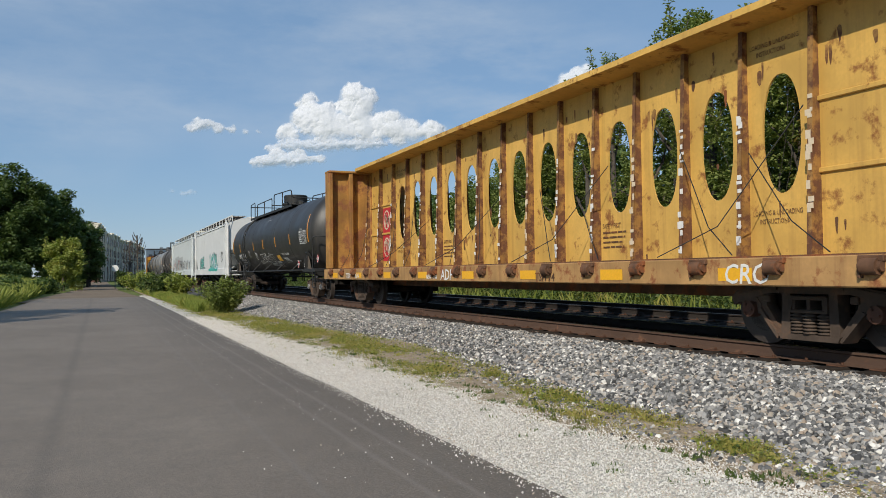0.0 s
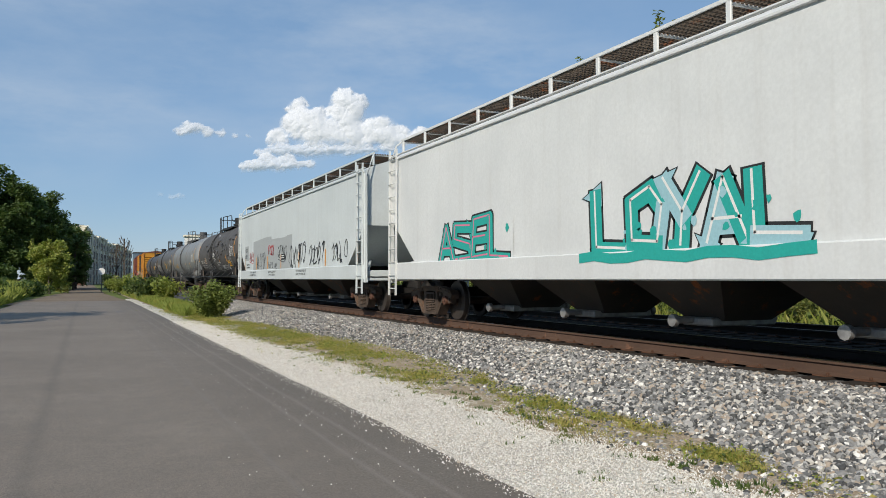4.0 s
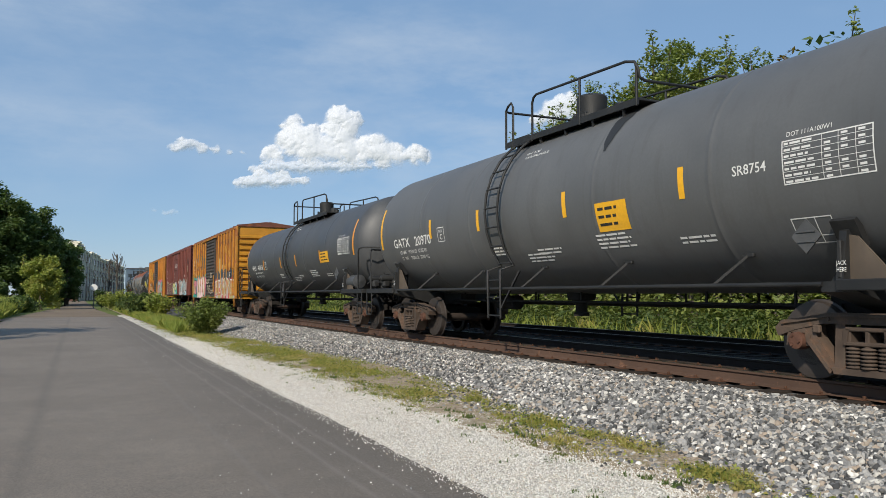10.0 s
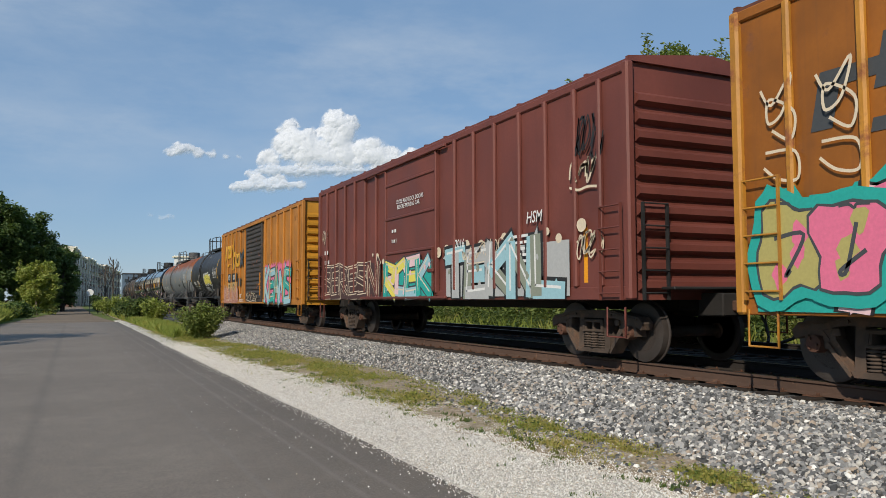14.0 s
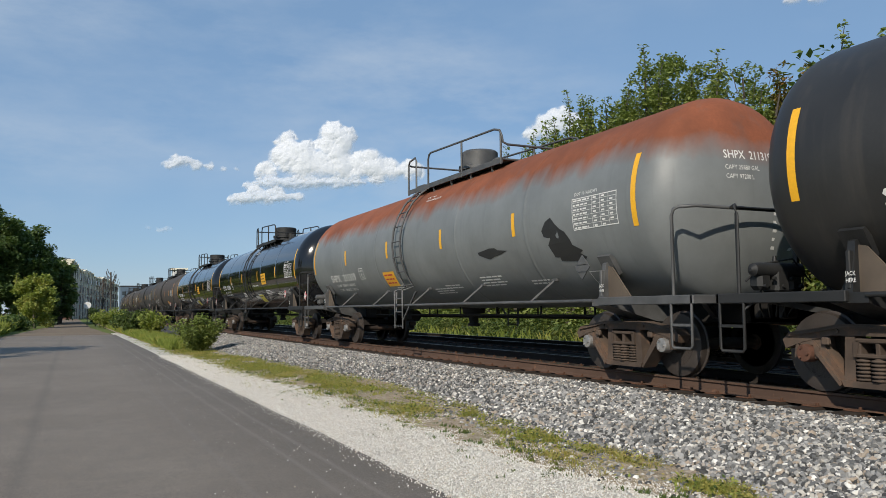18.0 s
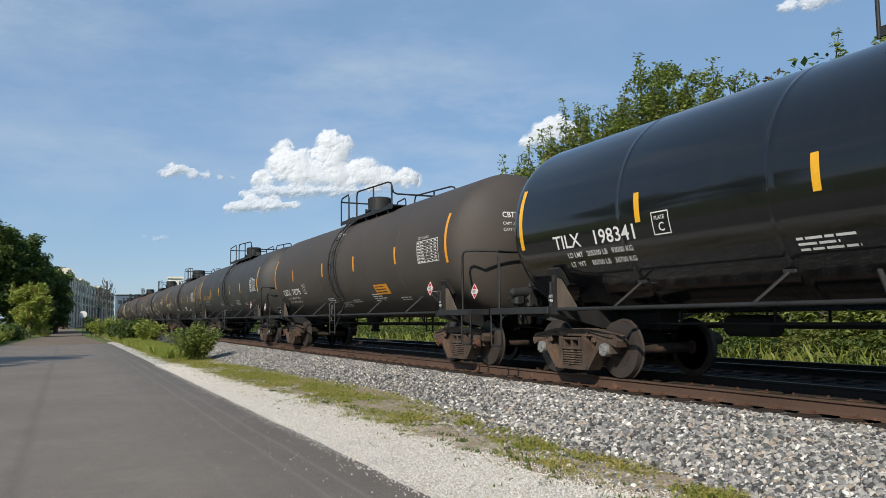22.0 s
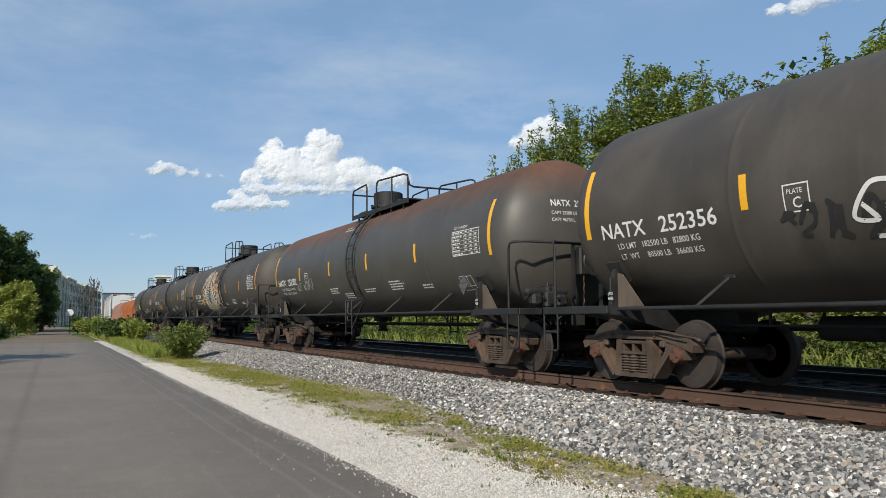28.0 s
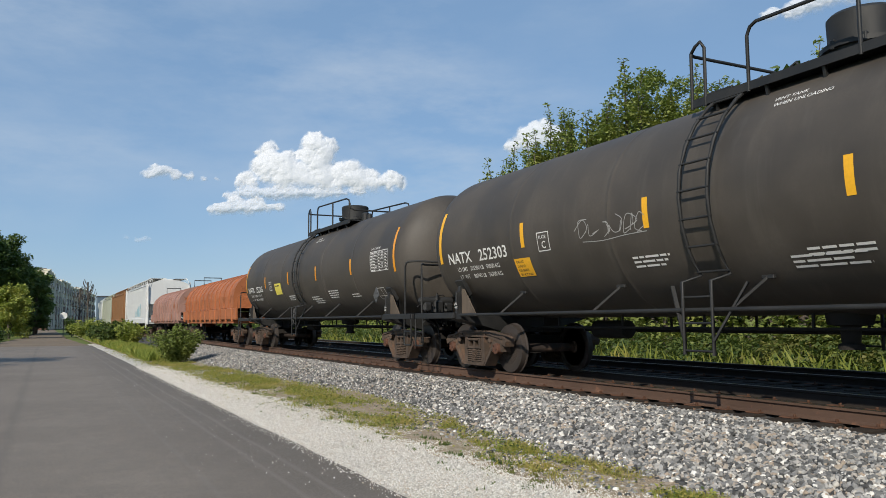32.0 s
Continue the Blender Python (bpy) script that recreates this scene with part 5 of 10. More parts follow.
def tank_car(marks, uf, ur, bf, br, r=1.55, axis=2.56, paint_=None, ticks=(), tick_mat=None, ink=None, label="", extra=None,
             ladder=7.3, man=8.0, plat=None, low=0.62, txt=0.35, zt=2.20, ztick=2.45, cap="rust", seams=None, steel=None, hazard=False, seed=1, data=True, mark_w=2.25, plate_gap=0.40, un="1987", dome=0.34, head_marks=None, reservoir=False, brake_front=False, weights=("205300", "93000", "80700", "36700"), capacity=("25580 US GAL", "96700 L"), test="DOT 111A100W1", panel=(1.50, 2.22), plate=(0.25, 1.62)):
    """A tank car whose trucks stand at uf and ur along the train, and whose end bands are at bf and br."""
    rng = random.Random(seed)
    mid = (uf + ur) / 2
    car = thing("tank_car", label, "tank car", "freight cars of the train")
    car["u"] = mid
    paint_ = paint_ or TANK_DUST
    steel = steel or BLACK_IRON
    tf, tb = uf - mid, ur - mid
    f, b = bf - mid, br - mid
    half = (b - f) / 2 + 0.12
    yc = (f + b) / 2
    seams = seams if seams is not None else [half * q for q in (-0.62, -0.28, 0.30, 0.64)]
    tank = part("tank", tank_shape(half, r, axis, seams), paint_, car)
    tank.location = (0, yc, 0)
    top = axis + r
    deck_z = top - 0.1
    side = Side(r=r, axis=axis)
    # distances from the trailing band become places along the car
    plat = plat or (ladder - 0.85, ladder + 3.3)
    ladder, man, plat = b - ladder, b - man, (b - plat[1], b - plat[0])
    # trucks and underframe
    truck(car, tf, cap)
    truck(car, tb, cap)
    ends = (f - 1.12, b + 1.18)
    for k, (ty, ye) in enumerate(((tf, ends[0]), (tb, ends[1]))):
        sg = -1 if k == 0 else 1
        s = Shape()
        s.box((0, (ty + ye) / 2 + sg * 0.1 - sg * 0.3, 0.93), (0.42, abs(ye - ty) + 1.9, 0.34), 0.02)
        s.box((0, ye, 1.0), (0.9, 0.10, 0.34), 0.02)
        part("stub_sill", s, TRUCK_DARK, car)
        # saddle: slender uprights with gussets under a curved pad on the shell
        for sx in (-1, 1):
            s = Shape()
            s.extrude([(sx * 1.12, 1.12), (sx * 1.24, 1.62), (sx * 1.34, 1.70), (sx * 1.42, 1.66), (sx * 1.50, 1.12)], 'y', ty - 0.045, ty + 0.045)
            s.extrude([(sx * 1.20, 1.52), (sx * 1.31, 1.72), (sx * 1.40, 1.80), (sx * 1.44, 1.77), (sx * 1.36, 1.64), (sx * 1.26, 1.48)], 'y', ty - 0.15, ty + 0.15)
            s.extrude([(ty + 0.04, 1.05), (ty + 0.04, 1.56), (ty + 0.10, 1.56), (ty + 0.42, 1.05)], 'x', sx * 1.12, sx * 1.16)
            s.box((sx * 1.43, ty, 1.36), (0.14, 0.05, 0.40), 0.01)
            saddle = part("saddle", s, steel, car)
            s = Shape()
            s.extrude([(ty - 0.045, 1.13), (ty - 0.045, 1.62), (ty - 0.14, 1.60), (ty - 0.58, 1.13)], 'x', sx * 1.36, sx * 1.385)
            part("gusset", s, DUSTY_STEEL, saddle, "dusty brown gusset plate")
        s = Shape()
        s.extrude([(-1.5, 1.02), (-1.5, 1.13), (1.5, 1.13), (1.5, 1.02), (0.6, 0.78), (-0.6, 0.78)], 'y', ty - 0.22, ty + 0.22)
        part("body_bolster", s, steel, car)
        # end deck: grating between an edge plate and two side plates
        s = Shape()
        s.box((0, ye + sg * -0.42, 1.12), (2.9, 0.8, 0.03), 0.005)
        s.box((0, ye - sg * 0.02, 1.09), (3.12, 0.06, 0.12), 0.01)
        for sx in (-1, 1):
            s.box((sx * 1.53, (ty + ye) / 2, 1.09), (0.06, abs(ye - ty), 0.12), 0.01)
            s.bar((sx * 1.1, ye - sg * 0.3, 1.08), (sx * 0.3, ye - sg * 0.9, 0.86), 0.07, 0.07)
        part("end_deck", s, steel, car)
        for sx in (-1, 1):
            s = Shape()
            x = sx * 1.54
            a, c = ye - sg * 0.04, ye - sg * 0.42
            s.tube([(x, a, 1.08), (x, a, 0.50), (x, a - sg * 0.03, 0.46), (x, c + sg * 0.03, 0.46), (x, c, 0.50), (x, c, 1.08)], 0.02, 6)
            s.bar((x, a, 0.76), (x, c, 0.76), 0.02, 0.035)
            s.tube([(x, c, 0.95), (x * 0.93, c - sg * 0.12, 1.08)], 0.016, 6)
            part("sill_step", s, steel, car)
        # hand rail across the end: up at each corner, round, and over in front of the dished head
        s = Shape()
        p, q, zr = ye - sg * 0.36, ye - sg * 0.10, (2.32 if sg < 0 else 2.22)
        half_rail = [(-1.54, p, 1.10), (-1.54, p, zr - 0.12), (-1.53, p + sg * 0.03, zr - 0.03), (-1.48, p + sg * 0.08, zr), (-1.36, q, zr)]
        s.tube(half_rail + [(-x, y, z) for x, y, z in reversed(half_rail)], 0.024, 7)
        part("end_rail", s, steel, car, "bent pipe hand rail across the car's end")
        coupler(car, ye + sg * 0.30, sg)
        air_hose(car, ye + sg * 0.1, sg)
    # running pipe along each side with braces up to the shell
    for sx in (-1, 1):
        part("side_rail", Shape().tube([(sx * 1.50, tf + 0.2, 1.10), (sx * 1.50, tb - 0.2, 1.10)], 0.03, 7), PIPE_GREY if steel is not BLACK_IRON else steel, car)
    n = 5
    for i in range(n):
        y = tf + (tb - tf) * (i + 0.75) / (n + 0.4)
        for sx in (-1, 1):
            s = Shape().bar((sx * 1.50, y + 0.05, 1.10), (sx * 1.13, y - 0.20, 1.49), 0.05, 0.03)
            s.box((sx * 1.14, y - 0.21, 1.48), (0.05, 0.18, 0.05), 0.008)
            part("side_brace", s, steel, car)
    # ladders
    for sx in (-1, 1):
        s = Shape()
        for dy in (-0.24, 0.24):
            pts = [(sx * 1.58, ladder + dy, 0.55), (sx * 1.60, ladder + dy, 1.45)]
            for k in range(10):
                t = radians(-38 + k * 12.5)
                pts.append((sx * (r + 0.11) * math.cos(t), ladder + dy, axis + (r + 0.11) * math.sin(t)))
            s.tube(pts, 0.026, 6)
            s.tube([(sx * (r + 0.10) * math.cos(radians(70)), ladder + dy, axis + (r + 0.10) * math.sin(radians(70))), (sx * 0.9, ladder + dy, deck_z)], 0.022, 6)
        for k in range(9):
            t = radians(-36 + k * 12.8)
            x, z = sx * (r + 0.11) * math.cos(t), axis + (r + 0.11) * math.sin(t)
            s.tube([(x, ladder - 0.27, z), (x, ladder + 0.27, z)], 0.016, 6)
        for z in (0.60, 0.94, 1.26):
            s.tube([(sx * 1.585, ladder - 0.24, z), (sx * 1.585, ladder + 0.24, z)], 0.016, 5)
        s.bar((sx * 1.58, ladder - 0.24, 0.72), (sx * 1.40, ladder - 0.62, 1.42), 0.05, 0.025)
        s.bar((sx * 1.58, ladder + 0.24, 0.72), (sx * 1.40, ladder + 0.62, 1.42), 0.05, 0.025)
        part("ladder", s, steel, car, "steel side ladder curving over the tank")
    # top platform, rails, manway
    s = Shape()
    y0, y1 = plat
    deck = top - 0.10
    for sx in (-1, 1):
        s.box((sx * 0.74, (y0 + y1) / 2, deck), (0.42, y1 - y0, 0.035), 0.006)
        s.bar((sx * 0.95, y0, deck - 0.03), (sx * 0.95, y1, deck - 0.03), 0.03, 0.11)
        for k in range(5):
            y = y0 + (y1 - y0) * (k + 0.5) / 5
            s.bar((sx * 0.92, y, deck - 0.05), (sx * 0.88, y, deck - 0.24), 0.04, 0.04)
    s.box((0, y1 - 0.25, deck + 0.12), (1.5, 0.5, 0.035), 0.006)
    part("platform", s, steel, car, "steel grating platform on the tank's crown")
    platform_rails(car, y0, y1, ladder, deck, steel, low)
    s = Shape()
    s.lathe([(top - 0.12, dome + 0.04), (top + 0.16, dome + 0.04), (top + 0.16, dome + 0.09), (top + 0.22, dome + 0.09), (top + 0.24, dome), (top + 0.58, dome + 0.01), (top + 0.62, dome - 0.03), (top + 0.64, 0.0)], 24, 'z', (0, man, 0))
    for k in range(8):
        w = k * math.pi / 4 + 0.2
        s.box(((dome + 0.06) * math.sin(w), man + (dome + 0.06) * math.cos(w), top + 0.2), (0.06, 0.06, 0.12), 0.01)
    part("manway", s, steel, car, "bolted manway housing")
    s = Shape()
    for dy, rr, hh in ((0.75, 0.10, 0.26), (-0.8, 0.13, 0.30), (-1.15, 0.08, 0.22)):
        s.lathe([(top - 0.05, rr + 0.03), (top + 0.06, rr + 0.03), (top + 0.06, rr), (top + hh, rr), (top + hh + 0.04, rr * 0.4)], 12, 'z', (0.05, man + dy, 0))
    part("valves", s, steel, car)
    # bottom outlet and brake gear
    s = Shape()
    s.lathe([(axis - r + 0.08, 0.30), (axis - r - 0.12, 0.26), (axis - r - 0.14, 0.12), (axis - r - 0.34, 0.11), (axis - r - 0.36, 0.15), (axis - r - 0.42, 0.15)], 16, 'z', (0, man + 0.4, 0))
    part("bottom_outlet", s, TRUCK_DARK, car)
    s = Shape()
    s.lathe([(tb - 3.0, 0.02), (tb - 2.95, 0.16), (tb - 2.1, 0.16), (tb - 2.05, 0.02)], 14, 'y', (0.35, 0, 0.82))
    s.tube([(-0.3, tf + 0.9, 0.86), (-0.3, tb - 0.9, 0.86)], 0.02, 6)
    s.tube([(0.75, tf + 0.4, 0.80), (0.75, tb - 0.4, 0.80)], 0.03, 6)
    for k in range(7):
        y = tf + (tb - tf) * (k + 1) / 8
        s.bar((0.75, y, 0.80), (0.75, y, 1.12), 0.03, 0.03)
        s.bar((-0.3, y, 0.84), (-0.3, y, 1.05), 0.03, 0.03)
    part("brake_rigging", s, TRUCK_DARK, car)
    # hand brake, chain and control valve on one end deck
    sg = -1 if (reservoir or brake_front) else 1
    yb = ends[0] if sg < 0 else ends[1]
    s = Shape()
    s.lathe([(-0.02, 0.27), (0.0, 0.29), (0.02, 0.27)], 20, 'y', (0.12, yb - sg * 0.02, 2.0))
    for k in range(4):
        w = k * math.pi / 4
        s.bar((0.12 - 0.27 * math.cos(w), yb - sg * 0.02, 2.0 - 0.27 * math.sin(w)), (0.12 + 0.27 * math.cos(w), yb - sg * 0.02, 2.0 + 0.27 * math.sin(w)), 0.025, 0.02)
    part("brake_wheel", s, steel, car, "spoked hand brake wheel")
    s = Shape()
    s.box((-0.05, yb - sg * 0.12, 2.0), (0.34, 0.16, 0.52), 0.03).box((-0.05, yb - sg * 0.12, 2.32), (0.5, 0.10, 0.06), 0.01)
    s.lathe([(-0.10, 0.11), (0.0, 0.13), (0.06, 0.05)], 14, 'y', (0.10, yb - sg * 0.06, 2.02))
    s.bar((-0.3, yb - sg * 0.14, 1.1), (-0.3, yb - sg * 0.14, 2.3), 0.06, 0.05).bar((0.3, yb - sg * 0.14, 1.1), (0.3, yb - sg * 0.14, 2.3), 0.06, 0.05)
    part("hand_brake", s, steel, car, "hand brake gear box on its bracket")
    s = Shape()
    for k in range(9):
        z = 1.70 - 0.07 * k
        w = (0.014, 0.004) if k % 2 else (0.004, 0.014)
        s.tube([(-0.12 - w[0], yb - sg * 0.08 - w[1], z - 0.035), (-0.12 - w[0], yb - sg * 0.08 - w[1], z + 0.035), (-0.12 + w[0], yb - sg * 0.08 + w[1], z + 0.035), (-0.12 + w[0], yb - sg * 0.08 + w[1], z - 0.035), (-0.12 - w[0], yb - sg * 0.08 - w[1], z - 0.035)], 0.007, 5)
    part("brake_chain", s, TRUCK_IRON, car, "rusty brake chain")
    s = Shape()
    yv = yb - sg * 0.24
    s.box((-0.80, yv, 1.30), (0.24, 0.26, 0.30), 0.04).box((-1.06, yv, 1.30), (0.22, 0.20, 0.22), 0.05).box((-0.54, yv, 1.28), (0.24, 0.22, 0.24), 0.05)
    s.lathe([(-1.26, 0.02), (-1.22, 0.08), (-1.14, 0.09), (-0.42, 0.09), (-0.36, 0.03)], 12, 'x', (0, yv - sg * 0.04, 1.44))
    s.lathe([(1.40, 0.07), (1.52, 0.07), (1.55, 0.03), (1.62, 0.02)], 10, 'z', (-0.80, yv, 0))
    for k in range(5):
        s.lathe([(-0.16, 0.025), (-0.12, 0.025)], 6, 'y', (-1.12 + 0.15 * k, yv, 1.24 + 0.09 * (k % 2)))
        s.tube([(-1.05 + 0.16 * k, yv, 1.2), (-1.02 + 0.15 * k, yv + sg * 0.06, 1.0), (-0.9 + 0.1 * k, yv + sg * 0.1, 0.86)], 0.014, 5)
    s.tube([(-1.3, yv, 1.30), (-1.0, yv, 1.52), (-0.6, yv - sg * 0.1, 1.58), (-0.3, yv - sg * 0.1, 1.3)], 0.012, 5)
    part("brake_valve", s, steel, car, "cluster of brake control valves and pipes")
    if reservoir:
        s = Shape().lathe([(tf - 0.15, 0.02), (tf - 0.1, 0.2), (tf + 0.8, 0.2), (tf + 0.85, 0.02)], 16, 'y', (-1.22, -0.6, 1.38))
        part("air_reservoir", s, paint_, car)
    # marks
    tick_mat = tick_mat or YELLOW_INK
    for y in (f, b):
        s = Shape()
        patch(s, side, y + 0.055, y - 0.055, side.z_at(2.15), side.z_at(3.20))
        part("reflector_stripe", s, tick_mat, car)
    for q in ticks:
        y = b - q
        s = Shape()
        patch(s, side, y + 0.055, y - 0.055, side.z_at(ztick - 0.21), side.z_at(ztick + 0.21))
        part("reflector_stripe", s, tick_mat, car)
    ink = ink or WHITE_INK
    s = Shape()
    zt = side.z_at(zt - 0.1)
    owner, num = marks.split(" ")
    w = mark_w
    k = w / max(v[0] for v in lettering(owner + "   " + num, 0.215, 1.0, 0.012)[0])
    write(s, side, owner, b - txt, zt, 0.215, k, 0.012)
    part("reporting_mark", s, ink, car, "stencilled reporting mark")
    s = Shape()
    lead = max(v[0] for v in lettering(owner + "   1", 0.215, k, 0.012)[0]) - max(v[0] for v in lettering("1", 0.215, k, 0.012)[0])
    write(s, side, num, b - txt - lead, zt, 0.215, k, 0.012)
    part("car_number", s, ink, car, "stencilled car number")
    small = ink if ink is not GOLD_INK else GREY_INK
    for i, line in enumerate(("LD LMT   %s LB   %s KG" % weights[:2], "LT  WT     %s LB   %s KG" % weights[2:])):
        s = Shape()
        write(s, side, line, b - txt - 0.3, zt - 0.17 - 0.16 * i, 0.085, 0.98, 0.006)
        part("weight_lettering", s, small, car)
    s = Shape()
    yp = b - txt - w - plate_gap
    outline(s, side, yp, yp - 0.34, zt + 0.0, zt + 0.32, 0.016)
    write(s, side, "PLATE", yp - 0.05, zt + 0.21, 0.055, 0.95, 0.006)
    write(s, side, "C", yp - 0.11, zt + 0.05, 0.12, 1.0, 0.01)
    part("plate_box", s, small, car, "small stencilled plate box")
    for yy, dz, ww, ln in ((yp - 2.2, -0.30, 0.75, 3), (man + 0.2, -0.50, 0.95, 3), (f + 5.2, -0.28, 0.95, 4), (f + 3.4, -0.45, 0.7, 2), (f + 7.0, -0.42, 0.8, 2)):
        s = Shape()
        rows_of_bars(s, side, yy, zt + dz, ww, ln, 0.032, 0.07, rng)
        part("stencil", s, small, car)
    s = Shape()
    outline(s, side, f + 1.55, f + 1.02, zt - 0.66, zt - 0.32, 0.014)
    patch(s, side, f + 1.24, f + 1.228, zt - 0.65, zt - 0.33, 0.0056)
    patch(s, side, f + 1.54, f + 1.03, zt - 0.56, zt - 0.548, 0.0058)
    part("inspection_box", s, small, car, "small ruled stencil box")
    # vent notice high on the shell and notes on the sills
    s = Shape()
    for i, line in enumerate(("VENT TANK", "WHEN UNLOADING")):
        write(s, side, line, man + 0.45 - 0.04 * i, side.z_at(axis + 1.02) - 0.11 * i, 0.06, 1.0, 0.006)
    part("vent_notice", s, small, car, "small white venting notice")
    for ty, sg in ((tf, -1), (tb, 1)):
        flat = Side(x=-1.505)
        s = Shape()
        write(s, flat, "2 INCH HF COMP", ty + sg * 0.9 + 0.4, 1.06, 0.038, 0.9, 0.006)
        part("brake_note", s, small, car)
        flat = Side(x=-1.508)
        s = Shape()
        write(s, flat, "JACK", ty + 0.02, 1.30, 0.045, 0.8, 0.006)
        write(s, flat, "HERE", ty + 0.02, 1.23, 0.045, 0.8, 0.006)
        part("jack_note", s, small, car)
    if data:
        part("data_panel", data_panel(side, f + panel[0], side.z_at(panel[1]), 1.13, 0.50, rng, test), ink if ink is not GOLD_INK else WHITE_INK, car, "white ruled test data table")
    # marks on the leading head
    s = Shape()

    def head(a, z, lift=0.006):
        rr = math.hypot(a, z - axis) / r
        rr = min(rr, 0.985)
        return (a, f - 0.12 - 0.48 * r * math.sqrt(1 - rr * rr) - lift, z)
    vs, fs = lettering((head_marks or marks).replace(" ", "  "), 0.12, 0.85, 0.01)
    ww = max((v[0] for v in vs), default=0)
    s.put([head(-0.15 - ww / 2 + a, axis + 0.50 + bb) for a, bb in vs], fs)
    part("head_mark", s, ink, car)
    s = Shape()
    for i, line in enumerate("CAPY " + q for q in capacity):
        vs, fs = lettering(line, 0.065, 0.85)
        s.put([head(-0.15 - ww / 2 + a, axis + 0.34 - 0.13 * i + bb) for a, bb in vs], fs)
    for i in range(5):
        y = axis - 0.28 - 0.12 * i
        s.put([head(0.25, y), head(0.25 + rng.uniform(0.45, 0.7), y), head(0.8, y + 0.045), head(0.25, y + 0.045)], [(0, 1, 2, 3)])
    part("head_lettering", s, ink, car)
    if hazard:
        placard(car, (-1.60, tf + plate[0], plate[1]), 0, un)
        placard(car, (-1.42, f - 1.06, 1.50), 0, un)
    else:
        s = Shape()
        q = 0.19
        s.extrude([(tf + 0.30, 1.62 - q), (tf + 0.30 + q, 1.62), (tf + 0.30, 1.62 + q), (tf + 0.30 - q, 1.62)], 'x', -1.615, -1.60)
        for dz in (-0.06, 0.05):
            s.box((-1.62, tf + 0.30, 1.62 + dz), (0.02, 0.24, 0.018))
        part("placard_holder", s, PIPE_GREY, car, "blank grey diamond placard holder")
    if extra:
        extra(car, side, f, b, rng)
    return car


# ---- box cars ----
BOX_ORANGE = paint("boxcar_orange", (0.30, 0.098, 0.008), 0.6, 0.0, 0.28, 0.9, 20, streak=0.45, streak_col=(0.14, 0.055, 0.02), rust=0.16, rust_col=(0.12, 0.045, 0.02), rust_scale=1.4)
BOX_AMBER = paint("boxcar_amber", (0.42, 0.165, 0.02), 0.55, 0.0, 0.22, 0.9, 20, streak=0.35, streak_col=(0.22, 0.09, 0.02), rust=0.1, rust_col=(0.14, 0.055, 0.02), rust_scale=1.4)
BOX_RIB = paint("boxcar_rib_yellow", (0.46, 0.20, 0.022), 0.55, 0.0, 0.3, 1.2, 20, streak=0.4, streak_col=(0.2, 0.08, 0.02), rust=0.22, rust_scale=2)
BOX_END = paint("boxcar_end_yellow", (0.50, 0.23, 0.02), 0.5, 0.0, 0.2, 1.0, 20, streak=0.3, streak_col=(0.3, 0.12, 0.02))
BOX_RED = paint("boxcar_oxide_red", (0.155, 0.042, 0.030), 0.6, 0.0, 0.22, 0.8, 20, streak=0.3, streak_col=(0.09, 0.03, 0.024))
DOOR_GREY = paint("boxcar_door_grey", (0.048, 0.040, 0.034), 0.7, 0.0, 0.25, 1.4, 20, streak=0.3, rust=0.12, rust_scale=3)
ROOF_RUST = paint("boxcar_roof_rust", (0.15, 0.055, 0.035), 0.8, 0.2, 0.35, 1.2, 20, rust=0.3)
TAN_PATCH = plain("tan_patch_paint", (0.50, 0.33, 0.13), 0.6)


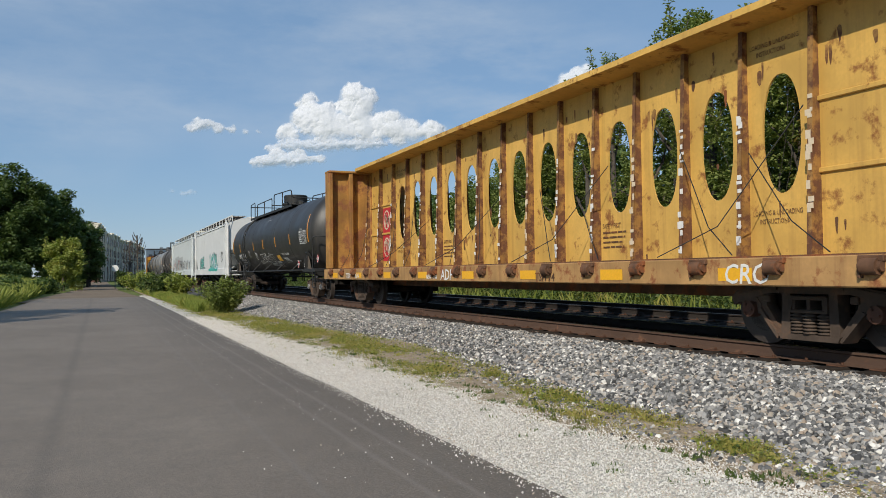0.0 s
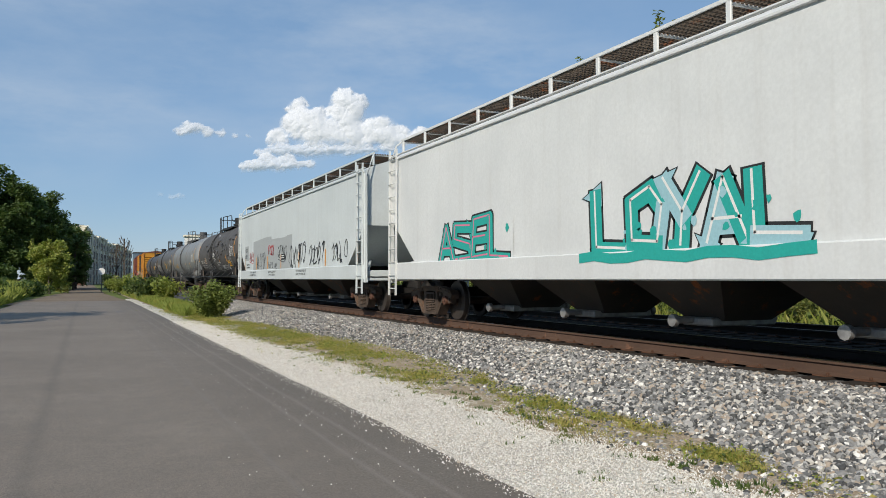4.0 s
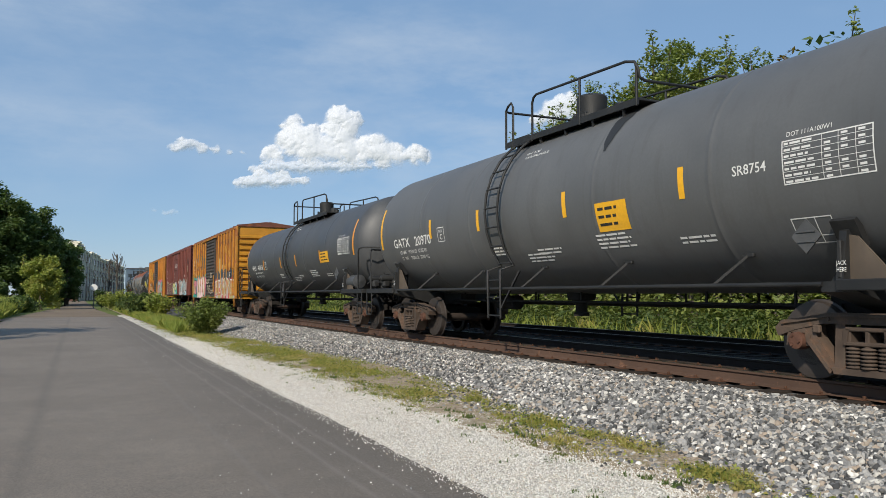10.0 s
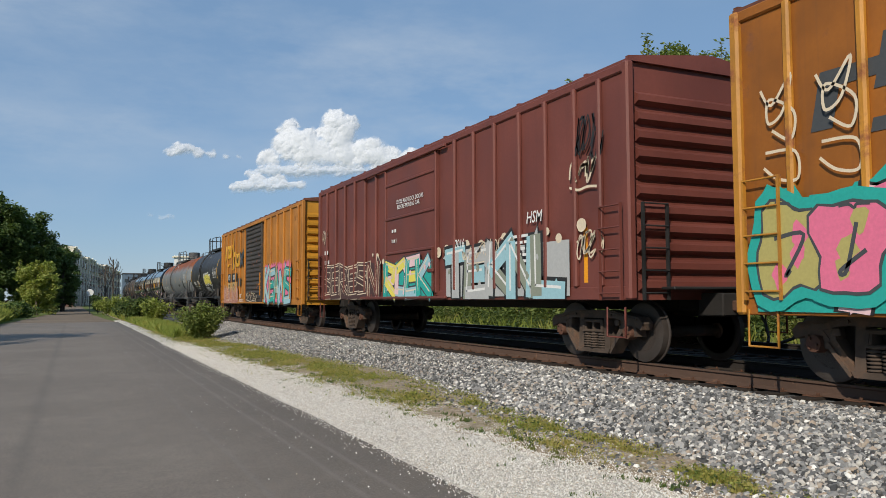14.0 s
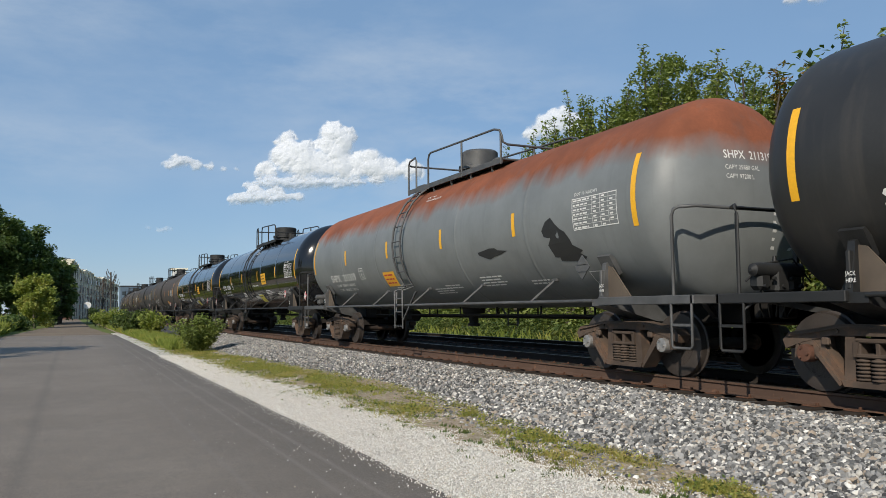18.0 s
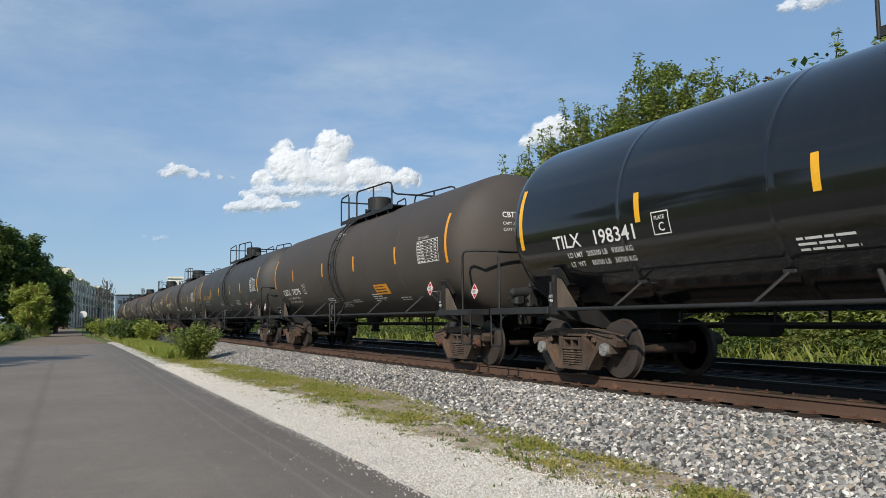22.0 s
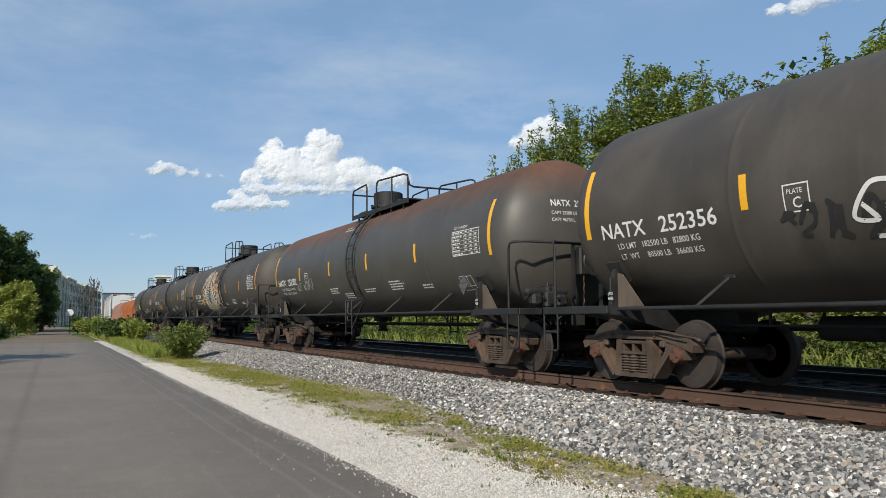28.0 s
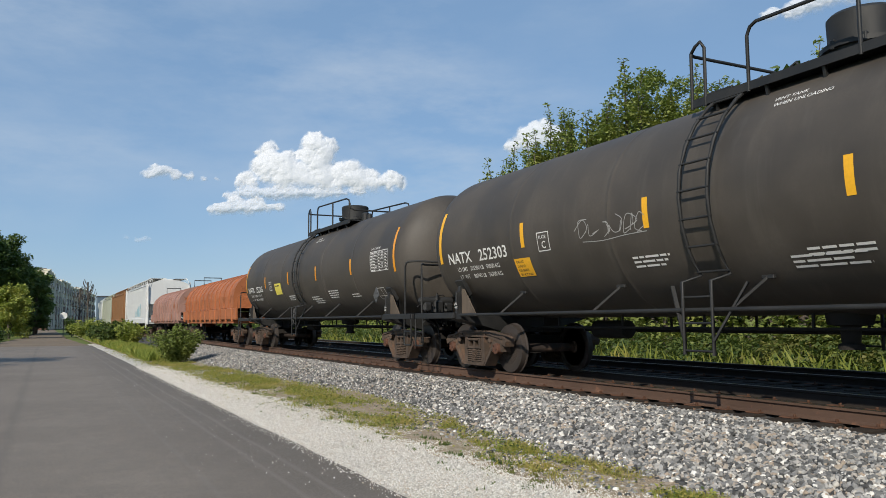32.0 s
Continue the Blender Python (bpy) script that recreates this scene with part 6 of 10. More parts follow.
def boxcar(u0, u1, uf, ur, d0, d1, body, rib, end, door_mat, label, ribs, extra=None, roof=None, smooth_door=False, eave=4.40, sill=0.78, cap="rust"):
    """A box car from u0 (leading end) to u1 with its side door between d0 and d1, all along the train."""
    mid = (u0 + u1) / 2
    car = thing("boxcar", label, "boxcar", "freight cars of the train")
    car["u"] = mid
    f, b = u0 - mid, u1 - mid
    hw = 1.60
    truck(car, uf - mid, cap)
    truck(car, ur - mid, cap)
    dl, dr = d1 - mid, d0 - mid
    # body: side walls with a door opening bay, floor, ends and roof
    for sx in (-1, 1):
        x = sx * (hw - 0.06)
        part("side_wall", Shape().box((x, (f + dr) / 2, (eave + sill) / 2), (0.05, dr - f, eave - sill), 0.0), body, car)
        part("side_wall", Shape().box((x, (dl + b) / 2, (eave + sill) / 2), (0.05, b - dl, eave - sill), 0.0), body, car)
        part("side_sill", Shape().box((x + sx * 0.01, (f + b) / 2, sill + 0.10), (0.08, b - f, 0.20), 0.01), body, car)
        part("top_plate", Shape().box((x + sx * 0.015, (f + b) / 2, eave - 0.07), (0.10, b - f, 0.14), 0.02), body, car)
    s = Shape().box((0, (f + b) / 2, sill + 0.30), (2 * hw - 0.2, b - f - 0.1, 0.12))
    s.box((0, (f + b) / 2, sill + 0.02), (0.5, b - f - 1.0, 0.36), 0.02)
    for k in range(9):
        s.box((0, f + (b - f) * (k + 0.5) / 9, sill + 0.14), (2.9, 0.12, 0.2))
    part("underframe", s, TRUCK_DARK, car)
    # ribs
    for sx in (-1, 1):
        for y in ribs:
            yy = y - mid
            s = Shape().box((sx * (hw - 0.005), yy, (eave + sill) / 2 + 0.05), (0.085, 0.10, eave - sill - 0.3), 0.025)
            part("side_post", s, rib, car)
    # ends with horizontal ribs
    for sg, ye in ((-1, f), (1, b)):
        s = Shape().box((0, ye - sg * 0.05, (eave + sill) / 2), (2 * hw - 0.12, 0.05, eave - sill))
        n = 11
        for k in range(n):
            z = sill + 0.22 + (eave - sill - 0.75) * k / (n - 1)
            s.extrude([(ye - sg * 0.02, z - 0.10), (ye + sg * 0.075, z - 0.045), (ye + sg * 0.075, z + 0.045), (ye - sg * 0.02, z + 0.10)], 'x', -hw + 0.16, hw - 0.16)
        part("end_wall", s, end, car, "ribbed pressed steel end")
        for sx in (-1, 1):
            part("corner_post", Shape().box((sx * (hw - 0.03), ye, (eave + sill) / 2), (0.14, 0.14, eave - sill), 0.03), rib, car)
        # side and end ladders with steps
        for sx in (-1, 1):
            s = Shape()
            for dy in (0.12, 0.62):
                s.bar((sx * (hw + 0.05), ye - sg * dy, 0.95), (sx * (hw + 0.05), ye - sg * dy, 2.35), 0.03, 0.05)
            for k in range(5):
                z = 1.05 + 0.32 * k
                s.tube([(sx * (hw + 0.07), ye - sg * 0.12, z), (sx * (hw + 0.07), ye - sg * 0.62, z)], 0.013, 5)
            s.tube([(sx * hw, ye - sg * 0.10, 0.85), (sx * hw, ye - sg * 0.10, 0.42), (sx * hw, ye - sg * 0.52, 0.42), (sx * hw, ye - sg * 0.52, 0.85)], 0.018, 6)
            part("side_ladder", s, rib, car)
        s = Shape()
        for xx in (-1.42, -0.98):
            s.bar((xx, ye + sg * 0.10, 0.95), (xx, ye + sg * 0.10, 2.35), 0.05, 0.03)
        for k in range(5):
            z = 1.05 + 0.32 * k
            s.tube([(-1.42, ye + sg * 0.13, z), (-0.98, ye + sg * 0.13, z)], 0.013, 5)
        s.box((0, ye + sg * 0.22, 1.12), (2.2, 0.28, 0.04), 0.01)
        part("end_ladder", s, BLACK_IRON, car)
        s = Shape().box((0, ye + sg * 0.15, 0.88), (0.5, 0.5, 0.34), 0.02)
        part("draft_sill", s, TRUCK_DARK, car)
        coupler(car, ye + sg * 0.78, sg)
        air_hose(car, ye + sg * 0.6, sg)
    s = Shape()
    s.lathe([(-0.02, 0.27), (0.0, 0.29), (0.02, 0.27)], 20, 'y', (0.55, f - 0.3, 2.2))
    for k in range(4):
        w = k * math.pi / 4
        s.bar((0.55 - 0.27 * math.cos(w), f - 0.3, 2.2 - 0.27 * math.sin(w)), (0.55 + 0.27 * math.cos(w), f - 0.3, 2.2 + 0.27 * math.sin(w)), 0.025, 0.02)
    s.box((0.55, f - 0.16, 2.1), (0.34, 0.16, 0.55), 0.03)
    part("hand_brake", s, TRUCK_IRON, car, "rusty hand brake wheel on the car end")
    # roof with cross seams
    s = Shape()
    s.extrude([(-hw + 0.02, eave), (-hw + 0.02, eave + 0.04), (0, eave + 0.24), (hw - 0.02, eave + 0.04), (hw - 0.02, eave)], 'y', f - 0.04, b + 0.04)
    n = int((b - f) / 1.0)
    for k in range(n + 1):
        y = f + (b - f) * k / n
        for sx in (-1, 1):
            s.bar((sx * (hw - 0.03), y, eave + 0.055), (sx * 0.02, y, eave + 0.25), 0.07, 0.04)
    part("roof", s, roof or ROOF_RUST, car, "low peaked sheet steel roof with cross seams")
    # doors
    for sx in (-1, 1):
        s = Shape()
        x = sx * (hw - 0.005)
        s.box((x, (dl + dr) / 2, (eave + sill) / 2 - 0.02), (0.05, dl - dr, eave - sill - 0.24))
        if smooth_door:
            for z in (1.25, 2.1, 2.95, 3.8):
                s.box((x + sx * 0.03, (dl + dr) / 2, z), (0.05, dl - dr - 0.1, 0.07), 0.015)
            for y in (dl - 0.05, dr + 0.05):
                s.box((x + sx * 0.03, y, (eave + sill) / 2), (0.06, 0.08, eave - sill - 0.3), 0.015)
        else:
            n = 17
            for k in range(n):
                z = sill + 0.30 + (eave - sill - 0.62) * k / (n - 1)
                s.extrude([(x + sx * 0.02, z - 0.075), (x + sx * 0.065, z - 0.03), (x + sx * 0.065, z + 0.03), (x + sx * 0.02, z + 0.075)], 'y', dr + 0.10, dl - 0.10)
            for y in (dl - 0.05, dr + 0.05):
                s.box((x + sx * 0.03, y, (eave + sill) / 2 - 0.02), (0.06, 0.09, eave - sill - 0.26), 0.015)
        door = part("door", s, door_mat, car, "wide sliding side door")
        s = Shape()
        s.bar((x + sx * 0.08, dr + 0.12, 1.15), (x + sx * 0.08, dr + 0.12, 2.1), 0.03, 0.05)
        s.box((x + sx * 0.09, dr + 0.2, 1.6), (0.05, 0.3, 0.08), 0.01)
        for z in (sill + 0.06, eave - 0.16):
            s.box((x + sx * 0.06, (dl + dr) / 2 + 0.6, z), (0.07, (dl - dr) * 1.7, 0.06), 0.01)
        part("door_gear", s, rib, door)
    side = Side(x=-(hw - 0.035))
    if extra:
        extra(car, side, f, b, dr, dl)
    return car


def amber_bars(car, side, ys, z=1.05, h=0.62, mat=None):
    for y in ys:
        s = Shape()
        patch(s, side, y + 0.05, y - 0.05, z, z + h, 0.006)
        part("reflector_stripe", s, mat or AMBER_INK, car)


# ---- covered hoppers ----
HOP_WHITE = paint("hopper_white", (0.66, 0.67, 0.66), 0.5, 0.0, 0.07, 0.6, 20, streak=0.16, streak_col=(0.40, 0.37, 0.33), rust=0.0)
HOP_GREY = paint("hopper_pale_grey", (0.58, 0.62, 0.62), 0.5, 0.0, 0.07, 0.6, 20, streak=0.16, streak_col=(0.35, 0.33, 0.30), rust=0.0)
HOP_BROWN = paint("hopper_tan_brown", (0.27, 0.13, 0.05), 0.6, 0.0, 0.2, 0.8, 20, streak=0.3)
HOP_SAGE = paint("hopper_sage", (0.42, 0.45, 0.36), 0.6, 0.0, 0.15, 0.8, 20, streak=0.3)


WALK_RUST = paint("walk_grating", (0.13, 0.10, 0.075), 0.8, 0.2, 0.3, 2, 30, rust=0.2)


def hopper(u0, u1, uf, ur, body, label, extra=None, bays=3, top=4.38, shoulder=3.97, sill=0.95, curved=True, cap="rust"):
    """A covered hopper with slope ends, discharge bays and a roof walk."""
    mid = (u0 + u1) / 2
    car = thing("covered_hopper", label, "hopper car", "freight cars of the train")
    car["u"] = mid
    f, b = u0 - mid, u1 - mid
    hw = 1.58
    truck(car, uf - mid, cap)
    truck(car, ur - mid, cap)
    # shell: rounded roof, sides with cut lower corners, end sheets upright above and sloped inwards below
    out = [(-hw, shoulder - 0.05), (-hw + 0.05, shoulder + 0.06), (-hw + 0.22, shoulder + 0.18), (-0.75, top - 0.02), (0, top + 0.03),
           (0.75, top - 0.02), (hw - 0.22, shoulder + 0.18), (hw - 0.05, shoulder + 0.06), (hw, shoulder - 0.05)]
    s = Shape()
    ya, yb, zc, slope = f + 0.05, b - 0.05, 2.47, 1.55
    n = len(out)
    s.put([(x, y, z) for y in (ya, yb) for x, z in out], [(i, i + 1, n + i + 1, n + i) for i in range(n - 1)])
    for x in (-hw, hw):
        s.put([(x, ya, zc), (x, ya, shoulder - 0.05), (x, yb, shoulder - 0.05), (x, yb, zc), (x, yb - slope, sill + 0.40), (x, ya + slope, sill + 0.40)], [(0, 1, 2, 3, 4, 5)])
    for sg, ye in ((-1, ya), (1, yb)):
        up = [(-hw, zc)] + out + [(hw, zc)]
        s.put([(x, ye, z) for x, z in up], [tuple(range(len(up)))])
        s.put([(-hw, ye, zc), (hw, ye, zc), (hw, ye - sg * slope, sill + 0.40), (-hw, ye - sg * slope, sill + 0.40)], [(0, 1, 2, 3)])
    part("hopper_body", s, body, car)
    for sx in (-1, 1):
        part("top_rail", Shape().box((sx * (hw + 0.02), 0, shoulder + 0.01), (0.05, b - f, 0.05), 0.01), body, car)
        part("roof_edge", Shape().box((sx * (hw + 0.015), 0, shoulder + 0.11), (0.06, b - f, 0.035), 0.01), body, car)
    # side sill: full length plate
    for sx in (-1, 1):
        part("side_sill", Shape().box((sx * (hw + 0.03), 0, sill + 0.20), (0.07, b - f, 0.42), 0.02), body, car)
    # end posts and platforms
    for sg, ye in ((-1, f), (1, b)):
        s = Shape()
        for sx in (-1, 1):
            s.box((sx * (hw - 0.02), ye - sg * 0.03, 2.4), (0.12, 0.10, 3.1), 0.02)
            s.bar((sx * (hw - 0.1), ye - sg * 0.06, 1.25), (sx * 0.9, ye - sg * 1.5, 1.5), 0.08, 0.08)
            s.bar((sx * 0.6, ye - sg * 0.1, 1.1), (sx * 0.6, ye - sg * 0.5, 2.9), 0.07, 0.09)
        s.box((0, ye - sg * 0.35, sill + 0.06), (3.1, 0.7, 0.06), 0.01)
        s.box((0, ye - sg * 0.05, sill + 0.1), (3.2, 0.10, 0.30), 0.02)
        part("end_frame", s, body, car)
        for sx in (-1, 1):
            s = Shape()
            for dy in (0.08, 0.55):
                s.bar((sx * (hw + 0.08), ye - sg * dy, 0.55), (sx * (hw + 0.06), ye - sg * dy, top - 0.15), 0.03, 0.05)
            for k in range(11):
                z = 0.72 + 0.33 * k
                s.tube([(sx * (hw + 0.09), ye - sg * 0.08, z), (sx * (hw + 0.09), ye - sg * 0.55, z)], 0.014, 5)
            part("side_ladder", s, body, car)
        s = Shape().box((0, ye + sg * 0.1, 0.86), (0.5, 0.9, 0.34), 0.02)
        part("draft_sill", s, TRUCK_DARK, car)
        coupler(car, ye + sg * 0.72, sg)
        air_hose(car, ye + sg * 0.55, sg)
    # discharge bays
    span = (ur - uf) - 3.0
    s0 = uf - mid + 1.5
    for k in range(bays):
        yc = s0 + span * (k + 0.5) / bays
        w = span / bays * 0.94
        s = Shape()
        s.put([(sx * 1.5, yc + sy * w / 2, sill + 0.4) for sx in (-1, 1) for sy in (-1, 1)] + [(sx * 0.45, yc + sy * 0.38, 0.36) for sx in (-1, 1) for sy in (-1, 1)],
              [(0, 1, 5, 4), (2, 6, 7, 3), (0, 4, 6, 2), (1, 3, 7, 5), (4, 5, 7, 6)])
        bay = part("discharge_bay", s, DOOR_GREY, car, "sloping discharge chute")
        s = Shape().box((0, yc, 0.34), (1.25, 0.62, 0.12), 0.02)
        for sx in (-1, 1):
            s.lathe([(sx * 0.62, 0.05), (sx * 0.95, 0.05)], 10, 'x', (0, yc + 0.1, 0.36))
            s.lathe([(sx * 0.92, 0.09), (sx * 1.0, 0.09)], 10, 'x', (0, yc + 0.1, 0.36))
        part("outlet_gate", s, CAP_SILVER, bay)
    # roof walk and hatches
    wz = top + 0.12
    for sx in (-1, 1):
        s = Shape()
        for x in [0.50 + 0.075 * q for q in range(11)]:
            s.box((sx * x, 0, wz), (0.03, b - f - 0.2, 0.03))
        nb = int((b - f) / 0.12)
        for q in range(nb):
            s.box((sx * 0.88, f + 0.1 + (b - f - 0.2) * (q + 0.5) / nb, wz - 0.018), (0.80, 0.022, 0.012))
        part("roof_walk", s, WALK_RUST, car, "steel grating roof walk")
    for sx in (-1, 1):
        s = Shape()
        m = 13
        for k in range(m):
            y = f + 0.15 + (b - f - 0.3) * k / (m - 1)
            s.box((sx * 1.29, y, wz - 0.14), (0.04, 0.09, 0.34), 0.008)
            s.bar((sx * 1.28, y, wz - 0.02), (sx * 0.5, y, wz - 0.02), 0.05, 0.04)
        s.bar((sx * 1.30, f + 0.05, wz + 0.03), (sx * 1.30, b - 0.05, wz + 0.03), 0.03, 0.05)
        for ye, sg in ((f, -1), (b, 1)):
            s.tube([(sx * 1.30, ye - sg * 0.05, wz), (sx * 1.40, ye + sg * 0.08, wz - 0.1), (sx * hw, ye + sg * 0.10, shoulder - 0.15), (sx * hw, ye + sg * 0.10, 1.0)], 0.022, 6)
        part("roof_walk_rail", s, body, car)
    for k in range(10):
        y = f + 0.9 + (b - f - 1.8) * k / 9
        part("hatch", Shape().box((0, y, top + 0.06), (0.7, 1.1, 0.08), 0.02), body, car)
    side = Side(x=-(hw + 0.002))
    if extra:
        extra(car, side, f, b)
    return car


# ---- centre-beam lumber flat ----
def welded(s, name, material):
    """A mesh whose touching corners are joined."""
    me = s.mesh(name, material)
    bm = bmesh.new()
    bm.from_mesh(me)
    bmesh.ops.remove_doubles(bm, verts=bm.verts, dist=0.0005)
    bm.to_mesh(me)
    bm.free()
    return me


BEAM_YELLOW = paint("beam_car_yellow", (0.66, 0.40, 0.095), 0.6, 0.0, 0.2, 0.9, 20, streak=0.3, streak_col=(0.22, 0.10, 0.03), rust=0.20, rust_col=(0.17, 0.07, 0.02), rust_scale=2.4)
BEAM_POST = paint("beam_car_post", (0.34, 0.18, 0.05), 0.65, 0.0, 0.35, 3.0, 20, streak=0.5, streak_col=(0.07, 0.03, 0.016), rust=0.62, rust_col=(0.085, 0.036, 0.018), rust_scale=4)
BULK_RUST = paint("bulkhead_rust", (0.40, 0.20, 0.045), 0.75, 0.0, 0.4, 1.4, 18, streak=0.5, streak_col=(0.12, 0.05, 0.02), rust=0.42, rust_col=(0.15, 0.06, 0.025), rust_scale=1.6)
SILL_TAN = paint("beam_car_sill", (0.42, 0.24, 0.09), 0.7, 0.0, 0.3, 1.5, 20, streak=0.5, streak_col=(0.15, 0.06, 0.025), rust=0.3, rust_scale=2.5)
WINCH_RUST = paint("winch_rust", (0.15, 0.075, 0.04), 0.8, 0.2, 0.4, 4, 30, rust=0.4)


def center_beam(u0, u1, uf, ur, label):
    """A bulkhead flat with a tall centre web pierced by upright ovals."""
    mid = (u0 + u1) / 2
    car = thing("center_beam_flatcar", label, "flat car", "freight cars of the train")
    car["u"] = mid
    f, b = u0 - mid, u1 - mid
    truck(car, uf - mid, "rust")
    truck(car, ur - mid, "rust")
    deck, top = 1.12, 4.62
    for sx in (-1, 1):
        part("side_sill", Shape().box((sx * 1.52, 0, deck - 0.19), (0.14, b - f, 0.34), 0.015), SILL_TAN, car, "yellow and rust streaked side sill")
    s = Shape().box((0, 0, deck - 0.03), (3.0, b - f, 0.06)).box((0, 0, deck - 0.3), (0.7, b - f - 2, 0.5), 0.02)
    for k in range(14):
        s.box((0, f + (b - f) * (k + 0.5) / 14, deck - 0.16), (2.9, 0.14, 0.24))
    part("deck", s, WINCH_RUST, car)
    # web: panels between posts, each with one oval hole
    n, pitch = 18, 1.235
    y_lo = 3.68 - mid
    y_hi = y_lo + n * pitch
    # the three bays next to the ends are closed
    for k in range(n):
        ya, yb = y_lo + pitch * k, y_lo + pitch * (k + 1)
        s = Shape()
        z0, z1 = deck, top - 0.16
        yc, zc = (ya + yb) / 2, 2.85
        if k < 3 or k > 15:
            s.box((0, yc, (z0 + z1) / 2), (0.03, pitch, z1 - z0))
            s.box((-0.03, yc, 2.25), (0.05, pitch, 0.07), 0.01).box((-0.03, yc, 3.2), (0.05, pitch, 0.07), 0.01)
        else:
            m = 36
            ry, rz = 0.33, 0.835
            for x in (-0.015, 0.015):
                ring, edge = [], []
                for i in range(m):
                    t = 2 * math.pi * i / m
                    c_, s_ = math.cos(t), math.sin(t)
                    ring.append((x, yc + ry * math.copysign(abs(c_) ** 0.9, c_), zc + rz * math.copysign(abs(s_) ** 0.9, s_)))
                    q = min((pitch / 2) / max(abs(c_), 1e-6), ((z1 - zc) if s_ > 0 else (zc - z0)) / max(abs(s_), 1e-6))
                    edge.append((x, yc + c_ * q, zc + s_ * q))
                s.put(ring + edge, [(i, (i + 1) % m, m + (i + 1) % m, m + i) for i in range(m)])
                # corners of the panel
                for cy, cz in ((ya, z0), (yb, z0), (yb, z1), (ya, z1)):
                    near = sorted(range(m), key=lambda i: (edge[i][1] - cy) ** 2 + (edge[i][2] - cz) ** 2)[:2]
                    s.put([(x, cy, cz), edge[near[0]], edge[near[1]]], [(0, 1, 2)])
            inner = [(x, yc + ry * math.copysign(abs(math.cos(t)) ** 0.9, math.cos(t)), zc + rz * math.copysign(abs(math.sin(t)) ** 0.9, math.sin(t))) for x in (-0.015, 0.015) for t in [2 * math.pi * i / m for i in range(m)]]
            s.put(inner, [(i, (i + 1) % m, m + (i + 1) % m, m + i) for i in range(m)])
        part("web_panel", welded(s, "web_panel", BEAM_YELLOW), None, car)
    for k in range(n + 1):
        y = y_lo + pitch * k
        s = Shape()
        s.extrude([(-0.24, deck), (-0.11, top - 0.15), (0.11, top - 0.15), (0.24, deck)], 'y', y - 0.02, y + 0.02)
        for sx in (-1, 1):
            s.put([(sx * 0.245, y - 0.042, deck), (sx * 0.245, y + 0.042, deck), (sx * 0.115, y + 0.042, top - 0.15), (sx * 0.115, y - 0.042, top - 0.15)], [(0, 1, 2, 3)])
        part("web_post", s, BEAM_POST, car)
        # chipped paint and strap marks
        r2 = random.Random(k)
        for _ in range(15):
            z = r2.uniform(1.25, 3.3)
            x = -0.245 + (z - deck) / (top - deck) * 0.135
            part("worn_patch", Shape().box((x - 0.006, y + r2.uniform(-0.03, 0.03), z), (0.006, r2.uniform(0.03, 0.10), r2.uniform(0.03, 0.12))), CREAM_INK if k % 3 == 0 else WHITE_INK, car)
    s = Shape()
    s.extrude([(-0.62, top - 0.16), (-0.62, top - 0.06), (-0.16, top), (0.16, top), (0.62, top - 0.06), (0.62, top - 0.16), (0.14, top - 0.19), (-0.14, top - 0.19)], 'y', f + 0.7, b - 0.55)
    part("top_chord", s, BEAM_YELLOW, car, "chipped yellow top beam")
    for sg, ye in ((-1, f), (1, b)):
        s = Shape()
        s.box((0, ye - sg * 0.28, (deck + 4.42) / 2), (3.05, 0.08, 4.42 - deck), 0.01)
        head = part("bulkhead", s, BULK_RUST, car, "rusty yellow end bulkhead")
        for x in (-1.47, -0.75, 0.0, 0.75, 1.47):
            part("bulkhead_post", Shape().box((x, ye - sg * 0.30, (deck + 4.42) / 2), (0.14, 0.50, 4.42 - deck), 0.02), BULK_RUST, head)
        part("bulkhead_cap", Shape().box((0, ye - sg * 0.30, 4.43), (3.1, 0.56, 0.08), 0.02), BULK_RUST, head)
        s = Shape()
        s.box((0, ye + sg * 0.1, 0.88), (0.5, 0.7, 0.34), 0.02)
        part("draft_sill", s, TRUCK_DARK, car)
        coupler(car, ye + sg * 0.68, sg)
        for sx in (-1, 1):
            s = Shape().tube([(sx * 1.52, ye - sg * 0.1, 0.8), (sx * 1.52, ye - sg * 0.1, 0.42), (sx * 1.52, ye - sg * 0.55, 0.42), (sx * 1.52, ye - sg * 0.55, 0.8)], 0.018, 6)
            part("sill_step", s, BLACK_IRON, car)
    # winches along the sill, tie cables up to the web
    for k in range(18):
        y = f + 1.0 + (b - f - 2.0) * k / 17
        s = Shape()
        s.lathe([(-0.13, 0.055), (-0.09, 0.055), (-0.09, 0.09), (0.09, 0.09), (0.09, 0.055), (0.13, 0.055)], 10, 'y', (-1.62, y, deck - 0.14))
        s.box((-1.58, y, deck - 0.06), (0.12, 0.30, 0.07), 0.01).box((-1.60, y + 0.13, deck - 0.16), (0.1, 0.03, 0.2), 0.005)
        part("winch", s, WINCH_RUST, car, "rusty tie-down winch")
    for k in range(15):
        y = f + 1.4 + (b - f - 3.2) * k / 14
        s = Shape().tube([(-1.50, y, deck + 0.02), (-0.95, y + (1.0 if k % 3 else -0.6), 1.55), (-0.30, y + (2.3 if k % 3 else -1.5), 2.35 + 0.25 * (k % 4))], 0.008, 5)
        part("tie_cable", s, BLACK_IRON, car)
    side = Side(x=-1.592)
    for k in range(9):
        y = f + 1.6 + (b - f - 3.0) * k / 8
        s = Shape()
        patch(s, side, y + 0.28, y - 0.28, deck - 0.30, deck - 0.14, 0.003)
        part("sill_panel", s, YELLOW_INK, car)
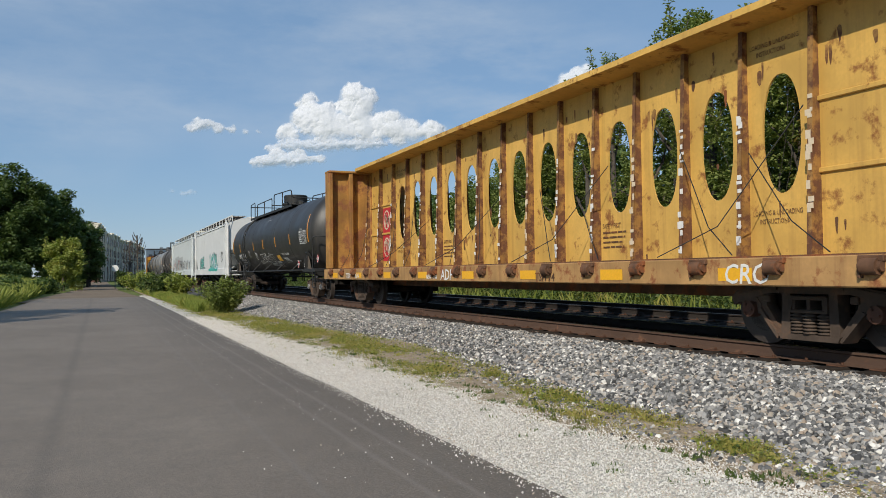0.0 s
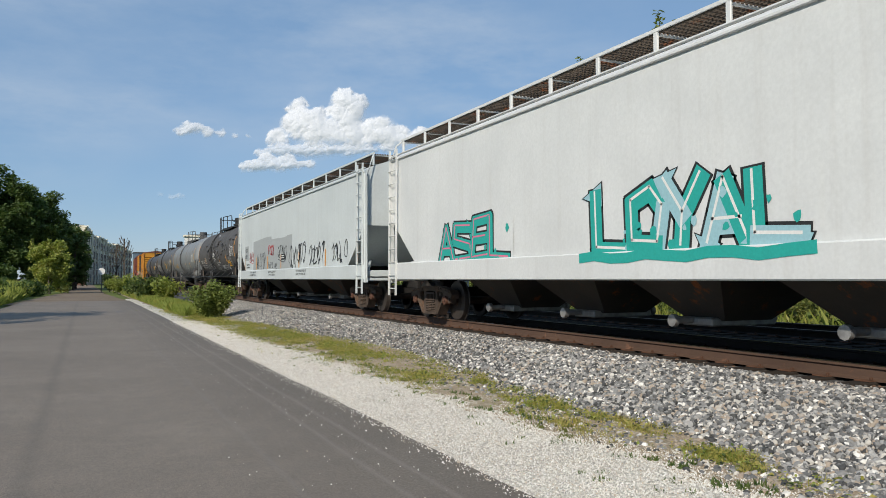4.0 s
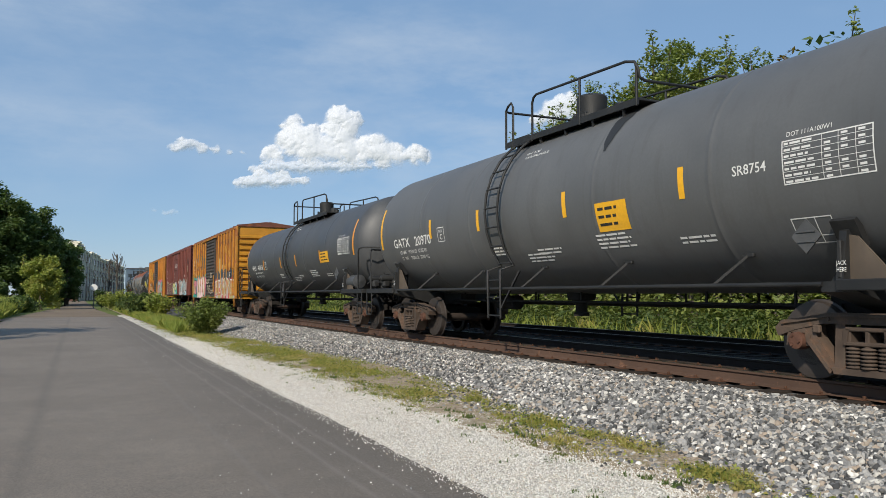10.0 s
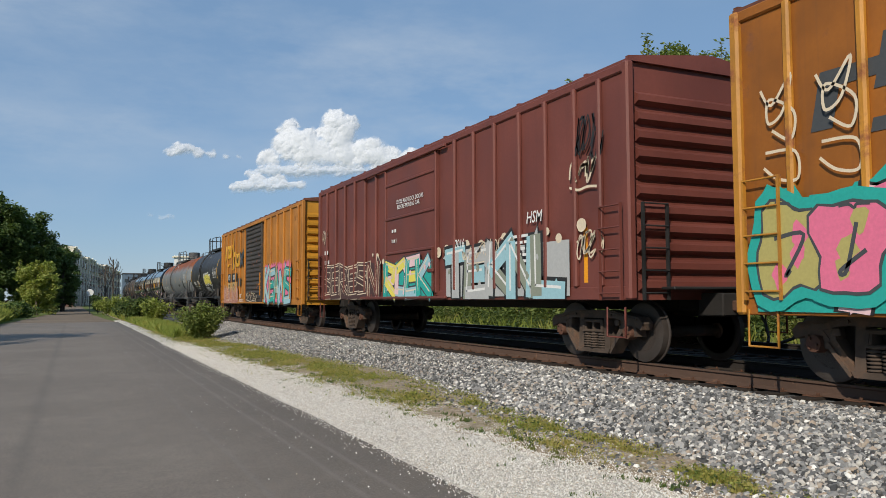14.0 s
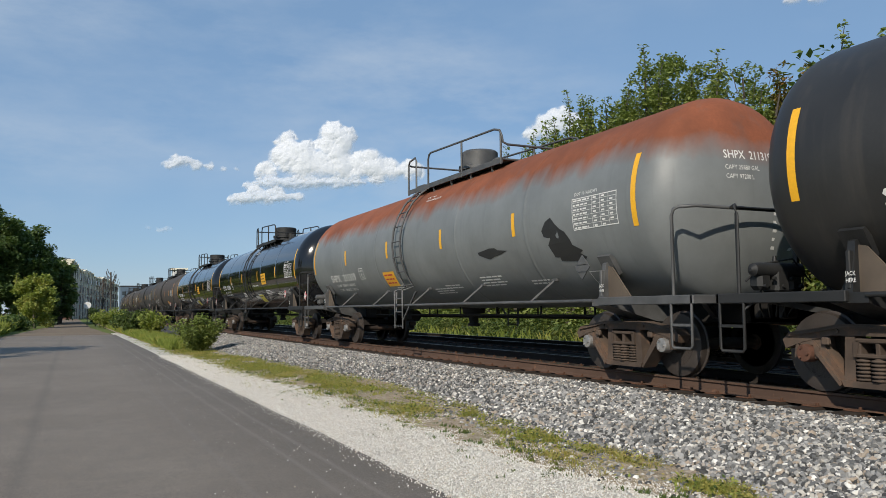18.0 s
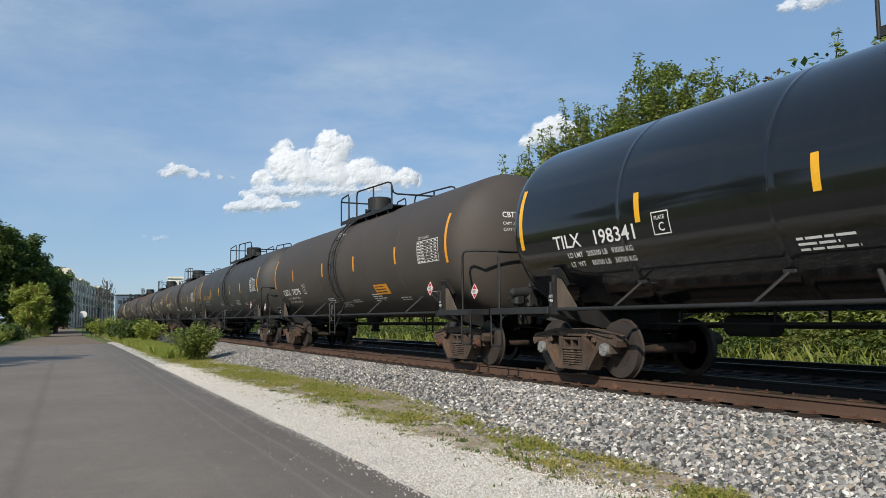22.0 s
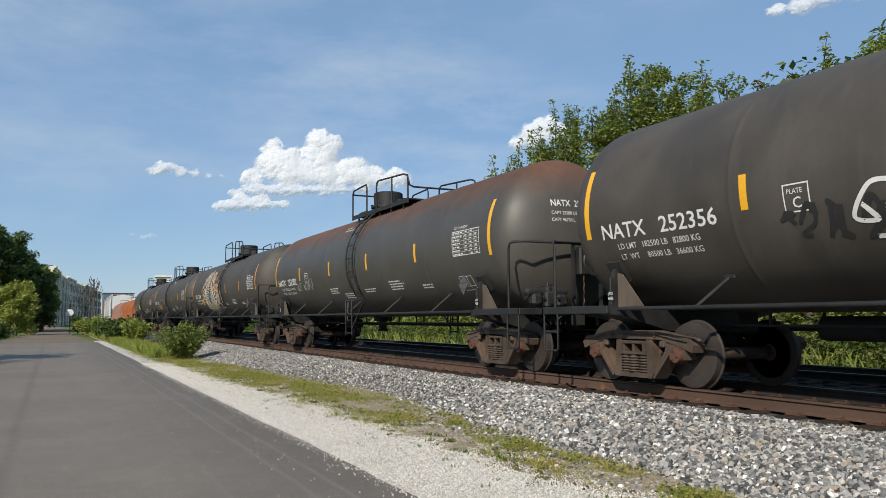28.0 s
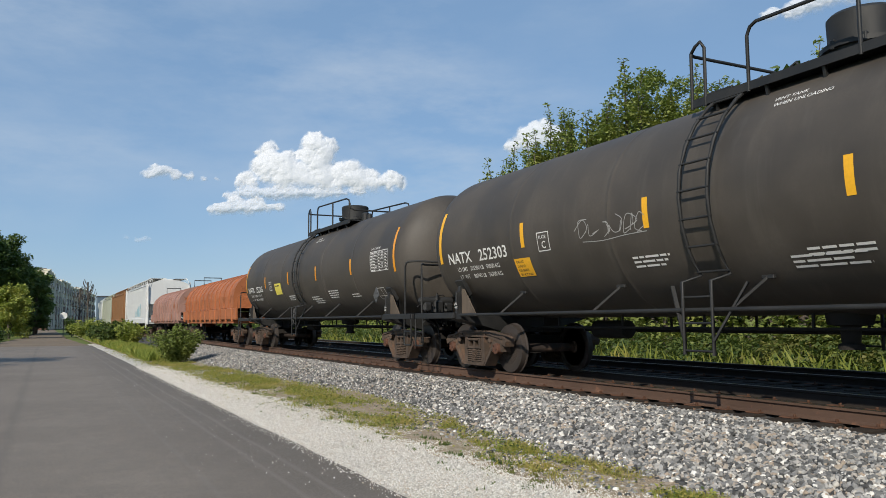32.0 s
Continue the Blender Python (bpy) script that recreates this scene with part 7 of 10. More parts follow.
    for tx, y, h in (("TTZX", b - 2.6, 0.15), ("8634", b - 3.55, 0.15), ("NEW 11-86", b - 9.2, 0.10)):
        s = Shape()
        write(s, side, tx, y, deck - 0.31, h, 0.9, 0.01)
        part("lettering", s, WHITE_INK, car)
    # rust runs and burnt spots on the web
    r3, sheet = random.Random(77), Side(x=-0.016)
    for k in range(64):
        y, z = r3.uniform(y_lo + 0.2, y_hi - 0.2), r3.choice((r3.uniform(1.2, 1.9), r3.uniform(1.2, 4.2), r3.uniform(3.6, 4.3)))
        q, ln = r3.uniform(0.015, 0.05), r3.uniform(0.04, 0.30)
        s = Shape()
        blob(s, sheet, [(y + q * math.cos(t * 0.7) * r3.uniform(0.6, 1.2), z + (ln if math.sin(t * 0.7) < 0 else q) * math.sin(t * 0.7)) for t in range(9)], 0.002 + 0.00002 * k)
        part("rust_run", s, BEAM_POST if k % 3 else WINCH_RUST, car)
    for y, w, tx in ((f + 4.3, 0.9, "CRO"), (f + 13.1, 0.6, "ADP"), (f + 8.9, 0.55, "TSH 74")):
        s = Shape()
        write(s, side, tx, y, deck - 0.33, 0.24 if tx != "TSH 74" else 0.15, 1.0, 0.01, 0.006, 0.1)
        part("graffiti", s, WHITE_INK if tx != "TSH 74" else WINCH_RUST, car, "spray-painted tag on the sill")
    wall = Side(x=-0.022)
    s = Shape()
    for k, tx in ((n - 6, "SAFETY FIRST"), (6, "SAFETY FIRST")):
        y = y_lo + pitch * (k + 0.92)
        write(s, wall, tx, y, 1.75, 0.085, 0.75, 0.004)
        rows_of_bars(s, wall, y, 1.65, 0.75, 4, 0.03, 0.09, random.Random(k))
    for k in (n - 3, 3):
        y = y_lo + pitch * (k + 0.93)
        for z in (1.72, 4.12):
            write(s, wall, "LOADING & UNLOADING", y, z, 0.07, 0.75)
            write(s, wall, "INSTRUCTIONS", y - 0.12, z - 0.12, 0.07, 0.75)
    part("stencil_lettering", s, WINCH_RUST, car, "dark stencilled notices")
    # red and white painted panel by the trailing bulkhead
    s = Shape()
    y = y_hi - pitch * 1.12
    patch(s, wall, y + 0.1, y - 0.62, 1.35, 3.1, 0.004)
    part("graffiti", s, RED_INK, car, "red spray-painted panel")
    s = Shape()
    for zz in (1.5, 2.4):
        ring = [(y - 0.26 + 0.27 * math.cos(t * 0.33), zz + 0.3 + 0.30 * math.sin(t * 0.33)) for t in range(20)]
        ribbon(s, wall, ring, 0.05, 0.008)
        scrawl(s, wall, y - 0.02, zz + 0.08, 0.45, 0.42, 3, int(zz * 10), 0.045, 0.009)
    part("graffiti", s, CREAM_INK, car, "white spray-painted rings and letters")
    return car


# ---- covered coil cars ----
COIL_ORANGE = paint("coil_cover_orange", (0.40, 0.13, 0.045), 0.6, 0.0, 0.22, 0.9, 20, streak=0.4, streak_col=(0.16, 0.06, 0.03), rust=0.2)
COIL_PINK = paint("coil_cover_faded_red", (0.36, 0.20, 0.155), 0.7, 0.0, 0.25, 0.9, 20, streak=0.4, streak_col=(0.16, 0.07, 0.05), rust=0.2)


def coil_car(u0, u1, uf, ur, cover, label):
    mid = (u0 + u1) / 2
    car = thing("coil_car", label, "coil car", "freight cars of the train")
    car["u"] = mid
    f, b = u0 - mid, u1 - mid
    truck(car, uf - mid, "rust")
    truck(car, ur - mid, "rust")
    s = Shape()
    for sx in (-1, 1):
        s.box((sx * 1.45, 0, 1.35), (0.12, b - f, 0.5), 0.02)
        for k in range(11):
            s.box((sx * 1.5, f + (b - f) * (k + 0.5) / 11, 1.3), (0.1, 0.12, 0.6), 0.02)
    s.box((0, 0, 1.05), (2.8, b - f - 1.6, 0.25), 0.02)
    part("trough", s, cover, car)
    out = [(-1.42, 1.62)] + [(-1.42 * math.cos(radians(t)), 2.15 + 1.1 * math.sin(radians(t))) for t in range(0, 181, 15)] + [(1.42, 1.62)]
    for ya, yb in ((f + 0.7, -0.05), (0.05, b - 0.7)):
        s = Shape().extrude(out, 'y', ya, yb)
        n = 6
        for k in range(n + 1):
            y = ya + (yb - ya) * k / n
            big = [(x * 1.025, (z - 2.0) * 1.025 + 2.0) for x, z in out]
            s.extrude(big, 'y', y - 0.05, y + 0.05)
        part("hood", s, cover, car, "rounded ribbed coil hood")
    for sg, ye in ((-1, f), (1, b)):
        s = Shape()
        s.box((0, ye - sg * 0.3, 1.12), (3.0, 0.6, 0.06), 0.01).box((0, ye + sg * 0.1, 0.88), (0.5, 0.7, 0.34), 0.02)
        s.tube([(-1.4, ye - sg * 0.05, 1.1), (-1.4, ye - sg * 0.05, 2.1), (1.4, ye - sg * 0.05, 2.1), (1.4, ye - sg * 0.05, 1.1)], 0.025, 6)
        s.tube([(-1.4, ye - sg * 0.05, 1.6), (1.4, ye - sg * 0.05, 1.6)], 0.02, 6)
        part("end_platform", s, cover, car)
        coupler(car, ye + sg * 0.7, sg)
    s = Shape().tube([(-0.5, f + 0.9, 3.1), (-0.5, f + 0.9, 3.6), (0.5, f + 0.9, 3.6), (0.5, f + 0.9, 3.1)], 0.03, 6)
    s.tube([(-0.5, b - 0.9, 3.1), (-0.5, b - 0.9, 3.6), (0.5, b - 0.9, 3.6), (0.5, b - 0.9, 3.1)], 0.03, 6)
    part("lifting_bracket", s, BLACK_IRON, car)
    return car


# ---- the train, from its leading car back ----
CARS = []
CARS.append(center_beam(3.2, 26.35, 6.68, 23.75, "weathered yellow centre-beam lumber flat car with oval holes"))


def lpg_extra(car, side, f, b, rng):
    s = Shape()
    write(s, side, "LIQUEFIED PETROLEUM GAS", b - 12.1, side.z_at(1.78), 0.10, 0.85, 0.004)
    write(s, side, "NON-ODORIZED", b - 12.2, side.z_at(1.62), 0.085, 0.85)
    part("cargo_lettering", s, WHITE_INK, car, "white cargo lettering")
    s = Shape()
    patch(s, side, b - 11.05, b - 11.75, side.z_at(1.55), side.z_at(1.80), 0.004)
    part("sticker", s, YELLOW_INK, car, "yellow notice sticker")
    s = Shape()
    hand_written(s, side, "SEMOTISI", b - 7.55, side.z_at(1.55), 3.0, 0.42, 11, 0.026)
    scrawl(s, side, b - 9.6, side.z_at(1.34), 1.5, 0.24, 6, 12, 0.018)
    scrawl(s, side, b - 6.2, side.z_at(1.75), 0.45, 0.35, 4, 13, 0.018)
    part("graffiti", s, WHITE_INK, car, "white spray-painted tag")


CARS.append(tank_car("SHQX 51295", 29.51, 45.39, 28.85, 46.39, weights=("163130", "74000", "99500", "45300"), paint_=TANK_BLACK, ticks=(2.29, 6.28, 8.75, 11.6, 14.45), tick_mat=AMBER_INK,
                     label="clean black pressure tank car with amber reflector stripes", extra=lpg_extra, ladder=4.0, man=9.1, plat=(2.44, 12.4), cap="silver", hazard=True, un="1075", seed=2, test="DOT 112J340W", panel=(1.37, 2.12), plate=(0.49, 1.33), dome=0.55, txt=1.38, zt=1.96, ztick=2.38, low=5.7, plate_gap=0.95))


def loyal_hopper(car, side, f, b):
    amber_bars(car, side, (f + 1.1,), 1.4, 0.75)
    wild(car, side, f + 8.2, 1.34, 3.9, 0.85, "LOYAL", 31, HOP_WHITE, BLACK_INK, [TEAL_INK, SKY_INK, TEAL_INK], WHITE_INK, "teal and black spray-painted letters", cloud_h=0.05, fat=0.34)
    wild(car, side, f + 14.0, 1.30, 3.1, 0.75, "ASEL", 32, HOP_WHITE, BLACK_INK, [TEAL_INK], PINK_INK, "teal and black spray-painted letters", cloud_h=0.05, fat=0.30)
    sill = Side(x=-1.648)
    s = Shape()
    ribbon(s, sill, [(f + 8.6 - 0.4 * k, 1.28 + 0.03 * math.sin(k * 1.9)) for k in range(12)], 0.15, 0.004)
    part("graffiti", s, TEAL_INK, car, "teal paint along the sill")
    s = Shape()
    scrawl(s, side, f + 3.1, 1.9, 0.9, 0.5, 3, 33, 0.03)
    part("graffiti", s, BLACK_INK, car, "small black tag")


CARS.append(hopper(48.2, 65.3, 49.6, 63.9, HOP_WHITE, "white covered hopper with teal graffiti along its side", loyal_hopper, 4))


def grey_hopper(car, side, f, b):
    s = Shape()
    edge = [(3.5, 2.66), (4.5, 2.70), (5.6, 2.74), (6.4, 2.76), (7.32, 2.75), (7.34, 2.62), (8.3, 2.62), (9.3, 2.60), (10.0, 2.62), (10.15, 2.66), (10.92, 2.66)]
    for (a, za), (c, zb) in zip(edge, edge[1:]):
        s.put([side.at(b - a, 1.36, 0.003), side.at(b - c, 1.36, 0.003), side.at(b - c, zb, 0.003), side.at(b - a, za, 0.003)], [(0, 1, 2, 3)])
    part("overpaint", s, GREY_PATCH, car, "grey paint rolled over old graffiti")
    s = Shape()
    patch(s, side, b - 1.48, b - 2.32, 1.82, 2.52, 0.004)
    part("number_panel", s, GREY_PATCH, car)
    s = Shape()
    write(s, side, "ROIX", b - 1.58, 2.24, 0.17, 0.85, 0.012, 0.007)
    write(s, side, "58921", b - 1.54, 1.93, 0.17, 0.85, 0.012, 0.007)
    part("reporting_mark", s, BLACK_INK, car, "black reporting mark and number")
    s = Shape()
    rows_of_bars(s, side, b - 1.9, 1.60, 0.8, 2, 0.06, 0.13, random.Random(3))
    part("stencils", s, BLACK_INK, car)
    sill = Side(x=-1.648)
    for y in (b - 3.0, b - 7.0, b - 11.8):
        s = Shape()
        write(s, sill, "CLOSE HOPPER GATES AND ROOF", y, 1.22, 0.075, 0.85, 0.004)
        write(s, sill, "HATCHES BEFORE MOVING CAR", y, 1.10, 0.075, 0.85, 0.004)
        part("gate_notice", s, BLACK_INK, car)
    amber_bars(car, side, (b - 1.45, b - 4.2, b - 6.6, b - 9.1, b - 12.0, f + 0.7, f + 4.0), 1.38, 0.55)
    for i, (dy, z, w, h, n, m, ln) in enumerate(((2.55, 1.75, 1.0, 0.45, 5, RED_INK, 0.03), (4.3, 1.35, 1.9, 0.75, 7, SLATE_INK, 0.03), (6.5, 1.95, 1.4, 0.42, 5, RED_INK, 0.05), (7.9, 1.42, 0.5, 0.2, 3, SLATE_INK, 0.02),
                                                   (8.5, 1.75, 1.5, 0.55, 6, SLATE_INK, 0.035), (10.4, 1.4, 2.4, 0.85, 6, SLATE_INK, 0.045), (13.3, 1.45, 1.9, 0.75, 5, SLATE_INK, 0.04), (16.0, 1.45, 1.7, 0.7, 5, SLATE_INK, 0.035))):
        s = Shape()
        scrawl(s, side, b - dy, z, w, h, n, 40 + i, ln)
        part("graffiti", s, m, car, "loose spray-painted tag")
    s = Shape()
    write(s, side, "PooP 2", b - 6.65, 1.42, 0.26, 0.9, 0.0, 0.006)
    part("graffiti", s, SLATE_INK, car, "loose spray-painted tag")
    s = Shape()
    patch(s, side, b - 9.15, b - 9.85, 1.72, 1.95, 0.007)
    part("notice", s, BLACK_INK, car)
    s = Shape()
    rows_of_bars(s, side, b - 9.2, 1.86, 0.6, 2, 0.04, 0.08, random.Random(4), 0.009)
    part("notice_print", s, WHITE_INK, car)


CARS.append(hopper(67.3, 86.75, 69.0, 85.2, HOP_GREY, "pale grey covered hopper with overpainted graffiti", grey_hopper, 3))


def tags(*rows):
    """An extra that sprays several tags on a tank: (distance from the rear band, height, length, letter height, strokes, line, paint)."""
    def made(car, side, f, b, rng):
        for i, (dy, z, w, h, n, ln, m) in enumerate(rows):
            s = Shape()
            scrawl(s, side, b - dy, side.z_at(z), w, h, n, 70 + i * 7 + int(dy * 10), ln)
            part("graffiti", s, m, car, "spray-painted tag")
    return made


def sticker(dy, z, w, h, mat, from_front=False, bars=3, ink=None, text=()):
    def made(car, side, f, b, rng):
        y = f + dy if from_front else b - dy
        s = Shape()
        patch(s, side, y, y - w, side.z_at(z), side.z_at(z) + h, 0.006)
        st = part("sticker", s, mat, car, "coloured notice sticker")
        s = Shape()
        if text:
            for i, line in enumerate(text):
                write(s, side, line, y - 0.05, side.z_at(z) + h * (0.76 - 0.235 * i), h * 0.13, 0.85, 0.01, 0.008)
        else:
            rows_of_bars(s, side, y - 0.06, side.z_at(z) + h * 0.74, w - 0.14, bars, h * 0.10, h * 0.27, rng, 0.008, 2)
        part("sticker_print", s, ink or BLACK_INK, st)
    return made


def notices(*rows, ink=None):
    """An extra that stencils readable notices: (distance from the rear band, height, letter height, lines)."""
    def made(car, side, f, b, rng):
        for dy, z, h, lines in rows:
            s = Shape()
            for i, line in enumerate(lines):
                write(s, side, line, b - dy, side.z_at(z) - i * h * 1.55, h, 0.95, 0.008, 0.0065)
            part("notice", s, ink or WHITE_INK, car, "white stencilled notice")
    return made


def both(*fs):
    def made(car, side, f, b, rng):
        for q in fs:
            q(car, side, f, b, rng)
    return made


CARS.append(tank_car("GATX 3879", 89.42, 101.95, 88.76, 102.68, paint_=TANK_FLAKY, ticks=(2.9, 5.32, 8.47, 11.0), tick_mat=AMBER_INK, head_marks="GATX 3879",
                     label="dirty black tank car with flaking paint and white graffiti",
                     extra=both(peeling, notices((7.35, 1.89, 0.085, ("CONTACT OWNER BEFORE", "RELINING TANK")), (7.52, 1.44, 0.075, ("DO NOT USE LIME OR CAUSTIC", "TO CLEAN THIS TANK"))), marker((2.75, 1.62, 2.9, 0.32, "SKIKE KNOEK", 0.022, GREY_INK), (6.6, 1.56, 1.75, 0.30, "SOUOET", 0.022, GREY_INK), (8.4, 1.60, 0.8, 0.24, "MAE", 0.018, GREY_INK),
                                       (9.15, 1.52, 1.1, 0.28, "BOETER", 0.022, WHITE_INK), (10.4, 1.52, 0.85, 0.26, "BOMER", 0.020, WHITE_INK), (11.85, 1.90, 0.75, 0.34, "OSE", 0.026, GREY_INK)),
                                tags((6.25, 2.25, 0.7, 0.28, 5, 0.022, WHITE_INK), (6.45, 2.02, 0.75, 0.26, 5, 0.022, WHITE_INK), (12.2, 1.36, 0.5, 0.26, 5, 0.020, GREY_INK), (12.25, 1.62, 0.2, 0.3, 2, 0.022, GREY_INK), (14.05, 1.55, 0.16, 0.62, 5, 0.014, WHITE_INK), (14.32, 1.72, 0.36, 0.34, 4, 0.022, WHITE_INK)),
                                sticker(11.2, 1.68, 0.88, 0.34, YELLOW_INK)), seed=5, dome=0.30, plat=(5.48, 9.7), ladder=6.2, man=6.95, mark_w=1.8, txt=0.85, zt=2.07, ztick=2.13))
CARS.append(tank_car("UTLX 668049", 106.4, 119.08, 105.5, 119.75, paint_=TANK_GREY, ticks=(3.12, 5.48, 8.66, 11.28), tick_mat=YELLOW_INK, ink=GOLD_INK,
                     label="grey tank car with yellow markings and brown stains", reservoir=True, steel=PIPE_GREY,
                     extra=tags((7.2, 1.72, 1.6, 0.26, 9, 0.008, WHITE_INK), (8.4, 2.1, 0.6, 0.26, 6, 0.007, WHITE_INK), (9.3, 1.72, 0.65, 0.26, 7, 0.007, WHITE_INK)), seed=6, dome=0.27, ladder=6.4, plat=(5.5, 10.3), man=7.6, txt=0.95, zt=2.0, ztick=2.04))
def tar_run(car, side, f, b, rng):
    """A dark spill that has run down from the crown."""
    s = Shape()
    y, n, vs = b - 9.35, 26, []
    for i in range(n + 1):
        q = i / n
        w = float(np.interp(q, (0, 0.12, 0.3, 0.45, 0.6, 0.9, 1.0), (0.34, 0.26, 0.15, 0.20, 0.12, 0.06, 0.02)))
        z = side.z_at(side.axis + 0.97 * side.r) - 0.15 - 1.25 * q
        vs += [side.at(y + w + wob(z, 4, 0.05, 2.0), z, 0.006), side.at(y - w + wob(z, 7, 0.05, 2.0), z, 0.006)]
    s.put(vs, [(2 * i, 2 * i + 1, 2 * i + 3, 2 * i + 2) for i in range(n)])
    part("spill", s, BLACK_INK, car, "black tar run")
    s = Shape()
    write(s, side, "SR8754", b - 12.05, side.z_at(2.42), 0.12, 1.0, 0.008)
    part("stencil", s, WHITE_INK, car)


CARS.append(tank_car("GATX 20970", 123.15, 135.80, 122.3, 136.6, weights=("192500", "87300", "70500", "32000"), capacity=("23568 US GAL", "89210 L"), paint_=TANK_SLATE, ticks=(3.08, 5.38, 8.42, 11.16), tick_mat=YELLOW_INK,
                     label="slate grey tank car with yellow stickers and a tar run", steel=BLACK_IRON,
                     extra=both(sticker(9.25, 1.95, 0.75, 0.45, YELLOW_INK), tar_run), seed=7, dome=0.28, ladder=6.14, plat=(5.5, 9.6), man=7.1, txt=0.8, zt=2.25, ztick=2.46))
CARS.append(tank_car("HPLX 405436", 140.0, 154.28, 139.25, 154.8, weights=("189700", "86050", "77300", "35060"), capacity=("23668 US GAL", "89583 L"), paint_=TANK_BLUE, ticks=(3.44, 6.49, 8.82, 12.03), tick_mat=AMBER_INK, r=1.45, axis=2.50,
                     label="smooth black tank car with broad amber stripes", extra=both(sticker(12.1, 2.05, 0.9, 0.36, YELLOW_INK)), seed=8, dome=0.26, ladder=7.6, plat=(6.7, 11.2), man=8.0, reservoir=True, txt=1.0, zt=2.17, ztick=2.25))


def ribs_between(u0, u1, d0, d1, n):
    left = [u0 + (d0 - u0) * (k + 0.55) / n for k in range(n)]
    right = [d1 + (u1 - d1) * (k + 0.45) / n for k in range(n)]
    return left + right


SLOGAN_INK = plain("faded_slogan", (0.15, 0.065, 0.02), 0.7)


def orange_one(car, side, f, b, dr, dl):
    flat = Side(x=-1.56)
    s = Shape()
    write(s, flat, "The nationwide boxcar pool", b - 9.50, 3.70, 0.30, 0.92, 0.016, 0.012, -0.12)
    write(s, flat, "next", b - 11.22, 2.92, 0.20, 0.95, 0.014, 0.020)
    write(s, flat, "load", b - 11.28, 2.64, 0.20, 0.95, 0.014, 0.020)
    part("lettering", s, SLOGAN_INK, car, "faded dark slogan lettering")
    slabs(car, flat, [(b - 1.0, 2.75, 0.75, 0.62, 1), (b - 1.75, 3.05, 0.75, 0.55, 3), (b - 2.7, 3.05, 0.3, 0.55, 0), (b - 3.05, 3.05, 0.3, 0.95, 0), (b - 1.7, 2.62, 1.3, 0.14, 1), (b - 3.15, 2.55, 0.85, 0.9, 3), (b - 4.1, 2.62, 0.8, 0.62, 3), (b - 4.95, 2.66, 0.30, 0.66, 0)],
          SLATE_INK, "large faded slate lettering blocks", 0.012)
    s = Shape()
    ribbon(s, flat, [(b - 5.0, 2.62), (b - 5.8, 3.30)], 0.26, 0.016)
    ribbon(s, flat, [(b - 5.0, 3.25), (b - 5.6, 2.62)], 0.26, 0.017)
    part("lettering", s, SLATE_INK, car, "large faded slate lettering blocks")
    # crossed arrows emblem
    yc, zc = b - 12.95, 2.90
    s = Shape()
    for k, (sy, sz) in enumerate(((1, 1), (1, -1), (-1, 1), (-1, -1))):
        a, e = (yc + sy * 0.26, zc + sz * 0.24), (yc + sy * 0.62, zc + sz * 0.50)
        ribbon(s, flat, [a, e], 0.26, 0.014 + 0.001 * k)
        d = Vector((e[0] - a[0], e[1] - a[1])).normalized()
        p = Vector((-d.y, d.x))
        tri = [(e[0] + d.x * 0.34, e[1] + d.y * 0.34), (e[0] + p.x * 0.27, e[1] + p.y * 0.27), (e[0] - p.x * 0.27, e[1] - p.y * 0.27)]
        blob(s, flat, tri, 0.019 + 0.001 * k)
    part("emblem", s, BOX_END, car, "yellow crossed-arrow emblem")
    s = Shape()
    for sy in (-1, 1):
        blob(s, flat, [(yc + sy * (0.12 + 0.62 * q * math.cos(t)), zc + 0.62 * q * math.sin(t)) for q, t in ((0.1, 0), (1, -0.7), (1.1, -0.35), (1.12, 0), (1.1, 0.35), (1, 0.7))], 0.010)
    part("emblem_patch", s, COIL_ORANGE, car, "orange-red fields between the arrows")
    s = Shape()
    patch(s, flat, b - 10.2, b - 11.18, 2.0, 3.0, 0.010)
    patch(s, flat, b - 11.18, b - 12.1, 2.0, 2.62, 0.010)
    patch(s, flat, f + 1.2, f + 0.6, 1.6, 2.0, 0.010)
    part("paint_patch", s, TAN_PATCH, car)
    foot = Side(x=-1.56, low=0.80)
    bright = "large red, tan and white spray-painted letters and stars"
    s = Shape()
    top = [(dr - 0.05 - 6.2 * k / 24, 1.70 + 0.10 * math.sin(k * 1.3) + 0.08 * (k % 3)) for k in range(25)]
    for (ya, za), (yb, zb) in zip(top, top[1:]):
        s.put([foot.at(ya, 0.8, 0.055), foot.at(yb, 0.8, 0.055), foot.at(yb, zb, 0.055), foot.at(ya, za, 0.055)], [(0, 1, 2, 3)])
    part("graffiti", s, RED_INK, car, bright)
    wild(car, foot, dr - 0.35, 0.88, 5.7, 0.78, "EOAMNS", 91, RED_INK, WHITE_INK, [TAN_PATCH, OLIVE_INK, TAN_PATCH, SPRAY_SILVER], RED_INK, bright, 0.056, 0.40, 0.04, 0.16)
    for k, (q, z, r, turn) in enumerate(((0.92, 1.60, 0.25, -10), (2.35, 1.45, 0.32, 14), (3.30, 1.72, 0.36, -6), (4.75, 1.60, 0.33, 20))):
        star(car, foot, dr - q, z, r, turn, TAN_PATCH, WHITE_INK, 0.084 + 0.002 * k, bright)
    s = Shape()
    for k in range(16):
        cy, q = dr - 0.5 - k * 0.36, 0.16 + 0.1 * abs(math.sin(k * 2.3))
        blob(s, flat, [(cy + 0.30 * math.cos(t * 0.5), 1.95 + 0.12 * math.sin(k * 1.7) + (q + 0.12) * math.sin(t * 0.5)) for t in range(13)], 0.0535 + 0.0001 * k)
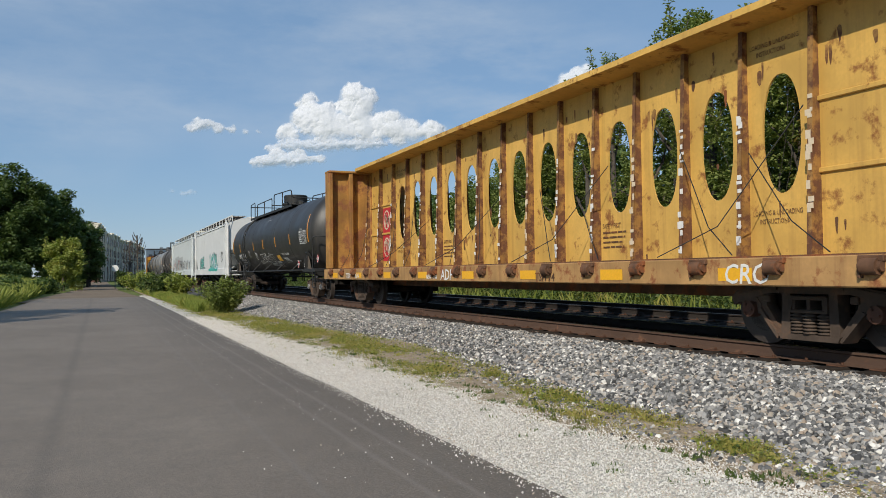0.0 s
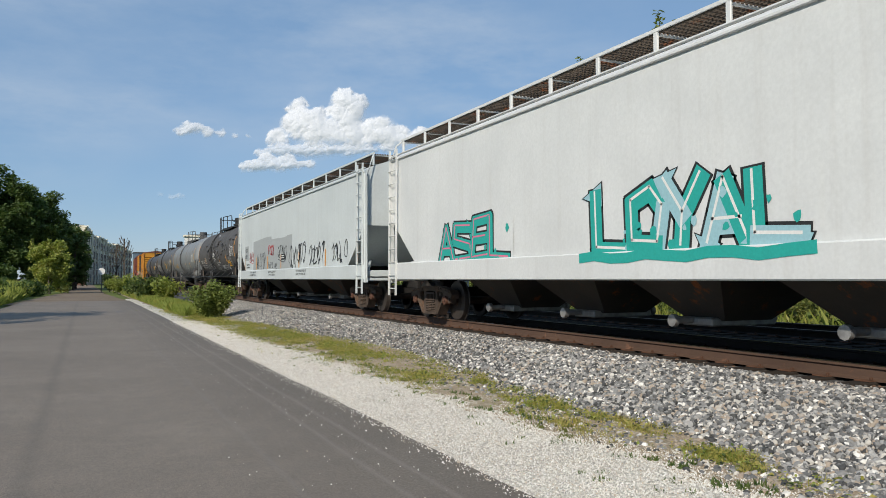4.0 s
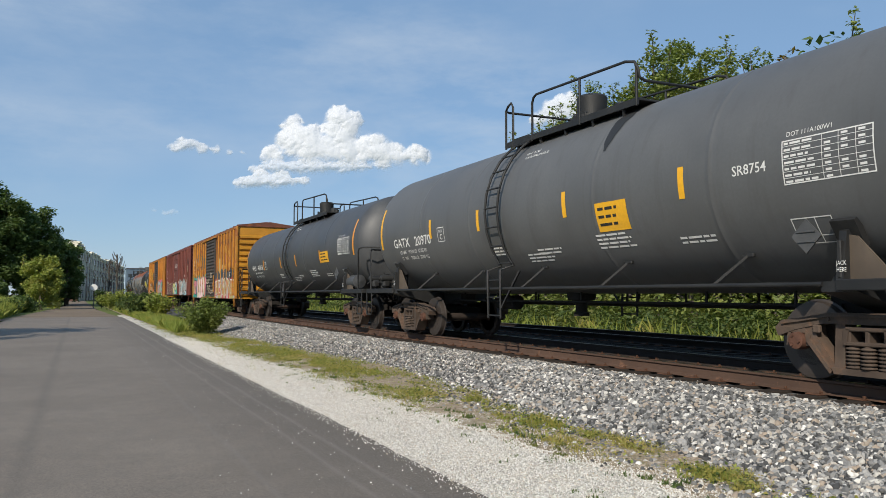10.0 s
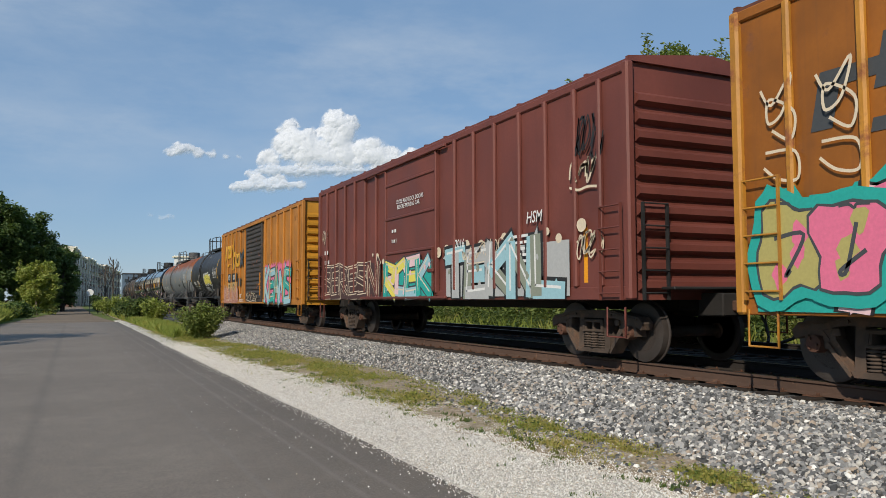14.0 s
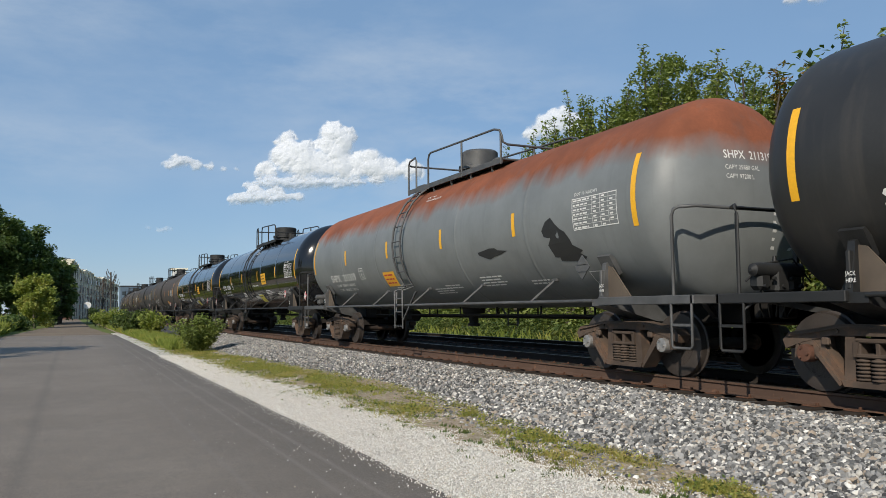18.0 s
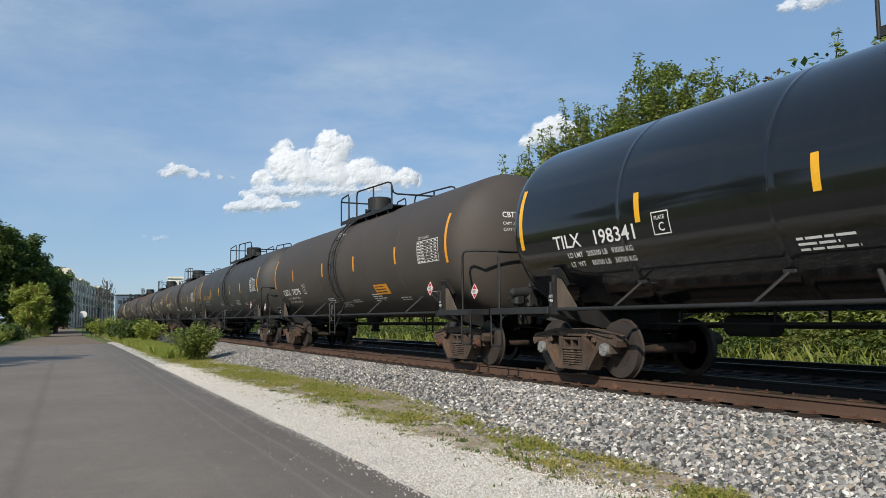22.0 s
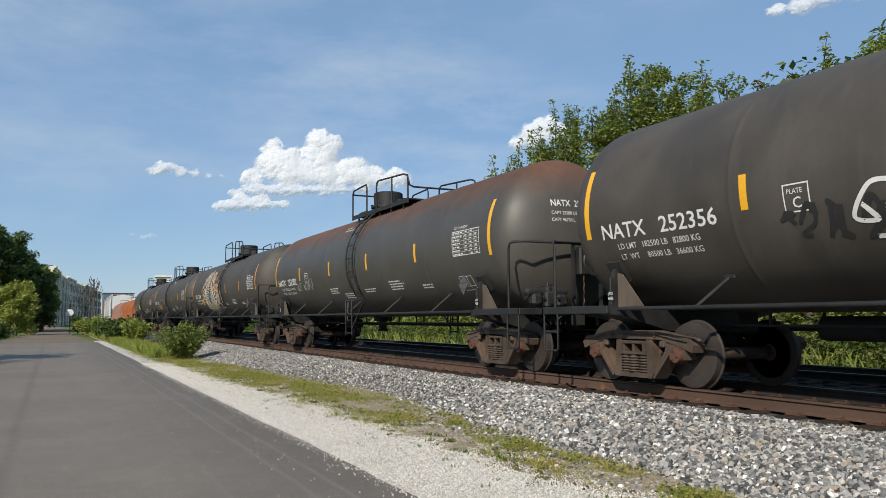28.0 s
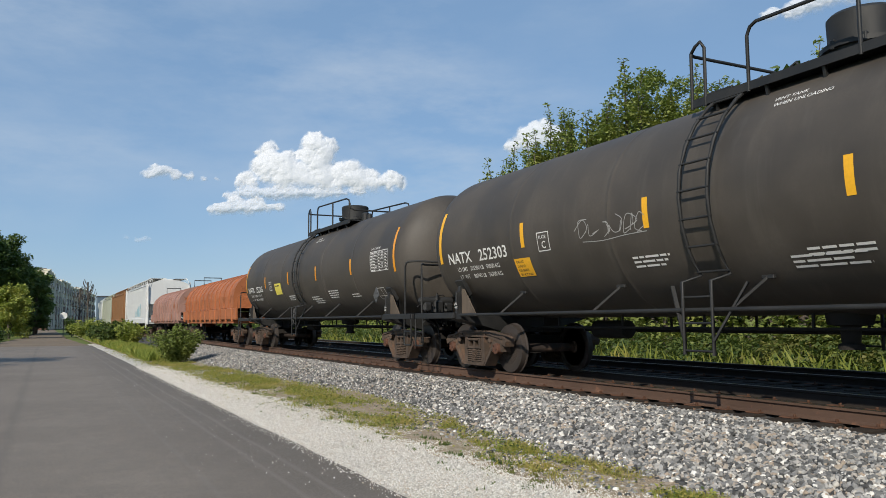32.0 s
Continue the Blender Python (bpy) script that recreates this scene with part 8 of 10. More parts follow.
    part("graffiti", s, SLATE_INK, car, "slate grey painted cloud behind the letters")
    soft = "teal, pink and cream spray-painted shapes"
    s = Shape()
    top = [(b - 0.25 - 5.5 * k / 30, 2.02 + 0.16 * math.sin(k * 0.9) + 0.12 * (k % 2)) for k in range(31)]
    for (ya, za), (yb, zb) in zip(top, top[1:]):
        s.put([foot.at(ya, 0.82, 0.055), foot.at(yb, 0.82, 0.055), foot.at(yb, zb, 0.055), foot.at(ya, za, 0.055)], [(0, 1, 2, 3)])
    part("graffiti", s, TEAL_INK, car, soft)
    wild(car, foot, b - 1.5, 0.90, 4.0, 1.02, "MOSEN", 92, TEAL_INK, BLACK_INK, [PALE_PINK, CREAM_INK, PINK_INK, PALE_PINK], WHITE_INK, soft, 0.056, 0.36, 0.16, 0.10)
    mural(car, foot, b - 0.35, 0.95, 1.5, 1.05, 2, 97, TEAL_INK, SLATE_INK, [PINK_INK, PINK_INK, OLIVE_INK, WHITE_INK], SLATE_INK, soft, 0.086, 0.16)
    s = Shape()
    for yy in (b - 0.38, b - 1.12):
        ribbon(s, flat, spline([(yy, 3.35), (yy - 0.15, 3.15), (yy - 0.42, 3.45), (yy - 0.30, 3.05), (yy - 0.10, 2.95), (yy - 0.12, 3.22), (yy - 0.45, 3.02), (yy - 0.40, 2.72), (yy - 0.15, 2.86)]), 0.035, 0.06)
        ribbon(s, flat, spline([(yy - 0.05, 2.62), (yy - 0.45, 2.58), (yy - 0.48, 2.28), (yy - 0.22, 2.30), (yy - 0.02, 2.45)]), 0.035, 0.061)
    part("graffiti", s, CREAM_INK, car, "cream spray-painted loops")
    door = Side(x=-1.63)
    s = Shape()
    for k, (w, z) in enumerate(((1.2, 1.7), (0.9, 1.3), (1.5, 1.05), (0.7, 2.0))):
        scrawl(s, door, dl - 0.3 - 0.5 * k, z, w, 0.25, 5, 95 + k, 0.03, 0.05)
    part("graffiti", s, CREAM_INK, car, "cream tags on the door")
    amber_bars(car, flat, (f + 0.9,), 1.0, 0.6)
    s = Shape()
    patch(s, flat, f + 1.75, f + 1.15, 1.85, 2.25, 0.07)
    part("number_board", s, BLACK_INK, car)
    s = Shape()
    rows_of_bars(s, flat, f + 1.7, 2.08, 0.5, 2, 0.08, 0.13, random.Random(9), 0.074)
    part("number_print", s, WHITE_INK, car)


CARS.append(boxcar(156.97, 172.45, 158.48, 170.98, 163.35, 166.5, BOX_ORANGE, BOX_RIB, BOX_END, DOOR_GREY,
                   "orange box car with large bright graffiti and a grey door", [172.45 - q for q in (0.75, 1.65, 2.57, 3.48, 4.4, 5.3, 10.16, 11.07, 11.97, 12.88, 13.8, 14.7)], orange_one))


def red_one(car, side, f, b, dr, dl):
    flat = Side(x=-1.56)
    low = Side(x=-1.56, low=0.97)
    wild(car, low, dr - 0.55, 1.06, 4.3, 0.84, "TEKNL", 101, SPRAY_SILVER, BLACK_INK, [SPRAY_SILVER, SKY_INK, SPRAY_SILVER, SAGE_INK], WHITE_INK, "silver and pale blue spray-painted letters", 0.055, 0.40, 0.02, 0.16)
    wild(car, Side(x=-1.63), dl - 0.15, 1.06, 2.75, 0.72, "ROEK", 102, TEAL_INK, SLATE_INK, [SKY_INK, PALE_PINK, TEAL_INK, LEMON_INK], CREAM_INK, "teal, pink and lemon spray-painted letters", 0.05, 0.34, 0.10)
    wild(car, low, b - 0.5, 1.02, 4.9, 0.88, "SERESN", 108, BROWN_INK, CREAM_INK, [BROWN_INK, BOX_RED, BROWN_INK], CREAM_INK, "maroon letters outlined in cream spray paint", 0.055, 0.22, 0.04, 0.06)
    s = Shape()
    r4 = random.Random(15)
    for k in range(22):
        y, z, q = b - 4.4 - (b - f - 5.6) * k / 21 + r4.uniform(-0.1, 0.1), 1.98 + r4.uniform(-0.12, 0.16), r4.uniform(0.05, 0.15)
        blob(s, flat, [(y + q * math.cos(t * 0.6), z + q * 0.85 * math.sin(t * 0.6)) for t in range(10)], 0.052 + 0.0002 * k)
    part("graffiti", s, CREAM_INK, car, "cream spray-painted spots above the letters")
    s = Shape()
    scrawl(s, flat, f + 5.2, 1.75, 1.6, 0.35, 7, 110, 0.02, 0.06)
    scrawl(s, flat, f + 1.5, 2.75, 0.8, 0.4, 5, 104, 0.04, 0.06)
    scrawl(s, flat, f + 1.3, 1.6, 0.7, 0.4, 4, 105, 0.03, 0.06)
    scrawl(s, flat, b - 0.3, 2.7, 0.5, 0.4, 3, 106, 0.03, 0.06)
    part("graffiti", s, CREAM_INK, car, "cream spray-painted tags")
    s = Shape()
    scrawl(s, flat, f + 1.4, 3.1, 0.8, 0.7, 6, 107, 0.03, 0.06)
    part("graffiti", s, BLACK_INK, car, "black spray-painted tag")
    s = Shape()
    door = Side(x=-1.63)
    write(s, door, "CLOSE AND LOCK DOORS", dl - 0.78, 3.28, 0.10, 0.95, 0.012, 0.01)
    write(s, door, "BEFORE MOVING CAR", dl - 0.86, 3.15, 0.10, 0.95, 0.012, 0.01)
    write(s, flat, "2016", dr - 0.85, 2.02, 0.17, 0.9, 0.008, 0.06, 0.15)
    write(s, flat, "HSM", f + 2.75, 2.28, 0.20, 0.9, 0.008, 0.06, 0.2)
    rows_of_bars(s, door, dl - 0.5, 2.6, 0.4, 2, 0.08, 0.25, random.Random(12), 0.01)
    rows_of_bars(s, flat, f + 3.2, 2.05, 0.9, 6, 0.05, 0.11, random.Random(13), 0.06)
    rows_of_bars(s, flat, b - 0.6, 2.35, 0.5, 2, 0.12, 0.3, random.Random(14), 0.06)
    part("stencils", s, WHITE_INK, car)
    amber_bars(car, flat, (f + 1.08,), 1.22, 0.86)
    amber_bars(car, flat, (b - 9.62, b - 11.76, b - 5.6), 1.15, 0.55)


CARS.append(boxcar(174.5, 189.9, 176.06, 188.2, 180.92, 184.04, BOX_RED, BOX_RED, BOX_RED, BOX_RED,
                   "oxide red box car with silver graffiti along its foot", [189.9 - q for q in (0.8, 1.68, 2.55, 3.42, 4.3, 5.15, 9.8, 10.65, 11.5, 12.4, 13.25, 14.1, 14.75)], red_one, roof=BOX_RED, smooth_door=True, sill=0.95))


def orange_two(car, side, f, b, dr, dl):
    flat = Side(x=-1.56)
    s = Shape()
    patch(s, flat, b - 1.85, b - 2.95, 1.86, 2.26, 0.052)
    patch(s, flat, b - 3.05, b - 4.2, 1.86, 2.26, 0.052)
    part("number_board", s, BLACK_INK, car)
    s = Shape()
    write(s, flat, "373", b - 1.95, 1.95, 0.24, 1.1, 0.02, 0.058)
    write(s, flat, "03", b - 3.3, 1.95, 0.24, 1.1, 0.02, 0.058)
    part("car_number", s, WHITE_INK, car)
    s = Shape()
    patch(s, flat, b - 1.85, b - 2.95, 1.36, 1.82, 0.052)
    patch(s, flat, b - 3.05, b - 4.2, 1.36, 1.82, 0.052)
    part("paint_patch", s, TAN_PATCH, car)
    s = Shape()
    write(s, flat, "LD LMT", b - 2.05, 1.62, 0.10, 0.9, 0.005, 0.058)
    write(s, flat, "LT WT", b - 2.1, 1.44, 0.10, 0.9, 0.005, 0.058)
    write(s, flat, "157200", b - 3.25, 1.62, 0.10, 0.9, 0.005, 0.058)
    write(s, flat, "62600", b - 3.3, 1.44, 0.10, 0.9, 0.005, 0.058)
    part("weight_lettering", s, BLACK_INK, car)
    worn = "worn yellow slanted lettering blocks"
    slabs(car, flat, [(b - 1.05, 2.95, 0.75, 0.75, 1), (b - 1.85, 3.05, 0.75, 0.62, 3), (b - 2.75, 3.05, 0.32, 0.62, 0), (b - 3.1, 3.05, 0.32, 0.95, 0), (b - 1.7, 2.62, 1.2, 0.13, 1), (b - 3.05, 2.45, 0.85, 0.85, 3), (b - 3.95, 2.55, 0.80, 0.62, 3), (b - 4.75, 2.6, 0.30, 0.62, 0)],
          YELLOW_INK, worn, 0.055)
    slabs(car, flat, [(b - 1.75, 3.02, 0.25, 0.5, 0), (b - 3.05, 2.5, 0.3, 0.8, 0), (b - 3.6, 2.45, 0.3, 0.3, 0), (b - 3.98, 2.52, 0.18, 0.6, 0), (b - 4.5, 2.55, 0.16, 0.55, 0)], SLATE_INK, "worn slate edges of the lettering", 0.062)
    s = Shape()
    ribbon(s, flat, [(b - 5.0, 2.55), (b - 5.9, 3.25)], 0.28, 0.066)
    ribbon(s, flat, [(b - 5.0, 3.15), (b - 5.7, 2.6)], 0.28, 0.067)
    part("lettering", s, SLATE_INK, car, "worn slate edges of the lettering")
    s = Shape()
    write(s, flat, "WET", b - 5.0, 1.06, 0.17, 0.9, 0.01, 0.068, 0.15)
    write(s, flat, "AND WILD!", b - 4.95, 0.86, 0.15, 0.9, 0.01, 0.068, 0.1)
    part("graffiti", s, WHITE_INK, car, "white spray-painted words")
    s = Shape()
    patch(s, flat, b - 4.5, b - 5.2, 1.60, 1.98, 0.06)
    part("overpaint", s, SLATE_INK, car)
    wild(car, Side(x=-1.56, low=0.80), b - 0.8, 0.86, 3.6, 0.62, "MEUNM", 112, DUSTY_PINK, CREAM_INK, [DUSTY_PINK], CREAM_INK, "dusty pink letters outlined in cream", 0.051, 0.26, 0.10, 0.06)
    wild(car, flat, dr - 0.5, 0.9, 4.2, 1.15, "KEANS", 111, PINK_INK, SLATE_INK, [SKY_INK, TEAL_INK, SKY_INK], CREAM_INK, "pale blue and pink spray-painted letters", 0.055, 0.24, 0.3)
    s = Shape()
    scrawl(s, Side(x=-1.63), dl - 0.3, 0.95, 2.2, 0.35, 7, 114, 0.03, 0.06)
    part("graffiti", s, CREAM_INK, car, "cream spray-painted tags")
    amber_bars(car, flat, (b - 1.03, b - 4.1, f + 0.9), 1.30, 0.62)


CARS.append(boxcar(192.0, 208.05, 193.6, 206.06, 198.3, 201.5, BOX_AMBER, BOX_AMBER, BOX_END, DOOR_GREY,
                   "amber box car with a dark door and patched lettering", ribs_between(192.0, 208.05, 198.3, 201.5, 6), orange_two))


def smile(car, side, f, b, rng):
    mural(car, side, b - 5.5, side.z_at(1.86), 2.3, 0.62, 4, 121, WHITE_INK, SLATE_INK, [LEMON_INK], WHITE_INK, "yellow and white bubble letters")
    s = Shape()
    scrawl(s, side, b - 3.2, side.z_at(2.2), 0.8, 0.4, 4, 122, 0.02)
    part("graffiti", s, GREY_INK, car, "grey spray-painted tag")


CARS.append(tank_car("SRAX 17539", 210.80, 219.85, 210.1, 220.45, brake_front=False, paint_=TANK_BLACK, ticks=(2.87, 4.1, 6.21), tick_mat=YELLOW_INK,
                     label="short black tank car with yellow bubble graffiti", extra=smile, seed=12, dome=0.26, ladder=4.6, plat=(3.7, 7.9), man=6.0, txt=1.0, zt=2.05, ztick=2.0))


def worn(car, side, f, b, rng):
    s = Shape()
    for k, (dy, z, w, h) in enumerate(((2.2, 2.3, 0.3, 0.25), (2.0, 2.05, 0.5, 0.35), (1.8, 1.85, 0.5, 0.2), (4.3, 2.05, 0.6, 0.12))):
        pts = [(f + dy + w * math.cos(t * 0.5) * rng.uniform(0.5, 1), side.z_at(z) + h * math.sin(t * 0.5) * rng.uniform(0.5, 1)) for t in range(12)]
        blob(s, side, pts, 0.004 + 0.001 * k)
    part("tar_patch", s, BLACK_INK, car, "black tar smears")


CARS.append(tank_car("SHPX 211319", 224.02, 238.20, 223.15, 239.2, weights=("193600", "87820", "69400", "31480"), capacity=("25680 GAL", "97200 L"), paint_=TANK_RUSTTOP, ticks=(3.16, 6.43, 9.62, 12.7), tick_mat=YELLOW_INK, steel=PIPE_GREY, cap="silver",
                     label="grey tank car with a rust red crown", extra=both(worn, sticker(5.85, 1.6, 0.75, 0.42, YELLOW_INK, ink=RED_INK)), seed=13, dome=0.42, ladder=7.35, plat=(6.5, 11.3), man=8.6, txt=1.46, zt=1.95, ztick=2.5))
CARS.append(tank_car("CTCX 731346", 242.6, 256.45, 241.8, 257.25, paint_=TANK_GLOSS, ticks=(3.28, 6.0, 9.3, 12.5), tick_mat=YELLOW_INK,
                     label="glossy black tank car with yellow stickers", hazard=True, extra=both(notices((8.05, 2.06, 0.06, ("VENT TANK WHEN UNLOADING",)), (10.91, 1.73, 0.055, ("0.5\" CERAMIC FIBER",)), (12.27, 1.72, 0.05, ("OWNERSHIP SUBJECT TO A SECURITY AGREEMENT", "FILED WITH THE SURFACE TRANSPORTATION BOARD"))), sticker(10.0, 2.1, 0.8, 0.45, YELLOW_INK), sticker(8.6, 1.4, 0.75, 0.4, LEMON_INK, bars=1)), seed=14, dome=0.46, ladder=7.1, plat=(6.42, 10.1), man=8.05, cap="silver", mark_w=2.03, txt=0.95, zt=2.18, ztick=2.5))
CARS.append(tank_car("TILX 198341", 260.68, 274.70, 260.0, 275.5, paint_=TANK_GLOSS, ticks=(3.1, 6.02, 9.32, 12.4), tick_mat=YELLOW_INK,
                     label="glossy black tank car with hazard placards", hazard=True, extra=both(notices((8.05, 2.06, 0.06, ("VENT TANK WHEN UNLOADING",)), (10.91, 1.73, 0.055, ("0.5\" CERAMIC FIBER",)), (12.27, 1.72, 0.05, ("OWNERSHIP SUBJECT TO A SECURITY AGREEMENT", "FILED WITH THE SURFACE TRANSPORTATION BOARD"))), sticker(10.0, 2.1, 0.8, 0.45, YELLOW_INK), sticker(8.6, 1.4, 0.75, 0.4, LEMON_INK, bars=1)), seed=15, dome=0.46, ladder=7.2, plat=(6.42, 10.1), man=8.05, cap="silver", mark_w=2.03, txt=0.95, zt=2.18, ztick=2.5))
CARS.append(tank_car("CBTX 742795", 278.95, 292.80, 278.55, 293.5, paint_=TANK_BROWN, ticks=(2.6, 6.08, 9.03, 12.1), tick_mat=AMBER_INK,
                     label="dull brown-black tank car with amber stripes", hazard=True, extra=both(sticker(10.2, 1.62, 0.95, 0.3, AMBER_INK)), seed=16, dome=0.36, ladder=7.3, plat=(6.2, 10.5), man=7.1, txt=0.9, zt=1.96, ztick=2.51))
CARS.append(tank_car("UTLX 213304", 297.28, 311.37, 296.7, 312.05, capacity=("30200 GAL US", "114300 LTR"), paint_=TANK_COAL, ticks=(3.6, 6.19, 9.17, 11.75), tick_mat=YELLOW_INK, ink=GOLD_INK, cap="silver",
                     label="dull black tank car with gold lettering", hazard=True, seed=17, dome=0.36, ladder=8.1, plat=(6.2, 11.4), man=7.5, txt=1.2, zt=2.25, ztick=2.46))


NOT_FIT = ("CAR NOT", "QUALIFIED", "FOR SERVICE", "DO NOT LOAD")


def natx(num, uf, ur, bf, br, seed, extra=None, paint_=None, label="dusty black tank car with white lettering", ladder=7.2, man=8.5, ticks=(3.0, 6.05, 9.1, 12.15), txt=0.3, mark_w=2.25, tick=None, weights=("205300", "93000", "80700", "36700")):
    return tank_car("NATX " + num, uf, ur, bf, br, paint_=paint_ or TANK_DUST, brake_front=True, ticks=ticks, tick_mat=tick or (AMBER_INK if seed % 2 else YELLOW_INK), weights=weights,
                    label=label, extra=extra, seed=seed, r=1.50, axis=2.53, dome=0.42, ladder=ladder, plate_gap=1.0, plat=(6.6, 10.6), man=man, txt=txt, mark_w=mark_w, zt=2.22, ztick=2.44)


CARS.append(natx("252394", 315.45, 329.45, 314.9, 330.15, 18, sticker(7.25, 1.68, 0.38, 0.3, LIME_INK, bars=2), ladder=8.1, man=6.9))
CARS.append(natx("252356", 333.85, 348.15, 332.75, 348.65, 19, both(sticker(7.65, 1.95, 0.55, 0.36, LIME_INK, bars=2), tags((4.35, 1.85, 1.8, 0.5, 5, 0.05, WHITE_INK), (7.0, 2.9, 1.6, 0.7, 6, 0.035, GREY_INK), (9.2, 2.1, 1.7, 0.5, 5, 0.06, GREY_INK), (3.35, 1.78, 1.25, 0.45, 5, 0.05, BLACK_INK))), label="dusty black tank car with white graffiti and a lime sticker", tick=YELLOW_INK, weights=("182500", "82800", "80500", "36600")))
CARS.append(natx("252302", 352.15, 366.45, 351.65, 367.15, 20, tags((2.5, 1.95, 0.5, 0.25, 4, 0.02, GREY_INK), (3.3, 1.9, 0.9, 0.4, 5, 0.02, GREY_INK)), TANK_BROWNTOP, "black tank car with a rusty brown crown", ladder=8.1, man=7.0))


def wings(car, side, f, b, rng):
    """Striped and curling pale paint, mirrored about its middle, with drops and stars."""
    y0, z0 = b - 5.2, side.z_at(2.30)
    feather, ray_, warm = Shape(), Shape(), Shape()
    k = 0.004
    for sy in (-1, 1):
        # striped cheeks: nested arcs that open outwards
        for i in range(11):
            q = 0.16 + 0.085 * i
            ctrl = [(y0 + sy * q * 0.55, z0 + 0.62 - 0.12 * i), (y0 + sy * (0.45 + 0.5 * q), z0 + 0.55 - 0.10 * i), (y0 + sy * (0.85 + 0.28 * q), z0 + 0.30 - 0.085 * i), (y0 + sy * (1.05 + 0.25 * q), z0 + 0.02 - 0.07 * i)]
            ribbon(feather, side, spline(ctrl, 6), 0.042, k)
            k += 0.0003
        # curls of the crest and of the side locks
        for dy, dz, r, rounds, st in ((0.62, 0.86, 0.30, 1.9, 0.3), (1.05, 0.66, 0.22, 1.6, 1.2), (1.30, -0.62, 0.24, 1.8, 2.0), (0.95, -0.86, 0.18, 1.5, 2.6)):
            spiral(feather, side, y0 + sy * dy, z0 + dz, r, rounds, sy, 0.055, k, st if sy > 0 else math.pi - st)
            k += 0.0003
        # flame-like mane
        for i in range(15):
            a = radians(62 - 11.5 * i)
            c, d = math.cos(a), math.sin(a)
            ctrl = [(y0 + sy * 1.25 * c, z0 + 0.80 * d), (y0 + sy * 1.45 * c, z0 + 0.95 * d + 0.05), (y0 + sy * (1.60 + 0.06 * (i % 3)) * c + sy * 0.04, z0 + 1.12 * d + 0.16)]
            ribbon(feather, side, spline(ctrl, 5), 0.085 - 0.03 * (i % 2), k)
            k += 0.0003
        # pale blue drops
        for dy, dz, r in ((0.30, -0.30, 0.09), (0.62, -0.22, 0.10), (0.48, -0.52, 0.08)):
            blob(ray_, side, [(y0 + sy * dy + r * math.cos(t * 0.52), z0 + dz + r * (1.0 if math.sin(t * 0.52) < 0 else 2.4) * math.sin(t * 0.52)) for t in range(12)], k)
            k += 0.0003
        for i in range(5):
            a = radians(-30 + 72 * i)
            ribbon(ray_, side, [(y0 + sy * 1.75 - 0.04 * math.cos(a), z0 - 0.25), (y0 + sy * 1.75 + 0.24 * math.cos(a), z0 - 0.25 + 0.26 * math.sin(a))], 0.03, k)
            k += 0.0002
    # nested bows below and rings above
    for i in range(9):
        w, d = 0.30 + 0.10 * i, 0.34 + 0.075 * i
        ribbon(feather, side, spline([(y0 - w, z0 - 0.30 - 0.03 * i), (y0 - w * 0.6, z0 - 0.22 - d * 0.75), (y0, z0 - 0.25 - d * 0.95), (y0 + w * 0.6, z0 - 0.22 - d * 0.75), (y0 + w, z0 - 0.30 - 0.03 * i)], 6), 0.045, k)
        k += 0.0003
    for i in range(5):
        q = 0.08 + 0.07 * i
        ribbon(feather, side, [(y0 + q * math.cos(t * 0.35), z0 + 0.92 + q * 0.95 * math.sin(t * 0.35)) for t in range(19)], 0.034, k)
        k += 0.0003
    for i in range(10):
        ribbon(feather, side, [(y0 + 0.20 - 0.015 * i, z0 + 0.52 - 0.075 * i), (y0 - 0.20 + 0.015 * i, z0 + 0.52 - 0.075 * i)], 0.036, k)
    ribbon(warm, side, spline([(y0 - 1.15, z0 + 1.05), (y0 - 1.42, z0 + 0.95), (y0 - 1.50, z0 + 0.62), (y0 - 1.36, z0 + 0.40)], 6), 0.12, k + 0.001)
    spiral(feather, side, b - 8.05, z0 - 0.25, 0.36, 2.6, 1, 0.06, k + 0.001)
    spiral(feather, side, b - 7.95, z0 + 0.55, 0.20, 1.7, -1, 0.05, k + 0.001, 2.0)
    ribbon(feather, side, spline([(b - 7.7, z0 + 0.42), (b - 7.62, z0 + 0.1), (b - 7.75, z0 - 0.3), (b - 8.05, z0 - 0.68)], 6), 0.06, k + 0.0015)
    scrawl(feather, side, b - 6.85, z0 + 0.02, 0.85, 0.42, 4, 131, 0.045, k + 0.002)
    scrawl(feather, side, b - 6.95, z0 - 0.52, 0.85, 0.45, 4, 132, 0.05, k + 0.002)
    scrawl(warm, side, b - 6.87, z0 + 0.0, 0.85, 0.42, 4, 131, 0.03, k + 0.003)
    for i in range(6):
        a = radians(25 + 26 * i)
        ribbon(warm, side, [(b - 7.2 + 0.16 * math.cos(a), z0 + 0.55 + 0.06 * math.sin(a)), (b - 7.2 + 0.30 * math.cos(a), z0 + 0.55 + 0.26 * math.sin(a))], 0.035, k + 0.002)
    part("graffiti", feather, CREAM_INK, car, "cream spray-painted stripes, curls and mane")
    part("graffiti", ray_, SKY_INK, car, "pale blue spray-painted drops and stars")
    part("graffiti", warm, TAN_SPRAY, car, "orange spray-painted strokes")


